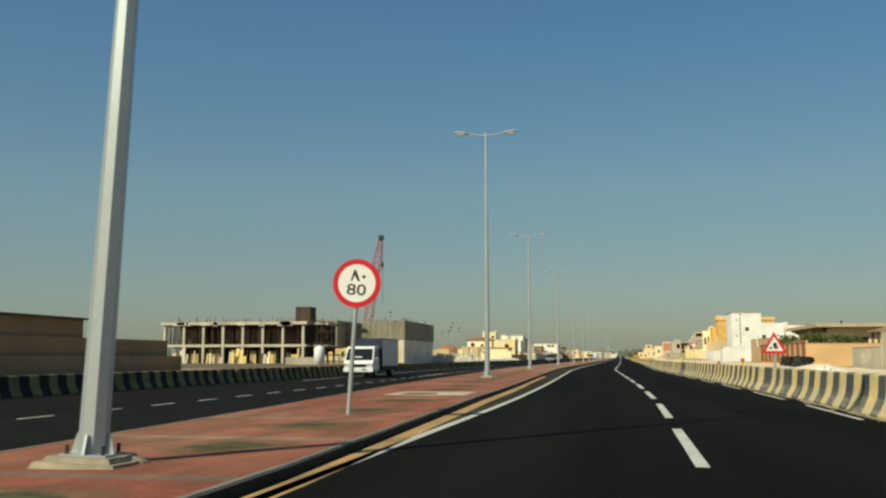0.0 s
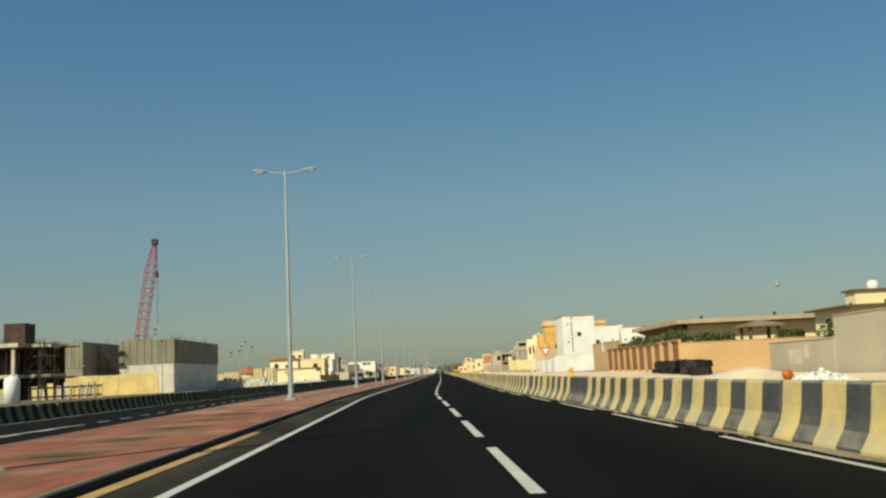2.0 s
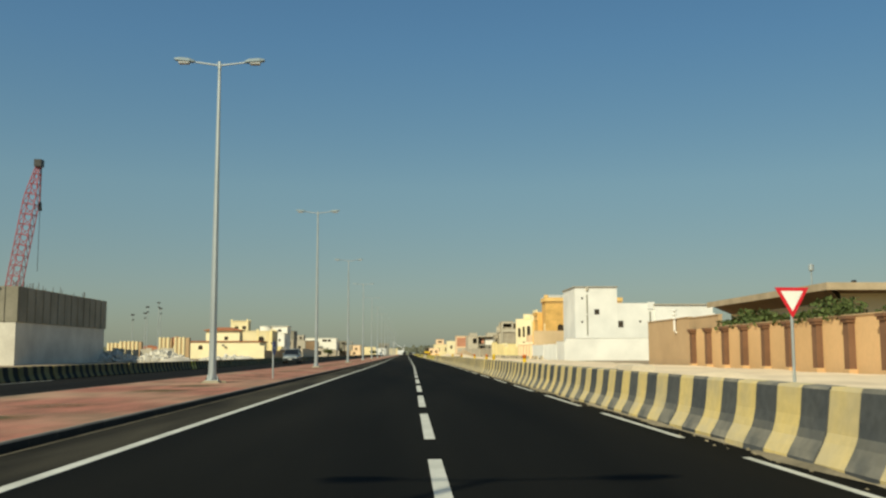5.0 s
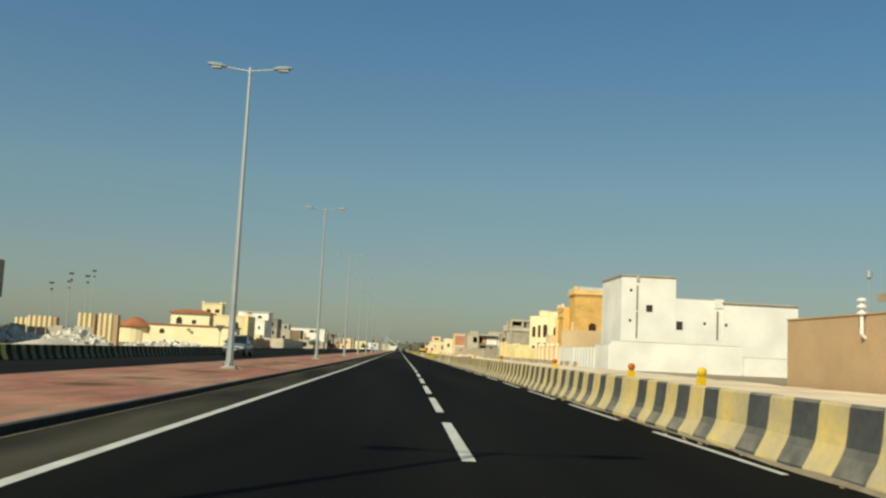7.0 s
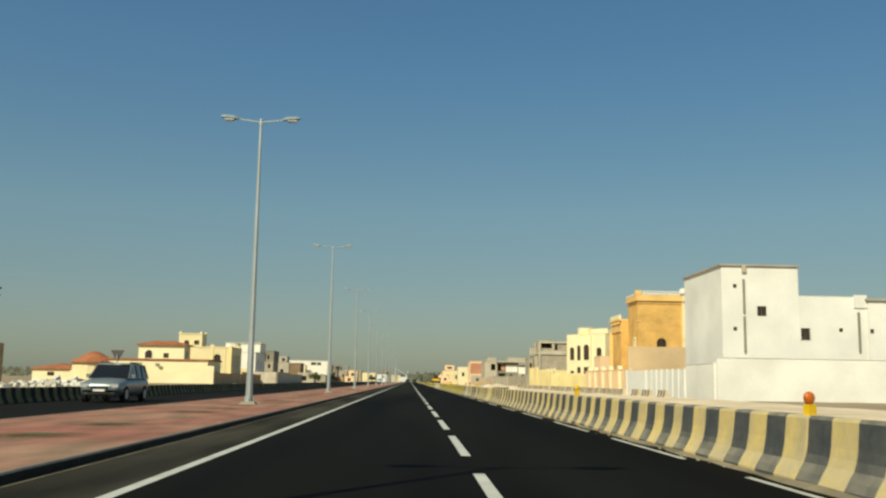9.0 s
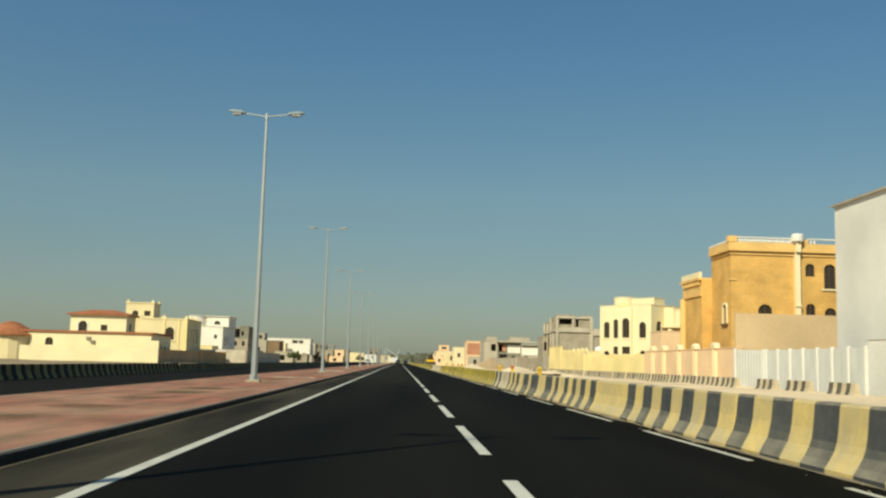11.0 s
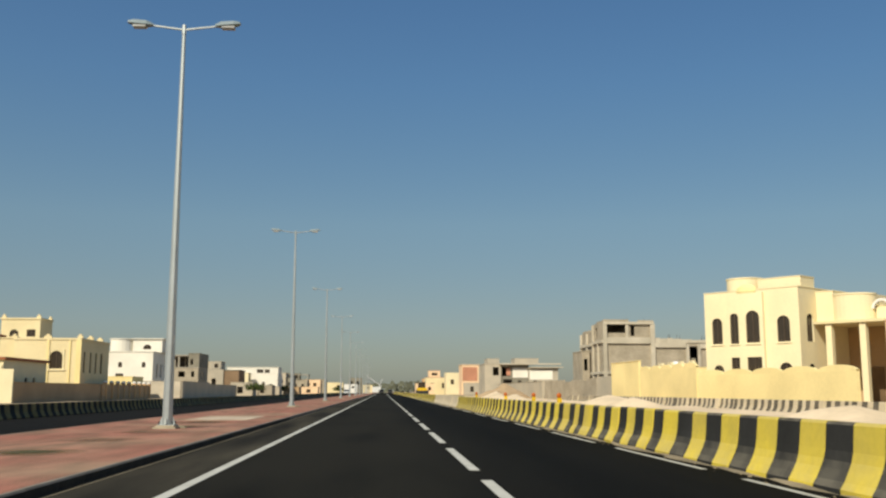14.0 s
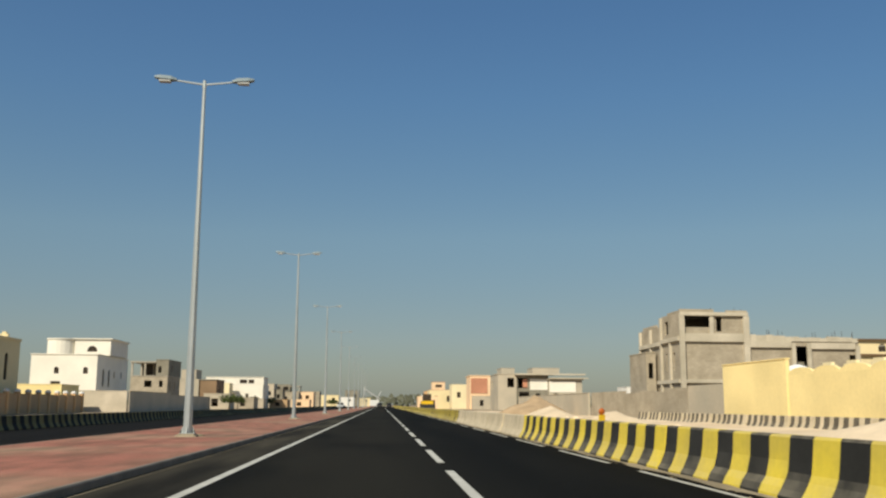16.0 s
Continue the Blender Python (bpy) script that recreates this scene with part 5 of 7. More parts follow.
sheet_fence("white corrugated sheet-metal site fence", 24.0, 243.2, 24.0, 257.6, 2.6)
sheet_fence("white corrugated sheet-metal site fence", 22.0, 257.8, 36.0, 257.8, 2.6)
run_of_wall("boundary_wall", "tan rendered wall behind the metal fence", 22.3, 258.6, 37.0, 258.6, 5.2, M_SANDY_WALL, cap=0)

# orange stone house
t = house("orange_villa", "tall orange stone villa with arched windows and balustraded roof", 26.35, 270.8, 0, [
    dict(b=(0, 15, 0, 4.95, 0, 11.7), m=M_ORANGE_WALL, s=[(2.3, 3.5, 5.5, 6.75, True), (6.4, 7.2, 9.2, 10.3, True), (6.4, 7.2, 5.2, 6.9, True), (8.0, 9.0, 8.2, 10.3, True), (8.0, 9.0, 4.6, 6.6, True)],
         w=[(3.1, 3.9, 5.2, 6.7, True)], cap=(0.0, 0.0)),
    dict(b=(-0.9, 14, 4.97, 10.3, 0, 9.1), m=M_ORANGE_WALL, cap=(0.0, 0.0))])
props(t, "cornice", [(-0.10, 15.1, -0.10, 4.98, 10.9, 11.02), (-0.28, 15.2, -0.28, 4.98, 11.2, 11.42), (-0.22, 15.2, -0.22, 0.1, 11.421, 11.95), (-0.22, 0.1, 0.101, 4.98, 11.421, 11.95)], M_ORANGE_TRIM)
props(t, "coping", [(-0.24, 0.12, 0.3, 4.9, 11.951, 12.1)], M_WHITE_WALL, "white coping on the parapet")
props(t, "corner_block", [(-0.26, 0.5, -0.26, 0.28, 11.951, 12.45), (6.0, 6.6, -0.24, 0.1, 11.951, 12.3)], M_ORANGE_TRIM)
props(t, "cornice", [(-1.22, 14, 4.98, 10.5, 9.1, 9.32), (-1.02, 14, 4.98, 10.4, 7.7, 7.85)], M_ORANGE_TRIM)
props(t, "frieze", [(-0.98, -0.903, 4.99, 10.35, 7.851, 8.6)], M_ORANGE_TRIM)
for k in range(10):
    prop(t, "bracket", [(-1.16, -0.985, 5.2 + 0.5 * k, 5.42 + 0.5 * k, 8.7, 9.09)], M_ORANGE_TRIM)
prop(t, "parapet", [(-1.1, -0.85, 5.05, 10.4, 9.321, 9.85)], M_PALE_CREAM)
mb = Mesh()
mb.tube((-0.95, 10.2, 0), (-0.95, 10.2, 7.69), 0.36, 0.32, 12)
part("corner_column", mb, M_ORANGE_TRIM, t, "pale round corner column")
for k in range(24):
    mb = Mesh()
    mb.lathe([(0.05, 11.95), (0.10, 12.06), (0.05, 12.24), (0.07, 12.32)], 8, at=(0.75 + 0.21 * k if k < 22 else 6.9 + 0.3 * (k - 22), -0.05, 0))
    part("baluster", mb, M_WHITE_WALL, t)
props(t, "handrail", [(0.5, 5.3, -0.15, 0.07, 12.32, 12.42), (6.6, 9.0, -0.15, 0.07, 12.32, 12.42)], M_WHITE_WALL)
props(t, "drainpipe", [(5.42, 5.85, -0.32, -0.003, 4.6, 11.19), (5.38, 5.89, -0.42, -0.33, 6.6, 6.75), (5.42, 5.85, -0.55, -0.29, 11.2, 12.1)], M_PALE_CREAM, "wide pale drainpipe")
mb = Mesh()
mb.lathe([(0.3, 12.0), (0.52, 12.12), (0.52, 12.62), (0.42, 12.74), (0.01, 12.8)], 14, at=(5.63, -0.3, 0))
part("drain_head", mb, M_WHITE_WALL, t, "white rainwater head")
props(t, "string_course", [(-0.07, 0.5, -0.07, -0.051, 8.7, 8.86), (-0.07, -0.051, -0.05, 0.4, 8.7, 8.86)], M_ORANGE_TRIM)
props(t, "window_surround", [(-0.10, -0.003, 0.85, 1.03, 5.1, 6.4), (-0.10, -0.003, 1.87, 2.05, 5.1, 6.4)], M_PALE_CREAM)
prop(t, "window_sill", [(-0.18, -0.003, 0.72, 2.18, 4.95, 5.1)], M_SOFFIT, "dark brown sill")
mb = Mesh()
for i in range(8):
    a0, a1 = math.pi * i / 8, math.pi * (i + 1) / 8
    o = [(1.45 + r * math.cos(a), 6.40 + r * 0.8 * math.sin(a)) for a in (a0, a1) for r in (0.42, 0.62)]
    mb.face([(-0.10, o[0][0], o[0][1]), (-0.10, o[1][0], o[1][1]), (-0.10, o[3][0], o[3][1]), (-0.10, o[2][0], o[2][1])])
    mb.face([(-0.10, o[1][0], o[1][1]), (-0.003, o[1][0], o[1][1]), (-0.003, o[3][0], o[3][1]), (-0.10, o[3][0], o[3][1])])
    mb.face([(-0.10, o[0][0], o[0][1]), (-0.003, o[0][0], o[0][1]), (-0.003, o[2][0], o[2][1]), (-0.10, o[2][0], o[2][1])])
part("window_arch", mb, M_PALE_CREAM, t, "pale arched window head")
for cx, lo in ((2.9, 5.5), (8.5, 8.2), (8.5, 4.6)):
    prop(t, "window_sill", [(cx - 0.75, cx + 0.75, -0.12, -0.003, lo - 0.15, lo - 0.02)], M_PALE_CREAM)
t, _ = run_of_wall("boundary_wall", "pink rendered boundary wall with pillars and hooded lamps", 22.6, 258.4, 22.6, 284.2, 2.75, M_PINK)
for y in (263.4, 268.2, 272.6, 277.2, 281.0):
    q = thing("gate_pillar", "pale pillar with a curved hood on the boundary wall", "pillar", 22.45, y, group="hooded pillars")
    prop(q, "shaft", [(-0.12, 0.12, -0.35, -0.15, 0, 2.7), (-0.12, 0.12, 0.15, 0.35, 0, 2.7)], M_PEACH_TRIM)
    mb = Mesh()
    n = 8
    for i in range(n):
        a0, a1 = math.pi * i / n, math.pi * (i + 1) / n
        o = [(r * math.cos(a), 2.75 + r * 0.95 * math.sin(a)) for a in (a0, a1) for r in (0.22, 0.50)]
        for xx in (-0.2, 0.25):
            mb.face([(xx, o[0][0], o[0][1]), (xx, o[1][0], o[1][1]), (xx, o[3][0], o[3][1]), (xx, o[2][0], o[2][1])])
        mb.face([(-0.2, o[1][0], o[1][1]), (0.25, o[1][0], o[1][1]), (0.25, o[3][0], o[3][1]), (-0.2, o[3][0], o[3][1])])
        mb.face([(-0.2, o[0][0], o[0][1]), (0.25, o[0][0], o[0][1]), (0.25, o[2][0], o[2][1]), (-0.2, o[2][0], o[2][1])])
    part("hood", mb, M_PEACH_TRIM, q, "curved pale hood")
    mb = Mesh()
    mb.lathe([(0.02, 2.72), (0.11, 2.8), (0.11, 2.98), (0.02, 3.05)], 8)
    part("lantern", mb, M_DARK_METAL, q, "small dark lantern")
t = house("annex", "low peach annex with a plain flat roof", 25.2, 288.0, 0, [
    dict(b=(0, 10, 0, 4.2, 0, 4.9), m=M_PINK, s=[(4, 5, 3.2, 4.2, False)], cap=(0.04, 0.08))])

# cream villa, turned towards the road
t = house("cream_villa", "pale cream villa with arched windows, rounded bay and gold dome", 26.75, 325.0, -52, [
    dict(b=(0, 8.8, 0, 10, 0, 9.65), m=M_PALE_CREAM, s=[(0.7, 1.7, 5.2, 7.45, True), (6.82, 7.95, 5.2, 7.35, True), (0.75, 1.7, 2.5, 3.4, True), (6.9, 8.0, 2.5, 3.5, True)],
         e=[(1.2, 2.25, 5.2, 7.5, True), (1.2, 2.2, 2.4, 3.4, True)], cap=(0.05, 0.06)),
    dict(b=(2.35, 5.75, -0.3, -0.01, 0, 9.4), m=M_PALE_CREAM, s=[(0.3, 1.1, 5.15, 7.75, True), (1.8, 3.05, 5.2, 7.9, True), (0.3, 1.1, 2.4, 4.0, False), (1.8, 3.15, 2.4, 4.0, False)], cap=(0.0, 0.0), drop=0.0),
    dict(b=(4.75, 8.6, 0.9, 3.2, 9.72, 10.6), m=M_PALE_CREAM, cap=(0.04, 0.06)),
    dict(b=(8.82, 10.3, 2.9, 9.5, 6.88, 9.35), m=M_PALE_CREAM, cap=(0.04, 0.06)),
    dict(b=(13.3, 21.5, 4.0, 9.5, 6.64, 7.95), m=M_PALE_CREAM, s=[(1.4, 2.2, 6.8, 7.25, False), (3.4, 4.3, 6.8, 7.25, False)], cap=(0.05, 0.08), drop=0.2)])
mb = Mesh()
mb.lathe([(1.55, 9.5), (1.55, 10.75), (1.60, 10.77), (1.60, 10.87), (0.01, 10.87)], 26, at=(2.95, 1.9, 0))
part("turret", mb, M_PALE_CREAM, t, "low round parapet drum")
prop(t, "roof_recess", [(4.5, 4.74, 1.4, 3.1, 9.72, 10.5)], M_TAN_WALL, "brown strip between drum and parapet")
mb = Mesh()
mb.lathe([(0.01, 6.88), (1.7, 6.88), (1.7, 8.9), (1.75, 8.92), (1.75, 9.05), (0.01, 9.05)], 28, at=(11.5, 4.1, 0))
part("round_bay", mb, M_PALE_CREAM, t, "rounded cream upper bay")
prop(t, "bay_body", [(10.31, 13.2, 4.2, 9.5, 6.88, 8.95)], M_PALE_CREAM)
prop(t, "porch_slab", [(8.82, 21.5, 2.3, 9.5, 6.64, 6.87)], M_CREAM)
for px in (9.95, 12.75, 17.0, 20.6):
    prop(t, "porch_column", [(px - 0.25, px + 0.25, 2.5, 3.0, 0, 6.63)], M_PALE_CREAM)
prop(t, "porch_wall", [(8.82, 21.5, 8.4, 8.7, 0, 6.63)], M_TAN_WALL, "brown rear wall of the porch")
prop(t, "porch_door", [(10.4, 11.7, 8.30, 8.395, 0, 3.2)], M_SOFFIT, "dark porch door")
prop(t, "porch_window", [(13.6, 15.2, 8.30, 8.395, 2.2, 5.0)], M_GLASS)
mb = Mesh()
for i in range(10):
    a0, a1 = math.pi * i / 10, math.pi * (i + 1) / 10
    o = [(13.9 + r * math.cos(a), 7.75 + r * math.sin(a)) for a in (a0, a1) for r in (0.60, 0.80)]
    for yy in (3.6, 3.8):
        mb.face([(o[0][0], yy, o[0][1]), (o[1][0], yy, o[1][1]), (o[3][0], yy, o[3][1]), (o[2][0], yy, o[2][1])])
    mb.face([(o[1][0], 3.6, o[1][1]), (o[1][0], 3.8, o[1][1]), (o[3][0], 3.8, o[3][1]), (o[3][0], 3.6, o[3][1])])
part("roof_arch", mb, M_WHITE_WALL, t, "white arched frame on the porch roof")
mb = Mesh()
mb.lathe([(1.05, 7.95), (1.12, 8.3), (1.05, 8.6), (0.8, 8.95), (0.4, 9.15), (0.01, 9.22)], 22, at=(15.6, 5.4, 0))
part("dome", mb, M_GOLD, t, "small gold dome", smooth=True)
prop(t, "tiled_ridge", [(17.2, 20.9, 6.0, 9.0, 8.04, 8.6)], M_TILE, "terracotta tiled ridge")
mb = Mesh()
mb.lathe([(0.85, 9.41), (0.95, 9.6), (0.85, 9.9), (0.55, 10.12), (0.01, 10.2)], 18, at=(4.15, 0.05, 0), squash=(1, 0.4))
part("crest", mb, M_YELLOW_WALL, t, "small pale gold crest")
for px, w in ((1.2, 0.6), (7.38, 0.65)):
    prop(t, "window_sill", [(px - w, px + w, -0.08, -0.003, 5.06, 5.16)], M_PALE_CREAM)
for px, w in ((3.05, 0.5), (4.77, 0.7)):
    prop(t, "window_sill", [(px - w, px + w, -0.38, -0.303, 5.04, 5.13)], M_PALE_CREAM)


def scalloped_wall(label, x0, y0, x1, y1, z, material, bays):
    t, length = run_of_wall("boundary_wall", label, x0, y0, x1, y1, z, material, cap=0)
    step = length / bays
    for k in range(bays):
        mb = Mesh()
        n = 8
        top = [(k * step + step * i / n, z + 0.10 + 0.30 * math.sin(math.pi * i / n) ** 0.6) for i in range(n + 1)]
        for i in range(n):
            (a, za), (b, zb) = top[i], top[i + 1]
            for yy in (-0.11, 0.11):
                mb.face([(a, yy, z), (b, yy, z), (b, yy, zb), (a, yy, za)])
            mb.face([(a, -0.11, za), (b, -0.11, zb), (b, 0.11, zb), (a, 0.11, za)])
        part("crest", mb, material, t)
    return t


run_of_wall("boundary_wall", "plain yellow boundary wall", 22.3, 330.5, 22.1, 340.3, 3.95, M_YELLOW_WALL)
scalloped_wall("yellow boundary wall with a scalloped crest", 22.7, 315.4, 22.35, 330.3, 3.0, M_YELLOW_WALL, 5)
scalloped_wall("yellow boundary wall with a scalloped crest", 26.0, 297.0, 22.75, 315.2, 2.35, M_YELLOW_WALL, 5)
t, _ = run_of_wall("boundary_wall", "inner yellow yard wall with stepped crest behind the scalloped one", 23.8, 318.6, 23.6, 329.5, 3.2, M_PALE_CREAM, cap=0)
props(t, "crest", [(0.6 + 2.7 * k, 2.2 + 2.7 * k, -0.11, 0.11, 3.2, 3.5) for k in range(4)] + [(0.9 + 2.7 * k, 1.9 + 2.7 * k, -0.11, 0.11, 3.5, 3.66) for k in range(4)], M_PALE_CREAM)
run_of_wall("boundary_wall", "yellow boundary wall end", 22.2, 340.5, 34, 340.5, 3.6, M_YELLOW_WALL)

# bare concrete house
rnd_bar = random.Random(21)
t = house("concrete_house", "unfinished grey block house with pale frame beams and open upper rooms", 27.3, 366.0, 0, [
    dict(b=(0, 6.7, 0, 6.0, 0, 10.2), m=M_BLOCK, s=[(0.35, 3.1, 8.75, 9.85, False), (3.6, 4.15, 8.35, 9.75, False)], w=[(1.0, 2.2, 8.3, 9.6, False), (3.6, 4.2, 4.6, 6.4, False), (1.2, 1.7, 4.6, 6.4, False)], glazed=False, cap=(0.0, 0.0), floors=[4, 7.6], drop=0.05),
    dict(b=(0, 6.68, 6.02, 14, 0, 9.3), m=M_BLOCK, w=[(1.0, 1.6, 4.4, 6.3, False), (4.5, 5.1, 4.4, 6.3, False), (3.0, 4.4, 8.0, 9.0, False)], glazed=False, cap=(0.0, 0.0), floors=[4, 7.6], drop=0.05),
    dict(b=(-1.3, -0.27, 7.5, 14, 0, 6.6), m=M_BLOCK, s=[(0.25, 0.75, 4.0, 5.6, False)], glazed=False, cap=(0.05, 0.12), drop=0.05),
    dict(b=(6.72, 17.7, 0.0, 14, 0, 7.6), m=M_BLOCK, s=[(4.3, 6.0, 4.3, 7.0, False), (10.0, 10.7, 5.2, 6.2, False)], glazed=False, cap=(0.0, 0.0), floors=[4], drop=0.05)])
props(t, "beam", [(0.41, 6.2, -0.25, -0.003, 7.35, 8.15), (0.41, 6.2, -0.25, -0.003, 3.4, 3.75), (6.81, 10.9, -0.25, -0.003, 6.85, 7.45), (12.85, 17.25, -0.25, -0.003, 6.75, 7.35), (0.0, 6.7, -0.3, -0.003, 9.86, 10.2)], M_FRAME_CONC, "pale cast concrete beam")
props(t, "column", [(-0.10, 0.40, -0.28, -0.003, 0, 10.1), (2.9, 3.3, -0.20, -0.003, 7.86, 9.85), (6.21, 6.79, -0.28, -0.003, 0, 9.85), (10.92, 11.3, -0.28, -0.003, 0, 7.3), (12.45, 12.84, -0.28, -0.003, 0, 7.3), (17.3, 17.7, -0.28, -0.003, 0, 7.1)], M_FRAME_CONC, "pale cast column")
props(t, "column", [(-0.22, -0.003, 2.75, 3.1, 0, 7.4), (-0.22, -0.003, 5.8, 6.2, 0, 10.1), (-0.22, -0.003, 9.6, 10.0, 6.8, 9.2), (-0.22, -0.003, 13.6, 14.0, 6.8, 9.2)], M_FRAME_CONC, "pale cast column")
props(t, "floor_edge", [(-0.26, -0.003, 0.0, 5.75, 7.45, 7.85), (-0.26, -0.003, 6.25, 13.9, 7.3, 7.7), (-0.24, -0.003, 0.0, 7.4, 3.4, 3.75)], M_FRAME_CONC, "pale edge of a floor slab")
props(t, "parapet", [(0, 3.4, 0, 0.2, 10.22, 10.5), (4.6, 6.7, 0, 0.2, 10.22, 10.42), (0, 0.2, 0.21, 4, 10.22, 10.4), (3.2, 3.5, 3, 5, 10.22, 10.7), (0, 0.2, 8, 13, 9.32, 9.6)], M_BLOCK, "ragged block parapet")
x = 6.85
while x < 17.3:
    w = rnd_bar.uniform(0.5, 1.3)
    prop(t, "parapet", [(x, min(x + w, 17.6), -0.1, 0.18, 7.46 if 6.8 < x < 17 else 7.4, 8.15 - 0.02 * x + rnd_bar.uniform(-0.09, 0.16))], M_FRAME_CONC, "pale ragged parapet")
    x += w + 0.004
mb = Mesh()
for k in range(30):
    x, z = rnd_bar.uniform(0.2, 17.5), 0
    z = 10.2 if x < 6.6 else 7.6
    y = rnd_bar.choice((0.1, 0.3, 5.5))
    mb.tube((x, y, z), (x + rnd_bar.uniform(-0.06, 0.06), y, z + (0 if x < 6.6 else 0.5) + rnd_bar.uniform(0.2, 0.5)), 0.02, 0.02, 4)
tagged(part("reinforcing_bars", mb, M_TIMBER, t, "rusty starter bars"), kind="stuff")
prop(t, "stacked_blocks", [(11.5, 12.3, 0.3, 0.7, 4.12, 5.5), (11.0, 11.6, 0.3, 0.7, 4.12, 4.9)], M_TOWER, "grey blocks stacked in the opening")
run_of_wall("boundary_wall", "pale plastered end of the rough block wall", 22.6, 340.8, 22.6, 349.4, 2.75, M_PLASTER, cap=0)
t, _ = run_of_wall("boundary_wall", "rough grey block wall", 22.6, 349.5, 22.6, 369.0, 2.4, M_BLOCK, cap=0)
props(t, "upper_course", [(0.0, 5.2, -0.11, 0.11, 2.4, 2.62), (9.0, 14.4, -0.11, 0.11, 2.4, 2.55)], M_BLOCK, "unfinished top course of blocks")
run_of_wall("boundary_wall", "rough grey block wall", 22.6, 369.1, 22.6, 384.0, 2.65, M_BLOCK, cap=0)
run_of_wall("boundary_wall", "pale grey block wall", 22.3, 384.2, 22.3, 440.0, 2.6, M_PLASTER)
for px, py, h in ((32.5, 352, 3.6),):
    q = thing("water_tank", "white domed plastic water tank", "water tank", px, py, 3.3)
    mb = Mesh()
    mb.lathe([(0.9, -4.2), (0.9, 0.9), (0.7, 1.15), (0.2, 1.3), (0.01, 1.3)], 14)
    part("tank", mb, M_TANK, q, smooth=True)

# farther houses on the same side
t = house("far_grey_house", "far unfinished grey house with open storeys and a pale panel", 26.0, 500.0, 0, [
    dict(b=(0, 4.4, 0, 16, 0, 8.4), m=M_PLASTER, s=[(2.2, 3.8, 5.4, 7.6, False)], w=[(3, 5, 5, 7, False)], glazed=False, cap=(0.1, 0.2)),
    dict(b=(4.42, 12.0, 0.3, 16, 0, 8.2), m=M_TOWER, s=[(0.3, 2.6, 5.2, 7.6, False), (0.6, 3.0, 2.2, 4.4, False), (4.6, 5.6, 2.4, 4.0, False)], glazed=False, cap=(0.3, 0.25), capm=M_CONCRETE),
    dict(b=(12.02, 20.0, 0, 14, 0, 7.2), m=M_PLASTER, s=[(1.2, 2.2, 2.2, 4, False), (5, 6.6, 5.2, 6.4, False)], glazed=False, cap=(0.4, 0.25)),
    dict(b=(1.0, 4.2, 2, 10, 8.65, 9.9), m=M_PLASTER, cap=(0.05, 0.1)),
    dict(b=(8.5, 15, 2, 10, 8.5, 10.0), m=M_PLASTER, cap=(0.05, 0.1))])
prop(t, "panel", [(5.9, 7.3, 0.35, 0.5, 5.4, 7.4)], M_BRICK_RED, "salmon panel in the opening")
prop(t, "pale_panel", [(12.2, 18.5, -0.08, -0.003, 4.3, 6.8), (7.6, 11.8, 0.2, 0.297, 4.8, 7.4)], M_WARM_WHITE, "white plastered panel")
props(t, "roof_slab", [(3.9, 20.6, -1.3, 0.29, 8.28, 8.62), (12.1, 21.4, -0.9, -0.01, 7.46, 7.7)], M_FRAME_CONC, "wide pale roof slab")
t = house("ochre_villa", "ochre villa with brown roof edges and arched windows", 51.5, 380.0, 0, [
    dict(b=(0, 18, 0, 14, 0, 6.9), m=M_CREAM, s=[(3, 4.2, 4.6, 6.2, True), (8, 9.2, 4.6, 6.2, True)], w=[(4, 5.2, 4.2, 6.0, True)], cap=(0.35, 0.22), capm=M_SOFFIT),
    dict(b=(0.05, 18, 0.05, 14, 7.13, 8.6), m=M_CREAM, s=[(3.0, 3.9, 7.4, 8.3, True), (5.2, 6.1, 7.4, 8.3, True), (7.4, 8.3, 7.4, 8.3, True)], cap=(0.3, 0.22), capm=M_SOFFIT)])
house("far_white_wing", "far low white building", 49.0, 470.0, 0, [dict(b=(0, 10, 0, 8, 0, 5.0), m=M_WHITE_WALL)])
t = house("far_salmon_house", "far salmon-coloured house over pale unfinished walls", 23.1, 540.0, 0, [
    dict(b=(0, 6.2, 0, 12, 0, 9.2), m=M_PINK, cap=(0.15, 0.2), capm=M_PINK),
    dict(b=(0.4, 8.5, -3, -0.02, 0, 3.6), m=M_PLASTER, s=[(2, 3, 1, 2.6, False)], glazed=False)])
prop(t, "panel", [(0.2, 4.8, -0.1, -0.003, 4.4, 8.6)], M_BRICK_RED, "salmon render panel")
t = house("far_cream_house", "far cream house with a small roof room and red trim", 13.5, 575.0, 0, [
    dict(b=(0, 9, 0, 12, 0, 5.8), m=M_CREAM, s=[(1.5, 2.8, 2.2, 4, False), (5.5, 6.8, 2.2, 4, False)], capm=M_BRICK_RED),
    dict(b=(1, 5, 1, 8, 5.95, 8.2), m=M_PINK, s=[(1, 3.0, 6.6, 7.5, False)], capm=M_BRICK_RED)])
house("far_cream_house", "far pale yellow house behind the salmon one", 19.5, 560.0, 0, [
    dict(b=(0, 5, 0, 10, 0, 7.2), m=M_PALE_CREAM, s=[(1.5, 2.6, 3.4, 5, False)])])
house("far_pink_house", "far low pink house", 9.5, 560.0, 0, [
    dict(b=(0, 6, 0, 10, 0, 3.6), m=M_PINK, s=[(1.5, 2.6, 1.4, 2.6, False), (4, 5, 1.4, 2.6, False)])])
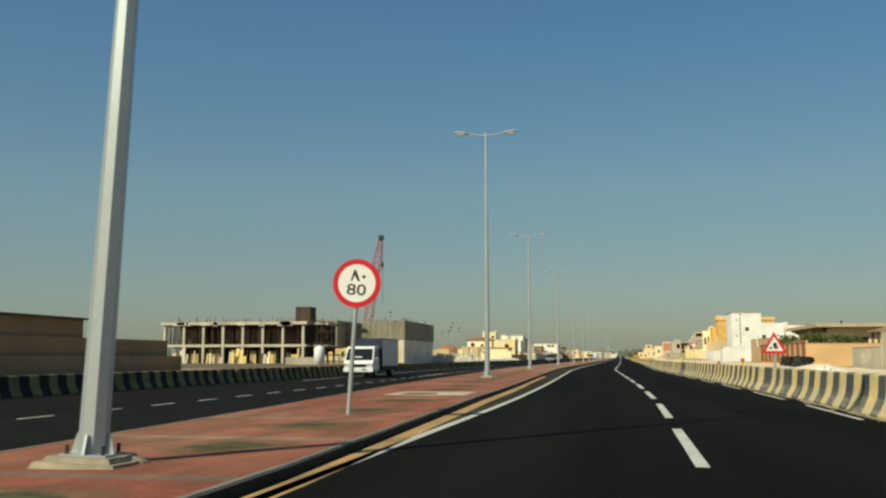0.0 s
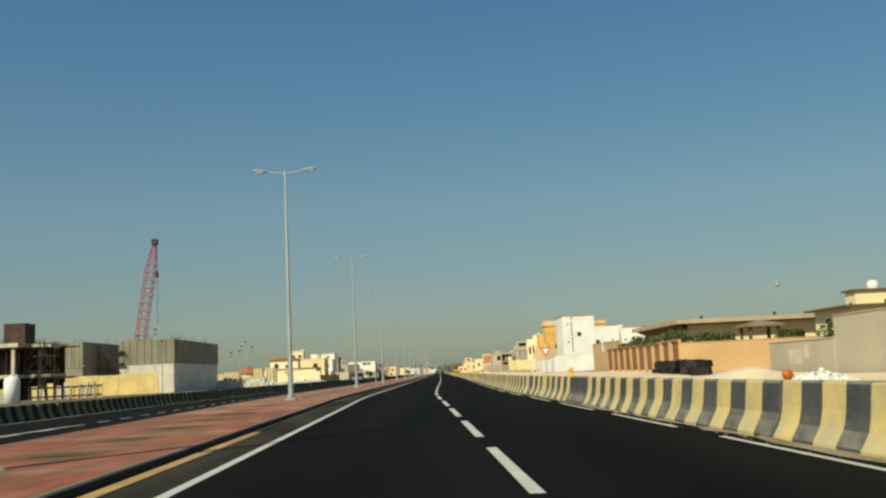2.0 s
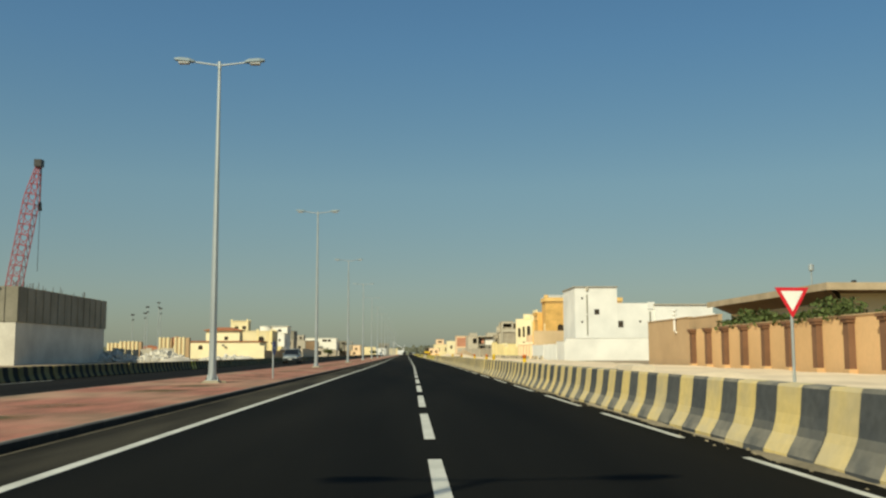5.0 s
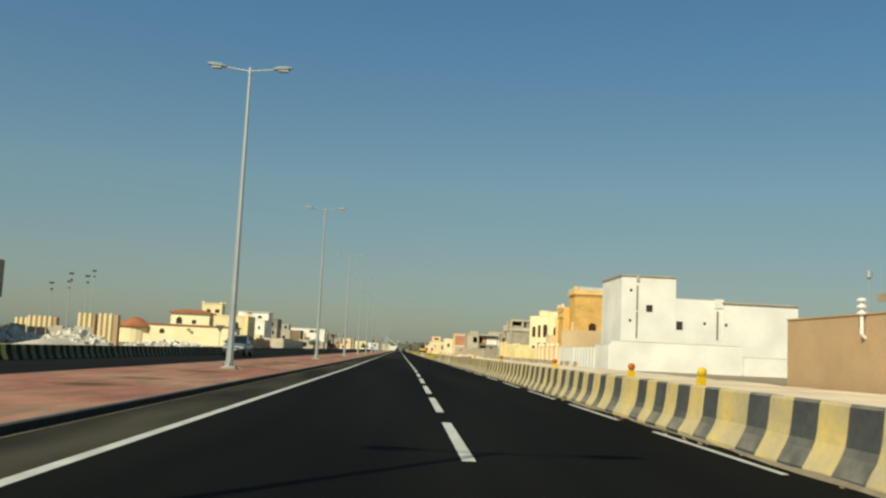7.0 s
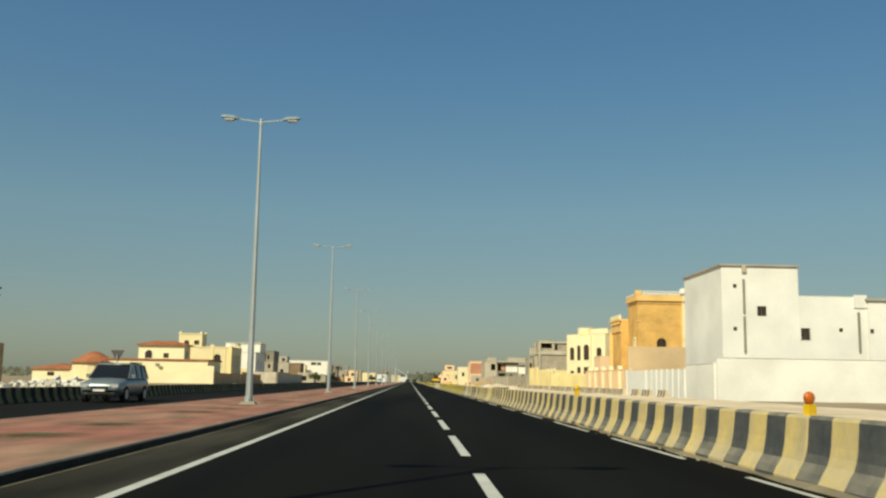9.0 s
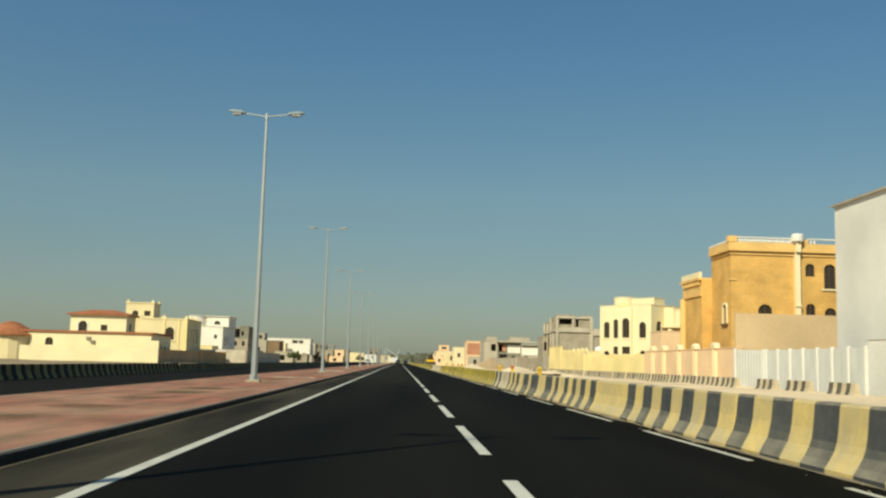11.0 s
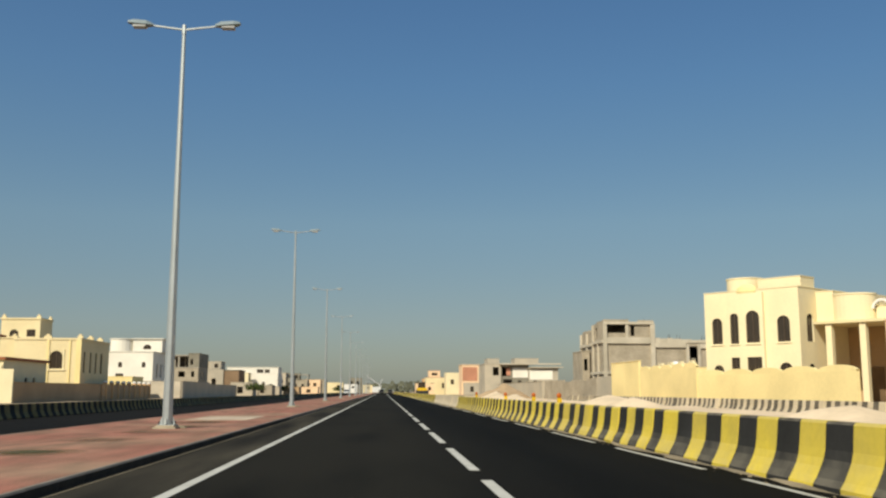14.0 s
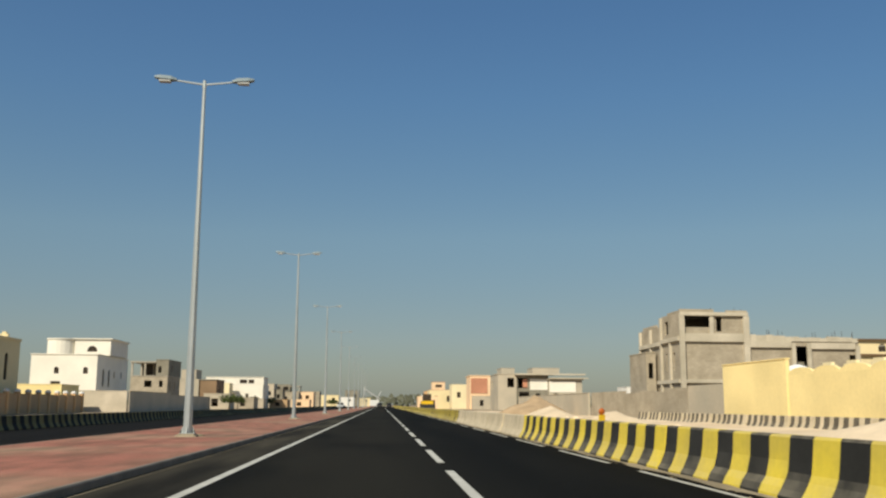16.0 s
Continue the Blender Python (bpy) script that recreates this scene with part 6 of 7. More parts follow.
for k, (px, py, w, h, mm) in enumerate(((26, 620, 12, 7, M_CREAM), (16, 660, 10, 6.5, M_PEACH), (34, 690, 14, 8, M_PLASTER), (18, 740, 12, 6, M_WHITE_WALL), (30, 800, 16, 7, M_CREAM))):
    house("far_house", "far flat-roofed house in warm render", px, py, 0, [dict(b=(0, w, 0, 12, 0, h), m=mm, s=[(1.5, 2.7, h * 0.55, h * 0.8, False), (w - 3, w - 1.6, h * 0.55, h * 0.8, False)])])


# ---- far side: building site ----
t = thing("earth_wall", "long brown earthen boundary wall in two tiers", "boundary wall", -39.3, 0)
prop(t, "wall", [(-0.3, 0.15, -10, 80.5, -0.2, 1.3)], M_BROWN_WALL)
prop(t, "upper_wall", [(-1.2, -0.5, -10, 79.0, -0.2, 2.65)], M_BROWN_WALL)
house("brown_shed", "long low brown shed behind the earthen wall", -56.2, 30.0, 0, [
    dict(b=(0, 16, 0, 36, 0, 4.0), m=M_BROWN_WALL, e=[(20, 21, 2.9, 3.4, False)], cap=(0.3, 0.15), capm=M_TIMBER)])

t = thing("building_frame", "unfinished concrete frame of two storeys full of timber props", "building site", -76.5, 150.0)
prop(t, "slab", [(0, 25.5, 0, 8.6, 2.9, 3.3), (25.51, 28.2, 3, 8.0, 2.9, 3.3)], M_FRAME_CONC)
prop(t, "slab", [(-0.3, 25.7, -0.3, 8.6, 6.6, 7.05), (25.75, 28.4, 2.8, 8.0, 6.6, 7.0)], M_FRAME_CONC)
rnd = random.Random(3)
for k in range(8):
    x = 0.3 + 3.52 * k
    if x > 25.4:
        x = 27.9
    for py in (0.2, 7.6):
        for lo, hi in ((-0.1, 2.9), (3.3, 6.6)):
            prop(t, "column", [(x - 0.19, x + 0.19, py - 0.2, py + 0.2, lo, hi)], M_FRAME_CONC)
mb = Mesh()
for k in range(330):
    x = rnd.uniform(0.3, 28.0)
    y = (0.35 if x < 25.4 else 3.2) + rnd.random() ** 2 * 4.3
    lean = rnd.uniform(-0.12, 0.12)
    mb.tube((x, y, 3.3), (x + lean, y, 6.6), 0.045, 0.045, 4)
    if k % 3 == 0:
        mb.tube((x, y, -0.1), (x + lean, y, 2.9), 0.045, 0.045, 4)
for z in (2.75, 6.45):
    for k in range(26):
        x = rnd.uniform(0, 30)
        mb.box(x, x + rnd.uniform(1, 3), (0.3 if x < 22 else 3.1), (0.4 if x < 22 else 3.2), z - rnd.uniform(0, 0.15), z + 0.1)
tagged(part("timber_propping", mb, M_TIMBER, t, "crowded brown timber propping"), kind="stuff")
for k in range(16):
    x = rnd.uniform(0, 25)
    prop(t, "edge_board", [(x, x + rnd.uniform(0.4, 2.2), -0.36, -0.31, 6.5 + rnd.uniform(-0.2, 0.1), 7.0 + rnd.uniform(0, 0.15))], rnd.choice((M_SLAB, M_CONCRETE, M_SLAB)))
for k in range(36):
    x, w, h = rnd.uniform(-1, 25), rnd.uniform(0.15, 0.8), rnd.uniform(1.2, 2.9)
    ob = prop(t, "leaning_board", [(0, w, -0.04, 0.04, 0, h)], rnd.choice((M_BOARD, M_BOARD, M_SLAB, M_TIMBER, M_PALE_CREAM)))
    ob.matrix_local = pose(x, -1.2 - rnd.uniform(0, 1.5), -0.05, rnd.uniform(-14, -4), rnd.uniform(-5, 5), rnd.uniform(-12, 12))
for sx0, sy0, hh in ((25.9, 1.4, 7.6), (27.6, 1.7, 7.2)):
    mb = Mesh()
    for px in (0, 1.7):
        for py in (0, 1.0):
            mb.tube((sx0 + px, sy0 + py, 0), (sx0 + px, sy0 + py, hh), 0.04, 0.04, 5)
    for z in (1.8, 3.6, 5.4, 7.0):
        mb.tube((sx0 - 0.3, sy0, z), (sx0 + 2.0, sy0, z), 0.035, 0.035, 5)
        mb.tube((sx0 - 0.3, sy0 + 1.0, z), (sx0 + 2.0, sy0 + 1.0, z), 0.035, 0.035, 5)
        mb.tube((sx0, sy0, z - 1.8), (sx0 + 1.7, sy0, z), 0.03, 0.03, 5)
    mb.box(sx0, sx0 + 1.7, sy0, sy0 + 1.0, 5.42, 5.48)
    part("scaffold", mb, M_TIMBER, t, "narrow scaffold tower")
# plain dark brown sheet closing both storeys at the rear
prop(t, "back_wall", [(0, 28.0, 8.05, 8.3, -0.1, 6.6)], M_TIMBER, "dark brown sheet across the rear of the frame")
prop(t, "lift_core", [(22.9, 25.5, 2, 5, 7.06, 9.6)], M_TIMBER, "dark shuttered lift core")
mb = Mesh()
for k in range(60):
    x, y = rnd.uniform(0, 28), rnd.choice((0.1, 0.4, 5.5, 7.5)) if k % 4 else rnd.uniform(3.2, 7.6)
    if x > 25.4 and y < 3:
        y = 3.2
    mb.tube((x, y, 7.0), (x, y, 7.0 + rnd.uniform(0.4, 1.1)), 0.04, 0.04, 4)
tagged(part("reinforcing_bars", mb, M_TIMBER, t, "rusty starter bars"), kind="stuff")
for k in range(7):
    prop(t, "plywood_panel", [(1.0 + 3.5 * k + rnd.uniform(-0.4, 0.6), 1.8 + 3.5 * k + rnd.uniform(0.5, 1.5), 1.2, 1.3, 0.0, rnd.uniform(1.3, 2.6))], M_BOARD, "yellow plywood panel")

t = thing("concrete_hall", "raw concrete hall under construction with shuttered upper walls", "building site", -60.6, 195.2)
prop(t, "wall", [(6.61, 15.8, 0.01, 31.4, -0.1, 4.8)], M_HALL)
prop(t, "upper_wall", [(6.6, 15.95, -0.06, 31.7, 4.82, 8.85)], M_TOWER)
prop(t, "recess", [(3.6, 6.58, 16, 20, -0.1, 8.8)], M_TOWER)
prop(t, "ledge", [(3.553, 3.8, -7.9, 15.9, 4.7, 5.0)], M_TOWER)
prop(t, "wing", [(-14, 3.55, -8, 18, -0.1, 8.7)], M_TOWER)
for k in range(14):
    prop(t, "shutter_rib", [(-13.5 + 1.25 * k, -13.38 + 1.25 * k, -8.1, -8.003, 4.8, 8.7)], M_PLASTER)
prop(t, "band", [(-14, 3.56, -8.06, -8.003, 4.6, 4.78)], M_TOWER)
for k in range(13):
    if k > 5:
        prop(t, "shutter_rib", [(1.2 * k, 1.2 * k + 0.12, -0.16, -0.063, 4.85, 8.9)], M_TOWER)
    if k < 13:
        prop(t, "shutter_rib", [(15.953, 16.05, 2.4 * k + 0.2, 2.4 * k + 0.32, 4.85, 8.9)], M_TOWER)
mb = Mesh()
for k in range(70):
    x, y = (rnd.uniform(-13, 15.8), rnd.choice((0.2, 4.5, 11))) if k % 2 else (rnd.choice((-7, 15.6)), rnd.uniform(0, 26))
    mb.tube((x, y, 8.7), (x, y, 8.85 + rnd.uniform(0.3, 1.0)), 0.035, 0.035, 4)
tagged(part("reinforcing_bars", mb, M_TIMBER, t, "rusty starter bars"), kind="stuff")
for sx0 in (3.7, 5.4):
    mb = Mesh()
    for px in (0, 1.6):
        for py in (-1.8, -0.9):
            mb.tube((sx0 + px, py, 0), (sx0 + px, py, 8.2), 0.03, 0.03, 5)
    for z in (2, 4, 6, 8):
        mb.tube((sx0, -1.8, z), (sx0 + 1.6, -1.8, z), 0.03, 0.03, 5)
        mb.tube((sx0, -0.9, z), (sx0 + 1.6, -0.9, z), 0.03, 0.03, 5)
        mb.tube((sx0, -1.8, z - 2), (sx0 + 1.6, -1.8, z), 0.025, 0.025, 5)
        mb.box(sx0, sx0 + 1.6, -1.75, -0.95, z + 0.02, z + 0.07)
    part("scaffold", mb, M_TIMBER, t, "narrow scaffold tower")

t = thing("site_hoarding", "yellow painted site hoarding with leaning boards", "hoarding", -52.5, 166.0)
for k in range(5):
    prop(t, "panel", [(2.75 * k, 2.75 * k + 2.7, rnd.uniform(-0.05, 0.0), 0.1, -0.1, 2.9 + rnd.uniform(-0.06, 0.06))], M_BOARD)
for k in range(9):
    mb = Mesh()
    mb.tube((4.3 + 0.97 * k, -19.2, 0), (4.3 + 0.97 * k + rnd.uniform(-0.2, 0.2), -19.2, rnd.uniform(1.5, 2.1)), 0.06, 0.06, 5)
    part("post", mb, M_TIMBER, t)
for k in range(9):
    x = 4.4 + 0.95 * k
    prop(t, "pale_board", [(x, x + rnd.uniform(0.6, 0.85), -18.9, -18.8, -0.1, rnd.uniform(1.6, 2.1))], rnd.choice((M_BOARD, M_PALE_CREAM, M_SLAB)), "pale upright board")
prop(t, "rail", [(4.2, 12.8, -19.06, -18.98, 1.55, 1.63), (4.2, 12.8, -19.06, -18.98, 0.5, 0.58)], M_TIMBER)

q = thing("water_tank", "white plastic water tank beside the building site", "water tank", -40.9, 126.0)
mb = Mesh()
mb.lathe([(0.01, 0), (0.72, 0.02), (0.72, 2.3), (0.6, 2.55), (0.25, 2.68), (0.01, 2.7)], 18)
part("tank", mb, M_TANK, q, smooth=True)
mb = Mesh()
mb.lathe([(0.25, 2.68), (0.25, 2.8), (0.01, 2.82)], 12)
part("lid", mb, M_TANK, q)
t = thing("concrete_trough", "low raw concrete trough on the site", "trough", -46.0, 126.5)
prop(t, "trough", [(0, 4.6, 0, 2, -0.1, 1.15)], M_CONCRETE)

# crawler crane
t = thing("crane", "red lattice boom crane behind the concrete hall", "crane", -70.0, 247.0)
base, tip = Vector((2.0, 0, 2.0)), Vector((6.7, 0.4, 33.4))
mb = Mesh()
mb.box(-4.5, 1.5, -1.6, 1.6, 1.0, 3.2)
part("cab", mb, M_CRANE, t)
for s in (-1.9, 1.3):
    mb = Mesh()
    mb.box(-4, 3.5, s, s + 0.7, 0, 1.0)
    part("track", mb, M_DARK_METAL, t)
boom = Mesh()
d = (tip - base)
acr, dep = Vector((0, 1, 0)), Vector((d.z, 0, -d.x)).normalized()
cor = []
for i in range(19):
    f = i / 18
    w = 0.98 * min(1, 0.35 + f * 6, 0.25 + (1 - f) * 4)
    c = base + d * f
    cor.append([c + acr * (w * a) + dep * (w * b) for a, b in ((-1, -1), (1, -1), (1, 1), (-1, 1))])
for i in range(18):
    for j in range(4):
        boom.tube(cor[i][j], cor[i + 1][j], 0.09, 0.09, 4)
        boom.tube(cor[i][j], cor[i + 1][(j + 1) % 4], 0.06, 0.06, 4)
        boom.tube(cor[i][j], cor[i][(j + 1) % 4], 0.07, 0.07, 4)
part("lattice_boom", boom, M_CRANE, t)
mb = Mesh()
mb.box(6.2, 7.4, -0.5, 0.9, 32.8, 34.0)
part("boom_head", mb, M_DARK_METAL, t)
mb = Mesh()
mb.tube((7.2, 0.4, 33.2), (7.2, 0.4, 15.0), 0.05, 0.05, 5)
part("hoist_rope", mb, M_DARK_METAL, t)
mb = Mesh()
mb.tube((7.2, 0.4, 25.3), (7.2, 0.4, 26.8), 0.35, 0.2, 8)
part("hook_block", mb, M_DARK_METAL, t)

# stored formwork, rubble and floodlights
for px, py, w, h in ((-46, 238, 3.5, 3.2), (-39.4, 236, 2.1, 3.75), (-37.0, 236, 2.4, 3.8), (-49.5, 243, 3.0, 3.0)):
    q = thing("silo_block", "ribbed cream panel building with dark gaps", "storage block", px, py, group="ribbed blocks")
    prop(q, "core", [(0.05, w - 0.05, 0.12, 1.1, -0.1, h - 0.1)], M_TAN_WALL)
    for k in range(int(w / 0.62)):
        mb = Mesh()
        mb.tube((0.3 + 0.62 * k, 0.12, 0), (0.3 + 0.62 * k, 0.12, h), 0.22, 0.22, 8)
        part("rib", mb, M_CREAM, q)
t = thing("metal_sheets", "row of dull grey metal sheets standing on edge", "metal sheets", -47, 228)
for k in range(12):
    mb = Mesh()
    mb.box(1.0 * k, 1.0 * k + 0.9, -0.03, 0.03, 0, 1.9 + rnd.uniform(-0.3, 0.2))
    ob = part("sheet", mb, M_PLASTER, t)
    ob.rotation_euler = (radians(rnd.uniform(-10, 6)), 0, radians(rnd.uniform(-3, 3)))
for px, py in ((-46.0, 245), (-44.8, 248), (-43.6, 245), (-41.2, 244), (-46.2, 262), (-56, 212), (-47.5, 194)):
    q = thing("floodlight", "thin floodlight pole with a small dark head", "floodlight", px, py, group="floodlights")
    hgt = {-46.0: 7.5, -44.8: 7.9, -43.6: 8.8, -41.2: 8.5}.get(px, 10.4)
    mb = Mesh()
    mb.tube((0, 0, 0), (0, 0, hgt), 0.07, 0.05, 6)
    part("pole", mb, M_GALV, q)
    prop(q, "head", [(-0.28, 0.28, -0.12, 0.12, hgt, hgt + 0.22)], M_DARK_METAL)
    prop(q, "head", [(-0.1, 0.2, -0.1, 0.1, hgt - 0.8, hgt - 0.62)], M_DARK_METAL)


def mound(name, label, x, y, rx, ry, h, material, seed, parent_kind="stuff"):
    mb = Mesh()
    n, rings = 22, 7
    mb.v = [(0, 0, h)]
    for r in range(1, rings + 1):
        f = r / rings
        for i in range(n):
            a = 2 * math.pi * i / n
            k = 1 + 0.22 * noise.noise((math.cos(a) * 1.5 + seed, math.sin(a) * 1.5, f))
            z = h * (1 - f) ** 1.1 * (1 + 0.35 * noise.noise((math.cos(a) * 2 * f + seed, math.sin(a) * 2 * f, 5)))
            mb.v.append((rx * f * k * math.cos(a), ry * f * k * math.sin(a), max(z, 0) - (0.12 if r == rings else 0)))
    for i in range(n):
        mb.f.append((0, 1 + i, 1 + (i + 1) % n))
    for r in range(rings - 1):
        for i in range(n):
            a, b = 1 + r * n + i, 1 + r * n + (i + 1) % n
            mb.f.append((a, a + n, b + n, b))
    mb.m = [0] * len(mb.f)
    return single(name, mb, material, label, "mound", pose(x, y, -0.05), kind=parent_kind, smooth=True)


for k, (px, py, rx, ry, h) in enumerate(((9.5, 84, 2.5, 6, 0.55), (8.5, 60, 2.2, 4, 0.6), (13, 100, 4, 8, 0.4), (10, 118, 3, 8, 0.6), (9, 150, 2.5, 12, 0.55), (11, 180, 3, 12, 0.5),
                                         (9, 250, 2.6, 10, 0.75), (11, 268, 3, 8, 0.85), (9.5, 285, 2.5, 8, 0.95), (12, 300, 4, 9, 1.0), (9, 318, 2.5, 8, 1.0), (10, 340, 3, 10, 1.2))):
    mound("sand_mound", "low mound of pale loose sand behind the barriers", px, py, rx, ry, h, M_PALE_SAND, k)
mound("sand_mound", "broad mound of bright sand in front of the grey wall", 17.2, 89, 3.4, 6.5, 0.66, M_PALE_SAND, 51)
mound("sand_mound", "low mound of bright sand before the black blocks", 12.4, 90, 2.6, 6, 0.45, M_PALE_SAND, 52)
mound("earth_heap", "heap of brown sand beside the road", 17.5, 394, 4.6, 8, 2.5, M_BROWN_SAND, 31)


def rubble(label, x, y, rx, ry, h, count, seed, material, size=1.0):
    """Broken concrete lumps piled up, too many to count."""
    r = random.Random(seed)
    mb = Mesh()
    for k in range(count):
        a, f = r.uniform(0, 6.283), math.sqrt(r.random())
        s = r.uniform(0.12, 0.5) * size
        m = pose(rx * f * math.cos(a), ry * f * math.sin(a), h * (1 - f) * r.uniform(0.5, 1.0), r.uniform(0, 90), r.uniform(0, 90), r.uniform(0, 90))
        k0 = len(mb.v)
        mb.box(-s, s, -s * r.uniform(0.4, 1), s * r.uniform(0.4, 1), -s * 0.4, s * 0.4)
        mb.v[k0:] = [tuple(m @ Vector(p)) for p in mb.v[k0:]]
    return single("rubble_heap", mb, material, label, "rubble", pose(x, y, 0.0), kind="stuff")


rubble("heap of pale broken concrete rubble", -36.2, 226, 4.0, 3.5, 1.9, 420, 4, M_HALL)
rubble("heap of pale broken concrete rubble", -43.5, 227, 4.5, 3.0, 1.7, 360, 5, M_HALL)
rubble("low heap of white broken plaster and stone", 14.6, 72.2, 1.3, 1.4, 0.5, 240, 12, M_WHITE_WALL, 0.34)
rubble("low pale rubble behind the far barriers", -27.5, 232, 4.0, 10.0, 0.8, 300, 6, M_HALL)
rubble("low scattered stones on the sand behind the barriers", 9.0, 265, 2.6, 24.0, 0.25, 260, 7, M_PALE_SAND, 0.4)
rubble("low scattered stones on the sand behind the barriers", 9.0, 325, 2.6, 24.0, 0.4, 260, 9, M_PALE_SAND, 0.6)
mound("rubble_heap", "pale heaps of spoil behind the far barriers", -25, 190, 2.4, 14, 0.9, M_SLAB, 42)
mound("rubble_heap", "pale heaps of spoil behind the far barriers", -27, 300, 2.6, 16, 0.4, M_SLAB, 43)

t = thing("plank_stack", "low stack of dark weathered planks lying on the sand", "planks", 8.2, 254.0, 0.0, 6)
for k in range(9):
    mb = Mesh()
    mb.box(-0.14, 0.14, -1.6, 1.6, 0, 0.12)
    ob = part("plank", mb, M_TIMBER, t)
    ob.matrix_local = pose(0.32 * (k % 5) - 0.7, rnd.uniform(-0.4, 0.4), 0.35 + 0.13 * (k // 5), rnd.uniform(-2, 2), 0, rnd.uniform(-6, 6))
prop(t, "bearer", [(-1.0, 0.9, -1.1, -0.9, -0.05, 0.34), (-1.0, 0.9, 0.9, 1.1, -0.05, 0.34)], M_TIMBER)

# black plastic blocks heaped by the peach wall
t = thing("black_block_heap", "heap of black plastic road blocks on the sand", "block heap", 18.6, 103.0)
for k in range(36):
    mb = Mesh()
    lay = 0 if k < 21 else 1
    a = (k if lay == 0 else (k - 21) * 1.15 + 1.9)
    mb.box(-0.5, 0.5, -0.38, 0.38, 0.0, 0.50)
    mb.box(-0.36, 0.36, -0.26, 0.26, 0.50, 0.57)
    ob = part("plastic_block", mb, M_RUBBER, t)
    ob.matrix_local = pose(rnd.uniform(-0.6, 0.8) + a * 0.06, 0.95 * a, 0.55 * lay + rnd.uniform(-0.05, 0.05), rnd.uniform(-14, 14), rnd.uniform(-14, 14), rnd.uniform(0, 90))
mb = Mesh()
mb.box(-0.5, 0.5, -1.3, 1.3, 0, 0.62)
mb.box(-0.42, 0.42, -1.2, 1.2, 0.62, 0.68)
single("concrete_block", mb, M_SLAB, "long pale concrete block lying on the sand", "block", pose(9.0, 127.3, -0.03, 0, 0, 3))

# ---- far side: villas ----
t = house("tiled_villa", "cream villa with terracotta tiled eaves and arched windows", -61.0, 343.0, 0, [
    dict(b=(0, 20.9, 0, 12.5, 0, 4.3), m=M_PALE_CREAM, s=[(0.9, 2.1, 2.3, 3.5, True), (4.6, 5.8, 2.3, 3.5, True)], e=[(2.5, 3.3, 1.4, 2.6, True), (6, 6.8, 1.4, 2.6, True), (8.4, 9.2, 1.4, 2.6, True)], cap=(0.25, 0.3), capm=M_TILE),
    dict(b=(3.96, 13.3, 12.52, 18, 0, 7.6), m=M_PALE_CREAM, s=[(1.4, 2.8, 4.9, 6.6, True), (5.1, 6.2, 5.0, 6.0, False)], e=[(2, 2.9, 5.0, 6.4, True)], cap=(0, 0), drop=0)])
hip_roof(t, 3.96, 13.3, 12.52, 18, 7.6, 0.8, 0.55, M_TILE, M_TILE)
prop(t, "window_surround", [(5.15, 5.32, 12.42, 12.517, 4.8, 6.3), (6.8, 6.97, 12.42, 12.517, 4.8, 6.3), (5.15, 6.97, 12.40, 12.517, 4.65, 4.8)], M_WHITE_WALL)
for px, z in ((11.2, 3.3), (11.9, 2.75)):
    prop(t, "air_conditioner", [(px - 0.32, px + 0.32, -0.28, -0.003, z, z + 0.42)], M_TOWER, "grey air conditioner on the wall")
t = house("yellow_villa", "deep yellow villa with a stair tower and rounded battlements", -55.0, 369.0, 0, [
    dict(b=(6, 14.4, 0, 13, 0, 7.7), m=M_CREAM, s=[(4.6, 6.2, 4.0, 6.3, True)], e=[(1.5, 2.2, 3.5, 6.3, True), (4.2, 4.9, 3.5, 6.3, True), (6.6, 7.3, 3.5, 6.3, True), (9, 9.9, 3.5, 6.3, True)], cap=(0.1, 0.25)),
    dict(b=(0, 5.98, 1, 13, 0, 7.9), m=M_CREAM, s=[(2.2, 3.4, 4.6, 6.2, True)], cap=(0.1, 0.2)),
    dict(b=(0.6, 5.9, 9.2, 14, 7.95, 11.0), m=M_CREAM, s=[(3.5, 4.7, 8.6, 9.6, False), (1.2, 2.4, 8.6, 9.6, True)], cap=(0.12, 0.22))])
for px, py, z, w in ((6.0, 0.0, 7.95, 0.5), (10.2, 0.0, 7.95, 0.7), (14.3, 0.0, 7.95, 0.5), (14.3, 4.3, 7.95, 0.6), (14.3, 8.6, 7.95, 0.6), (0.9, 9.25, 11.2, 0.4), (5.6, 9.25, 11.2, 0.4), (5.75, 13.4, 11.2, 0.35)):
    prop(t, "battlement", [(px - w * 0.7, px + w * 0.7, py, py + 0.3, z, z + 0.28), (px - w * 0.35, px + w * 0.35, py, py + 0.3, z + 0.281, z + 0.5)], M_CREAM)
prop(t, "pilaster", [(13.9, 14.55, -0.15, -0.003, 0, 7.7), (10.2, 10.5, -0.12, -0.003, 2, 7.7), (13.0, 13.2, -0.12, -0.003, 2, 7.7)], M_YELLOW_WALL)
prop(t, "window_surround", [(10.35, 10.55, -0.1, -0.003, 3.9, 6.5), (12.25, 12.45, -0.1, -0.003, 3.9, 6.5), (10.2, 12.6, -0.14, -0.003, 3.75, 3.9)], M_PALE_CREAM)
t, _ = run_of_wall("boundary_wall", "pale cream yard wall with a taller stepped corner", -66.0, 342.2, -38.72, 342.2, 2.15, M_PALE_CREAM, 0.3, 0)
props(t, "corner_step", [(26.1, 27.3, -0.15, 0.15, 2.15, 3.35), (25.2, 26.098, -0.15, 0.15, 2.15, 3.75)], M_PALE_CREAM)
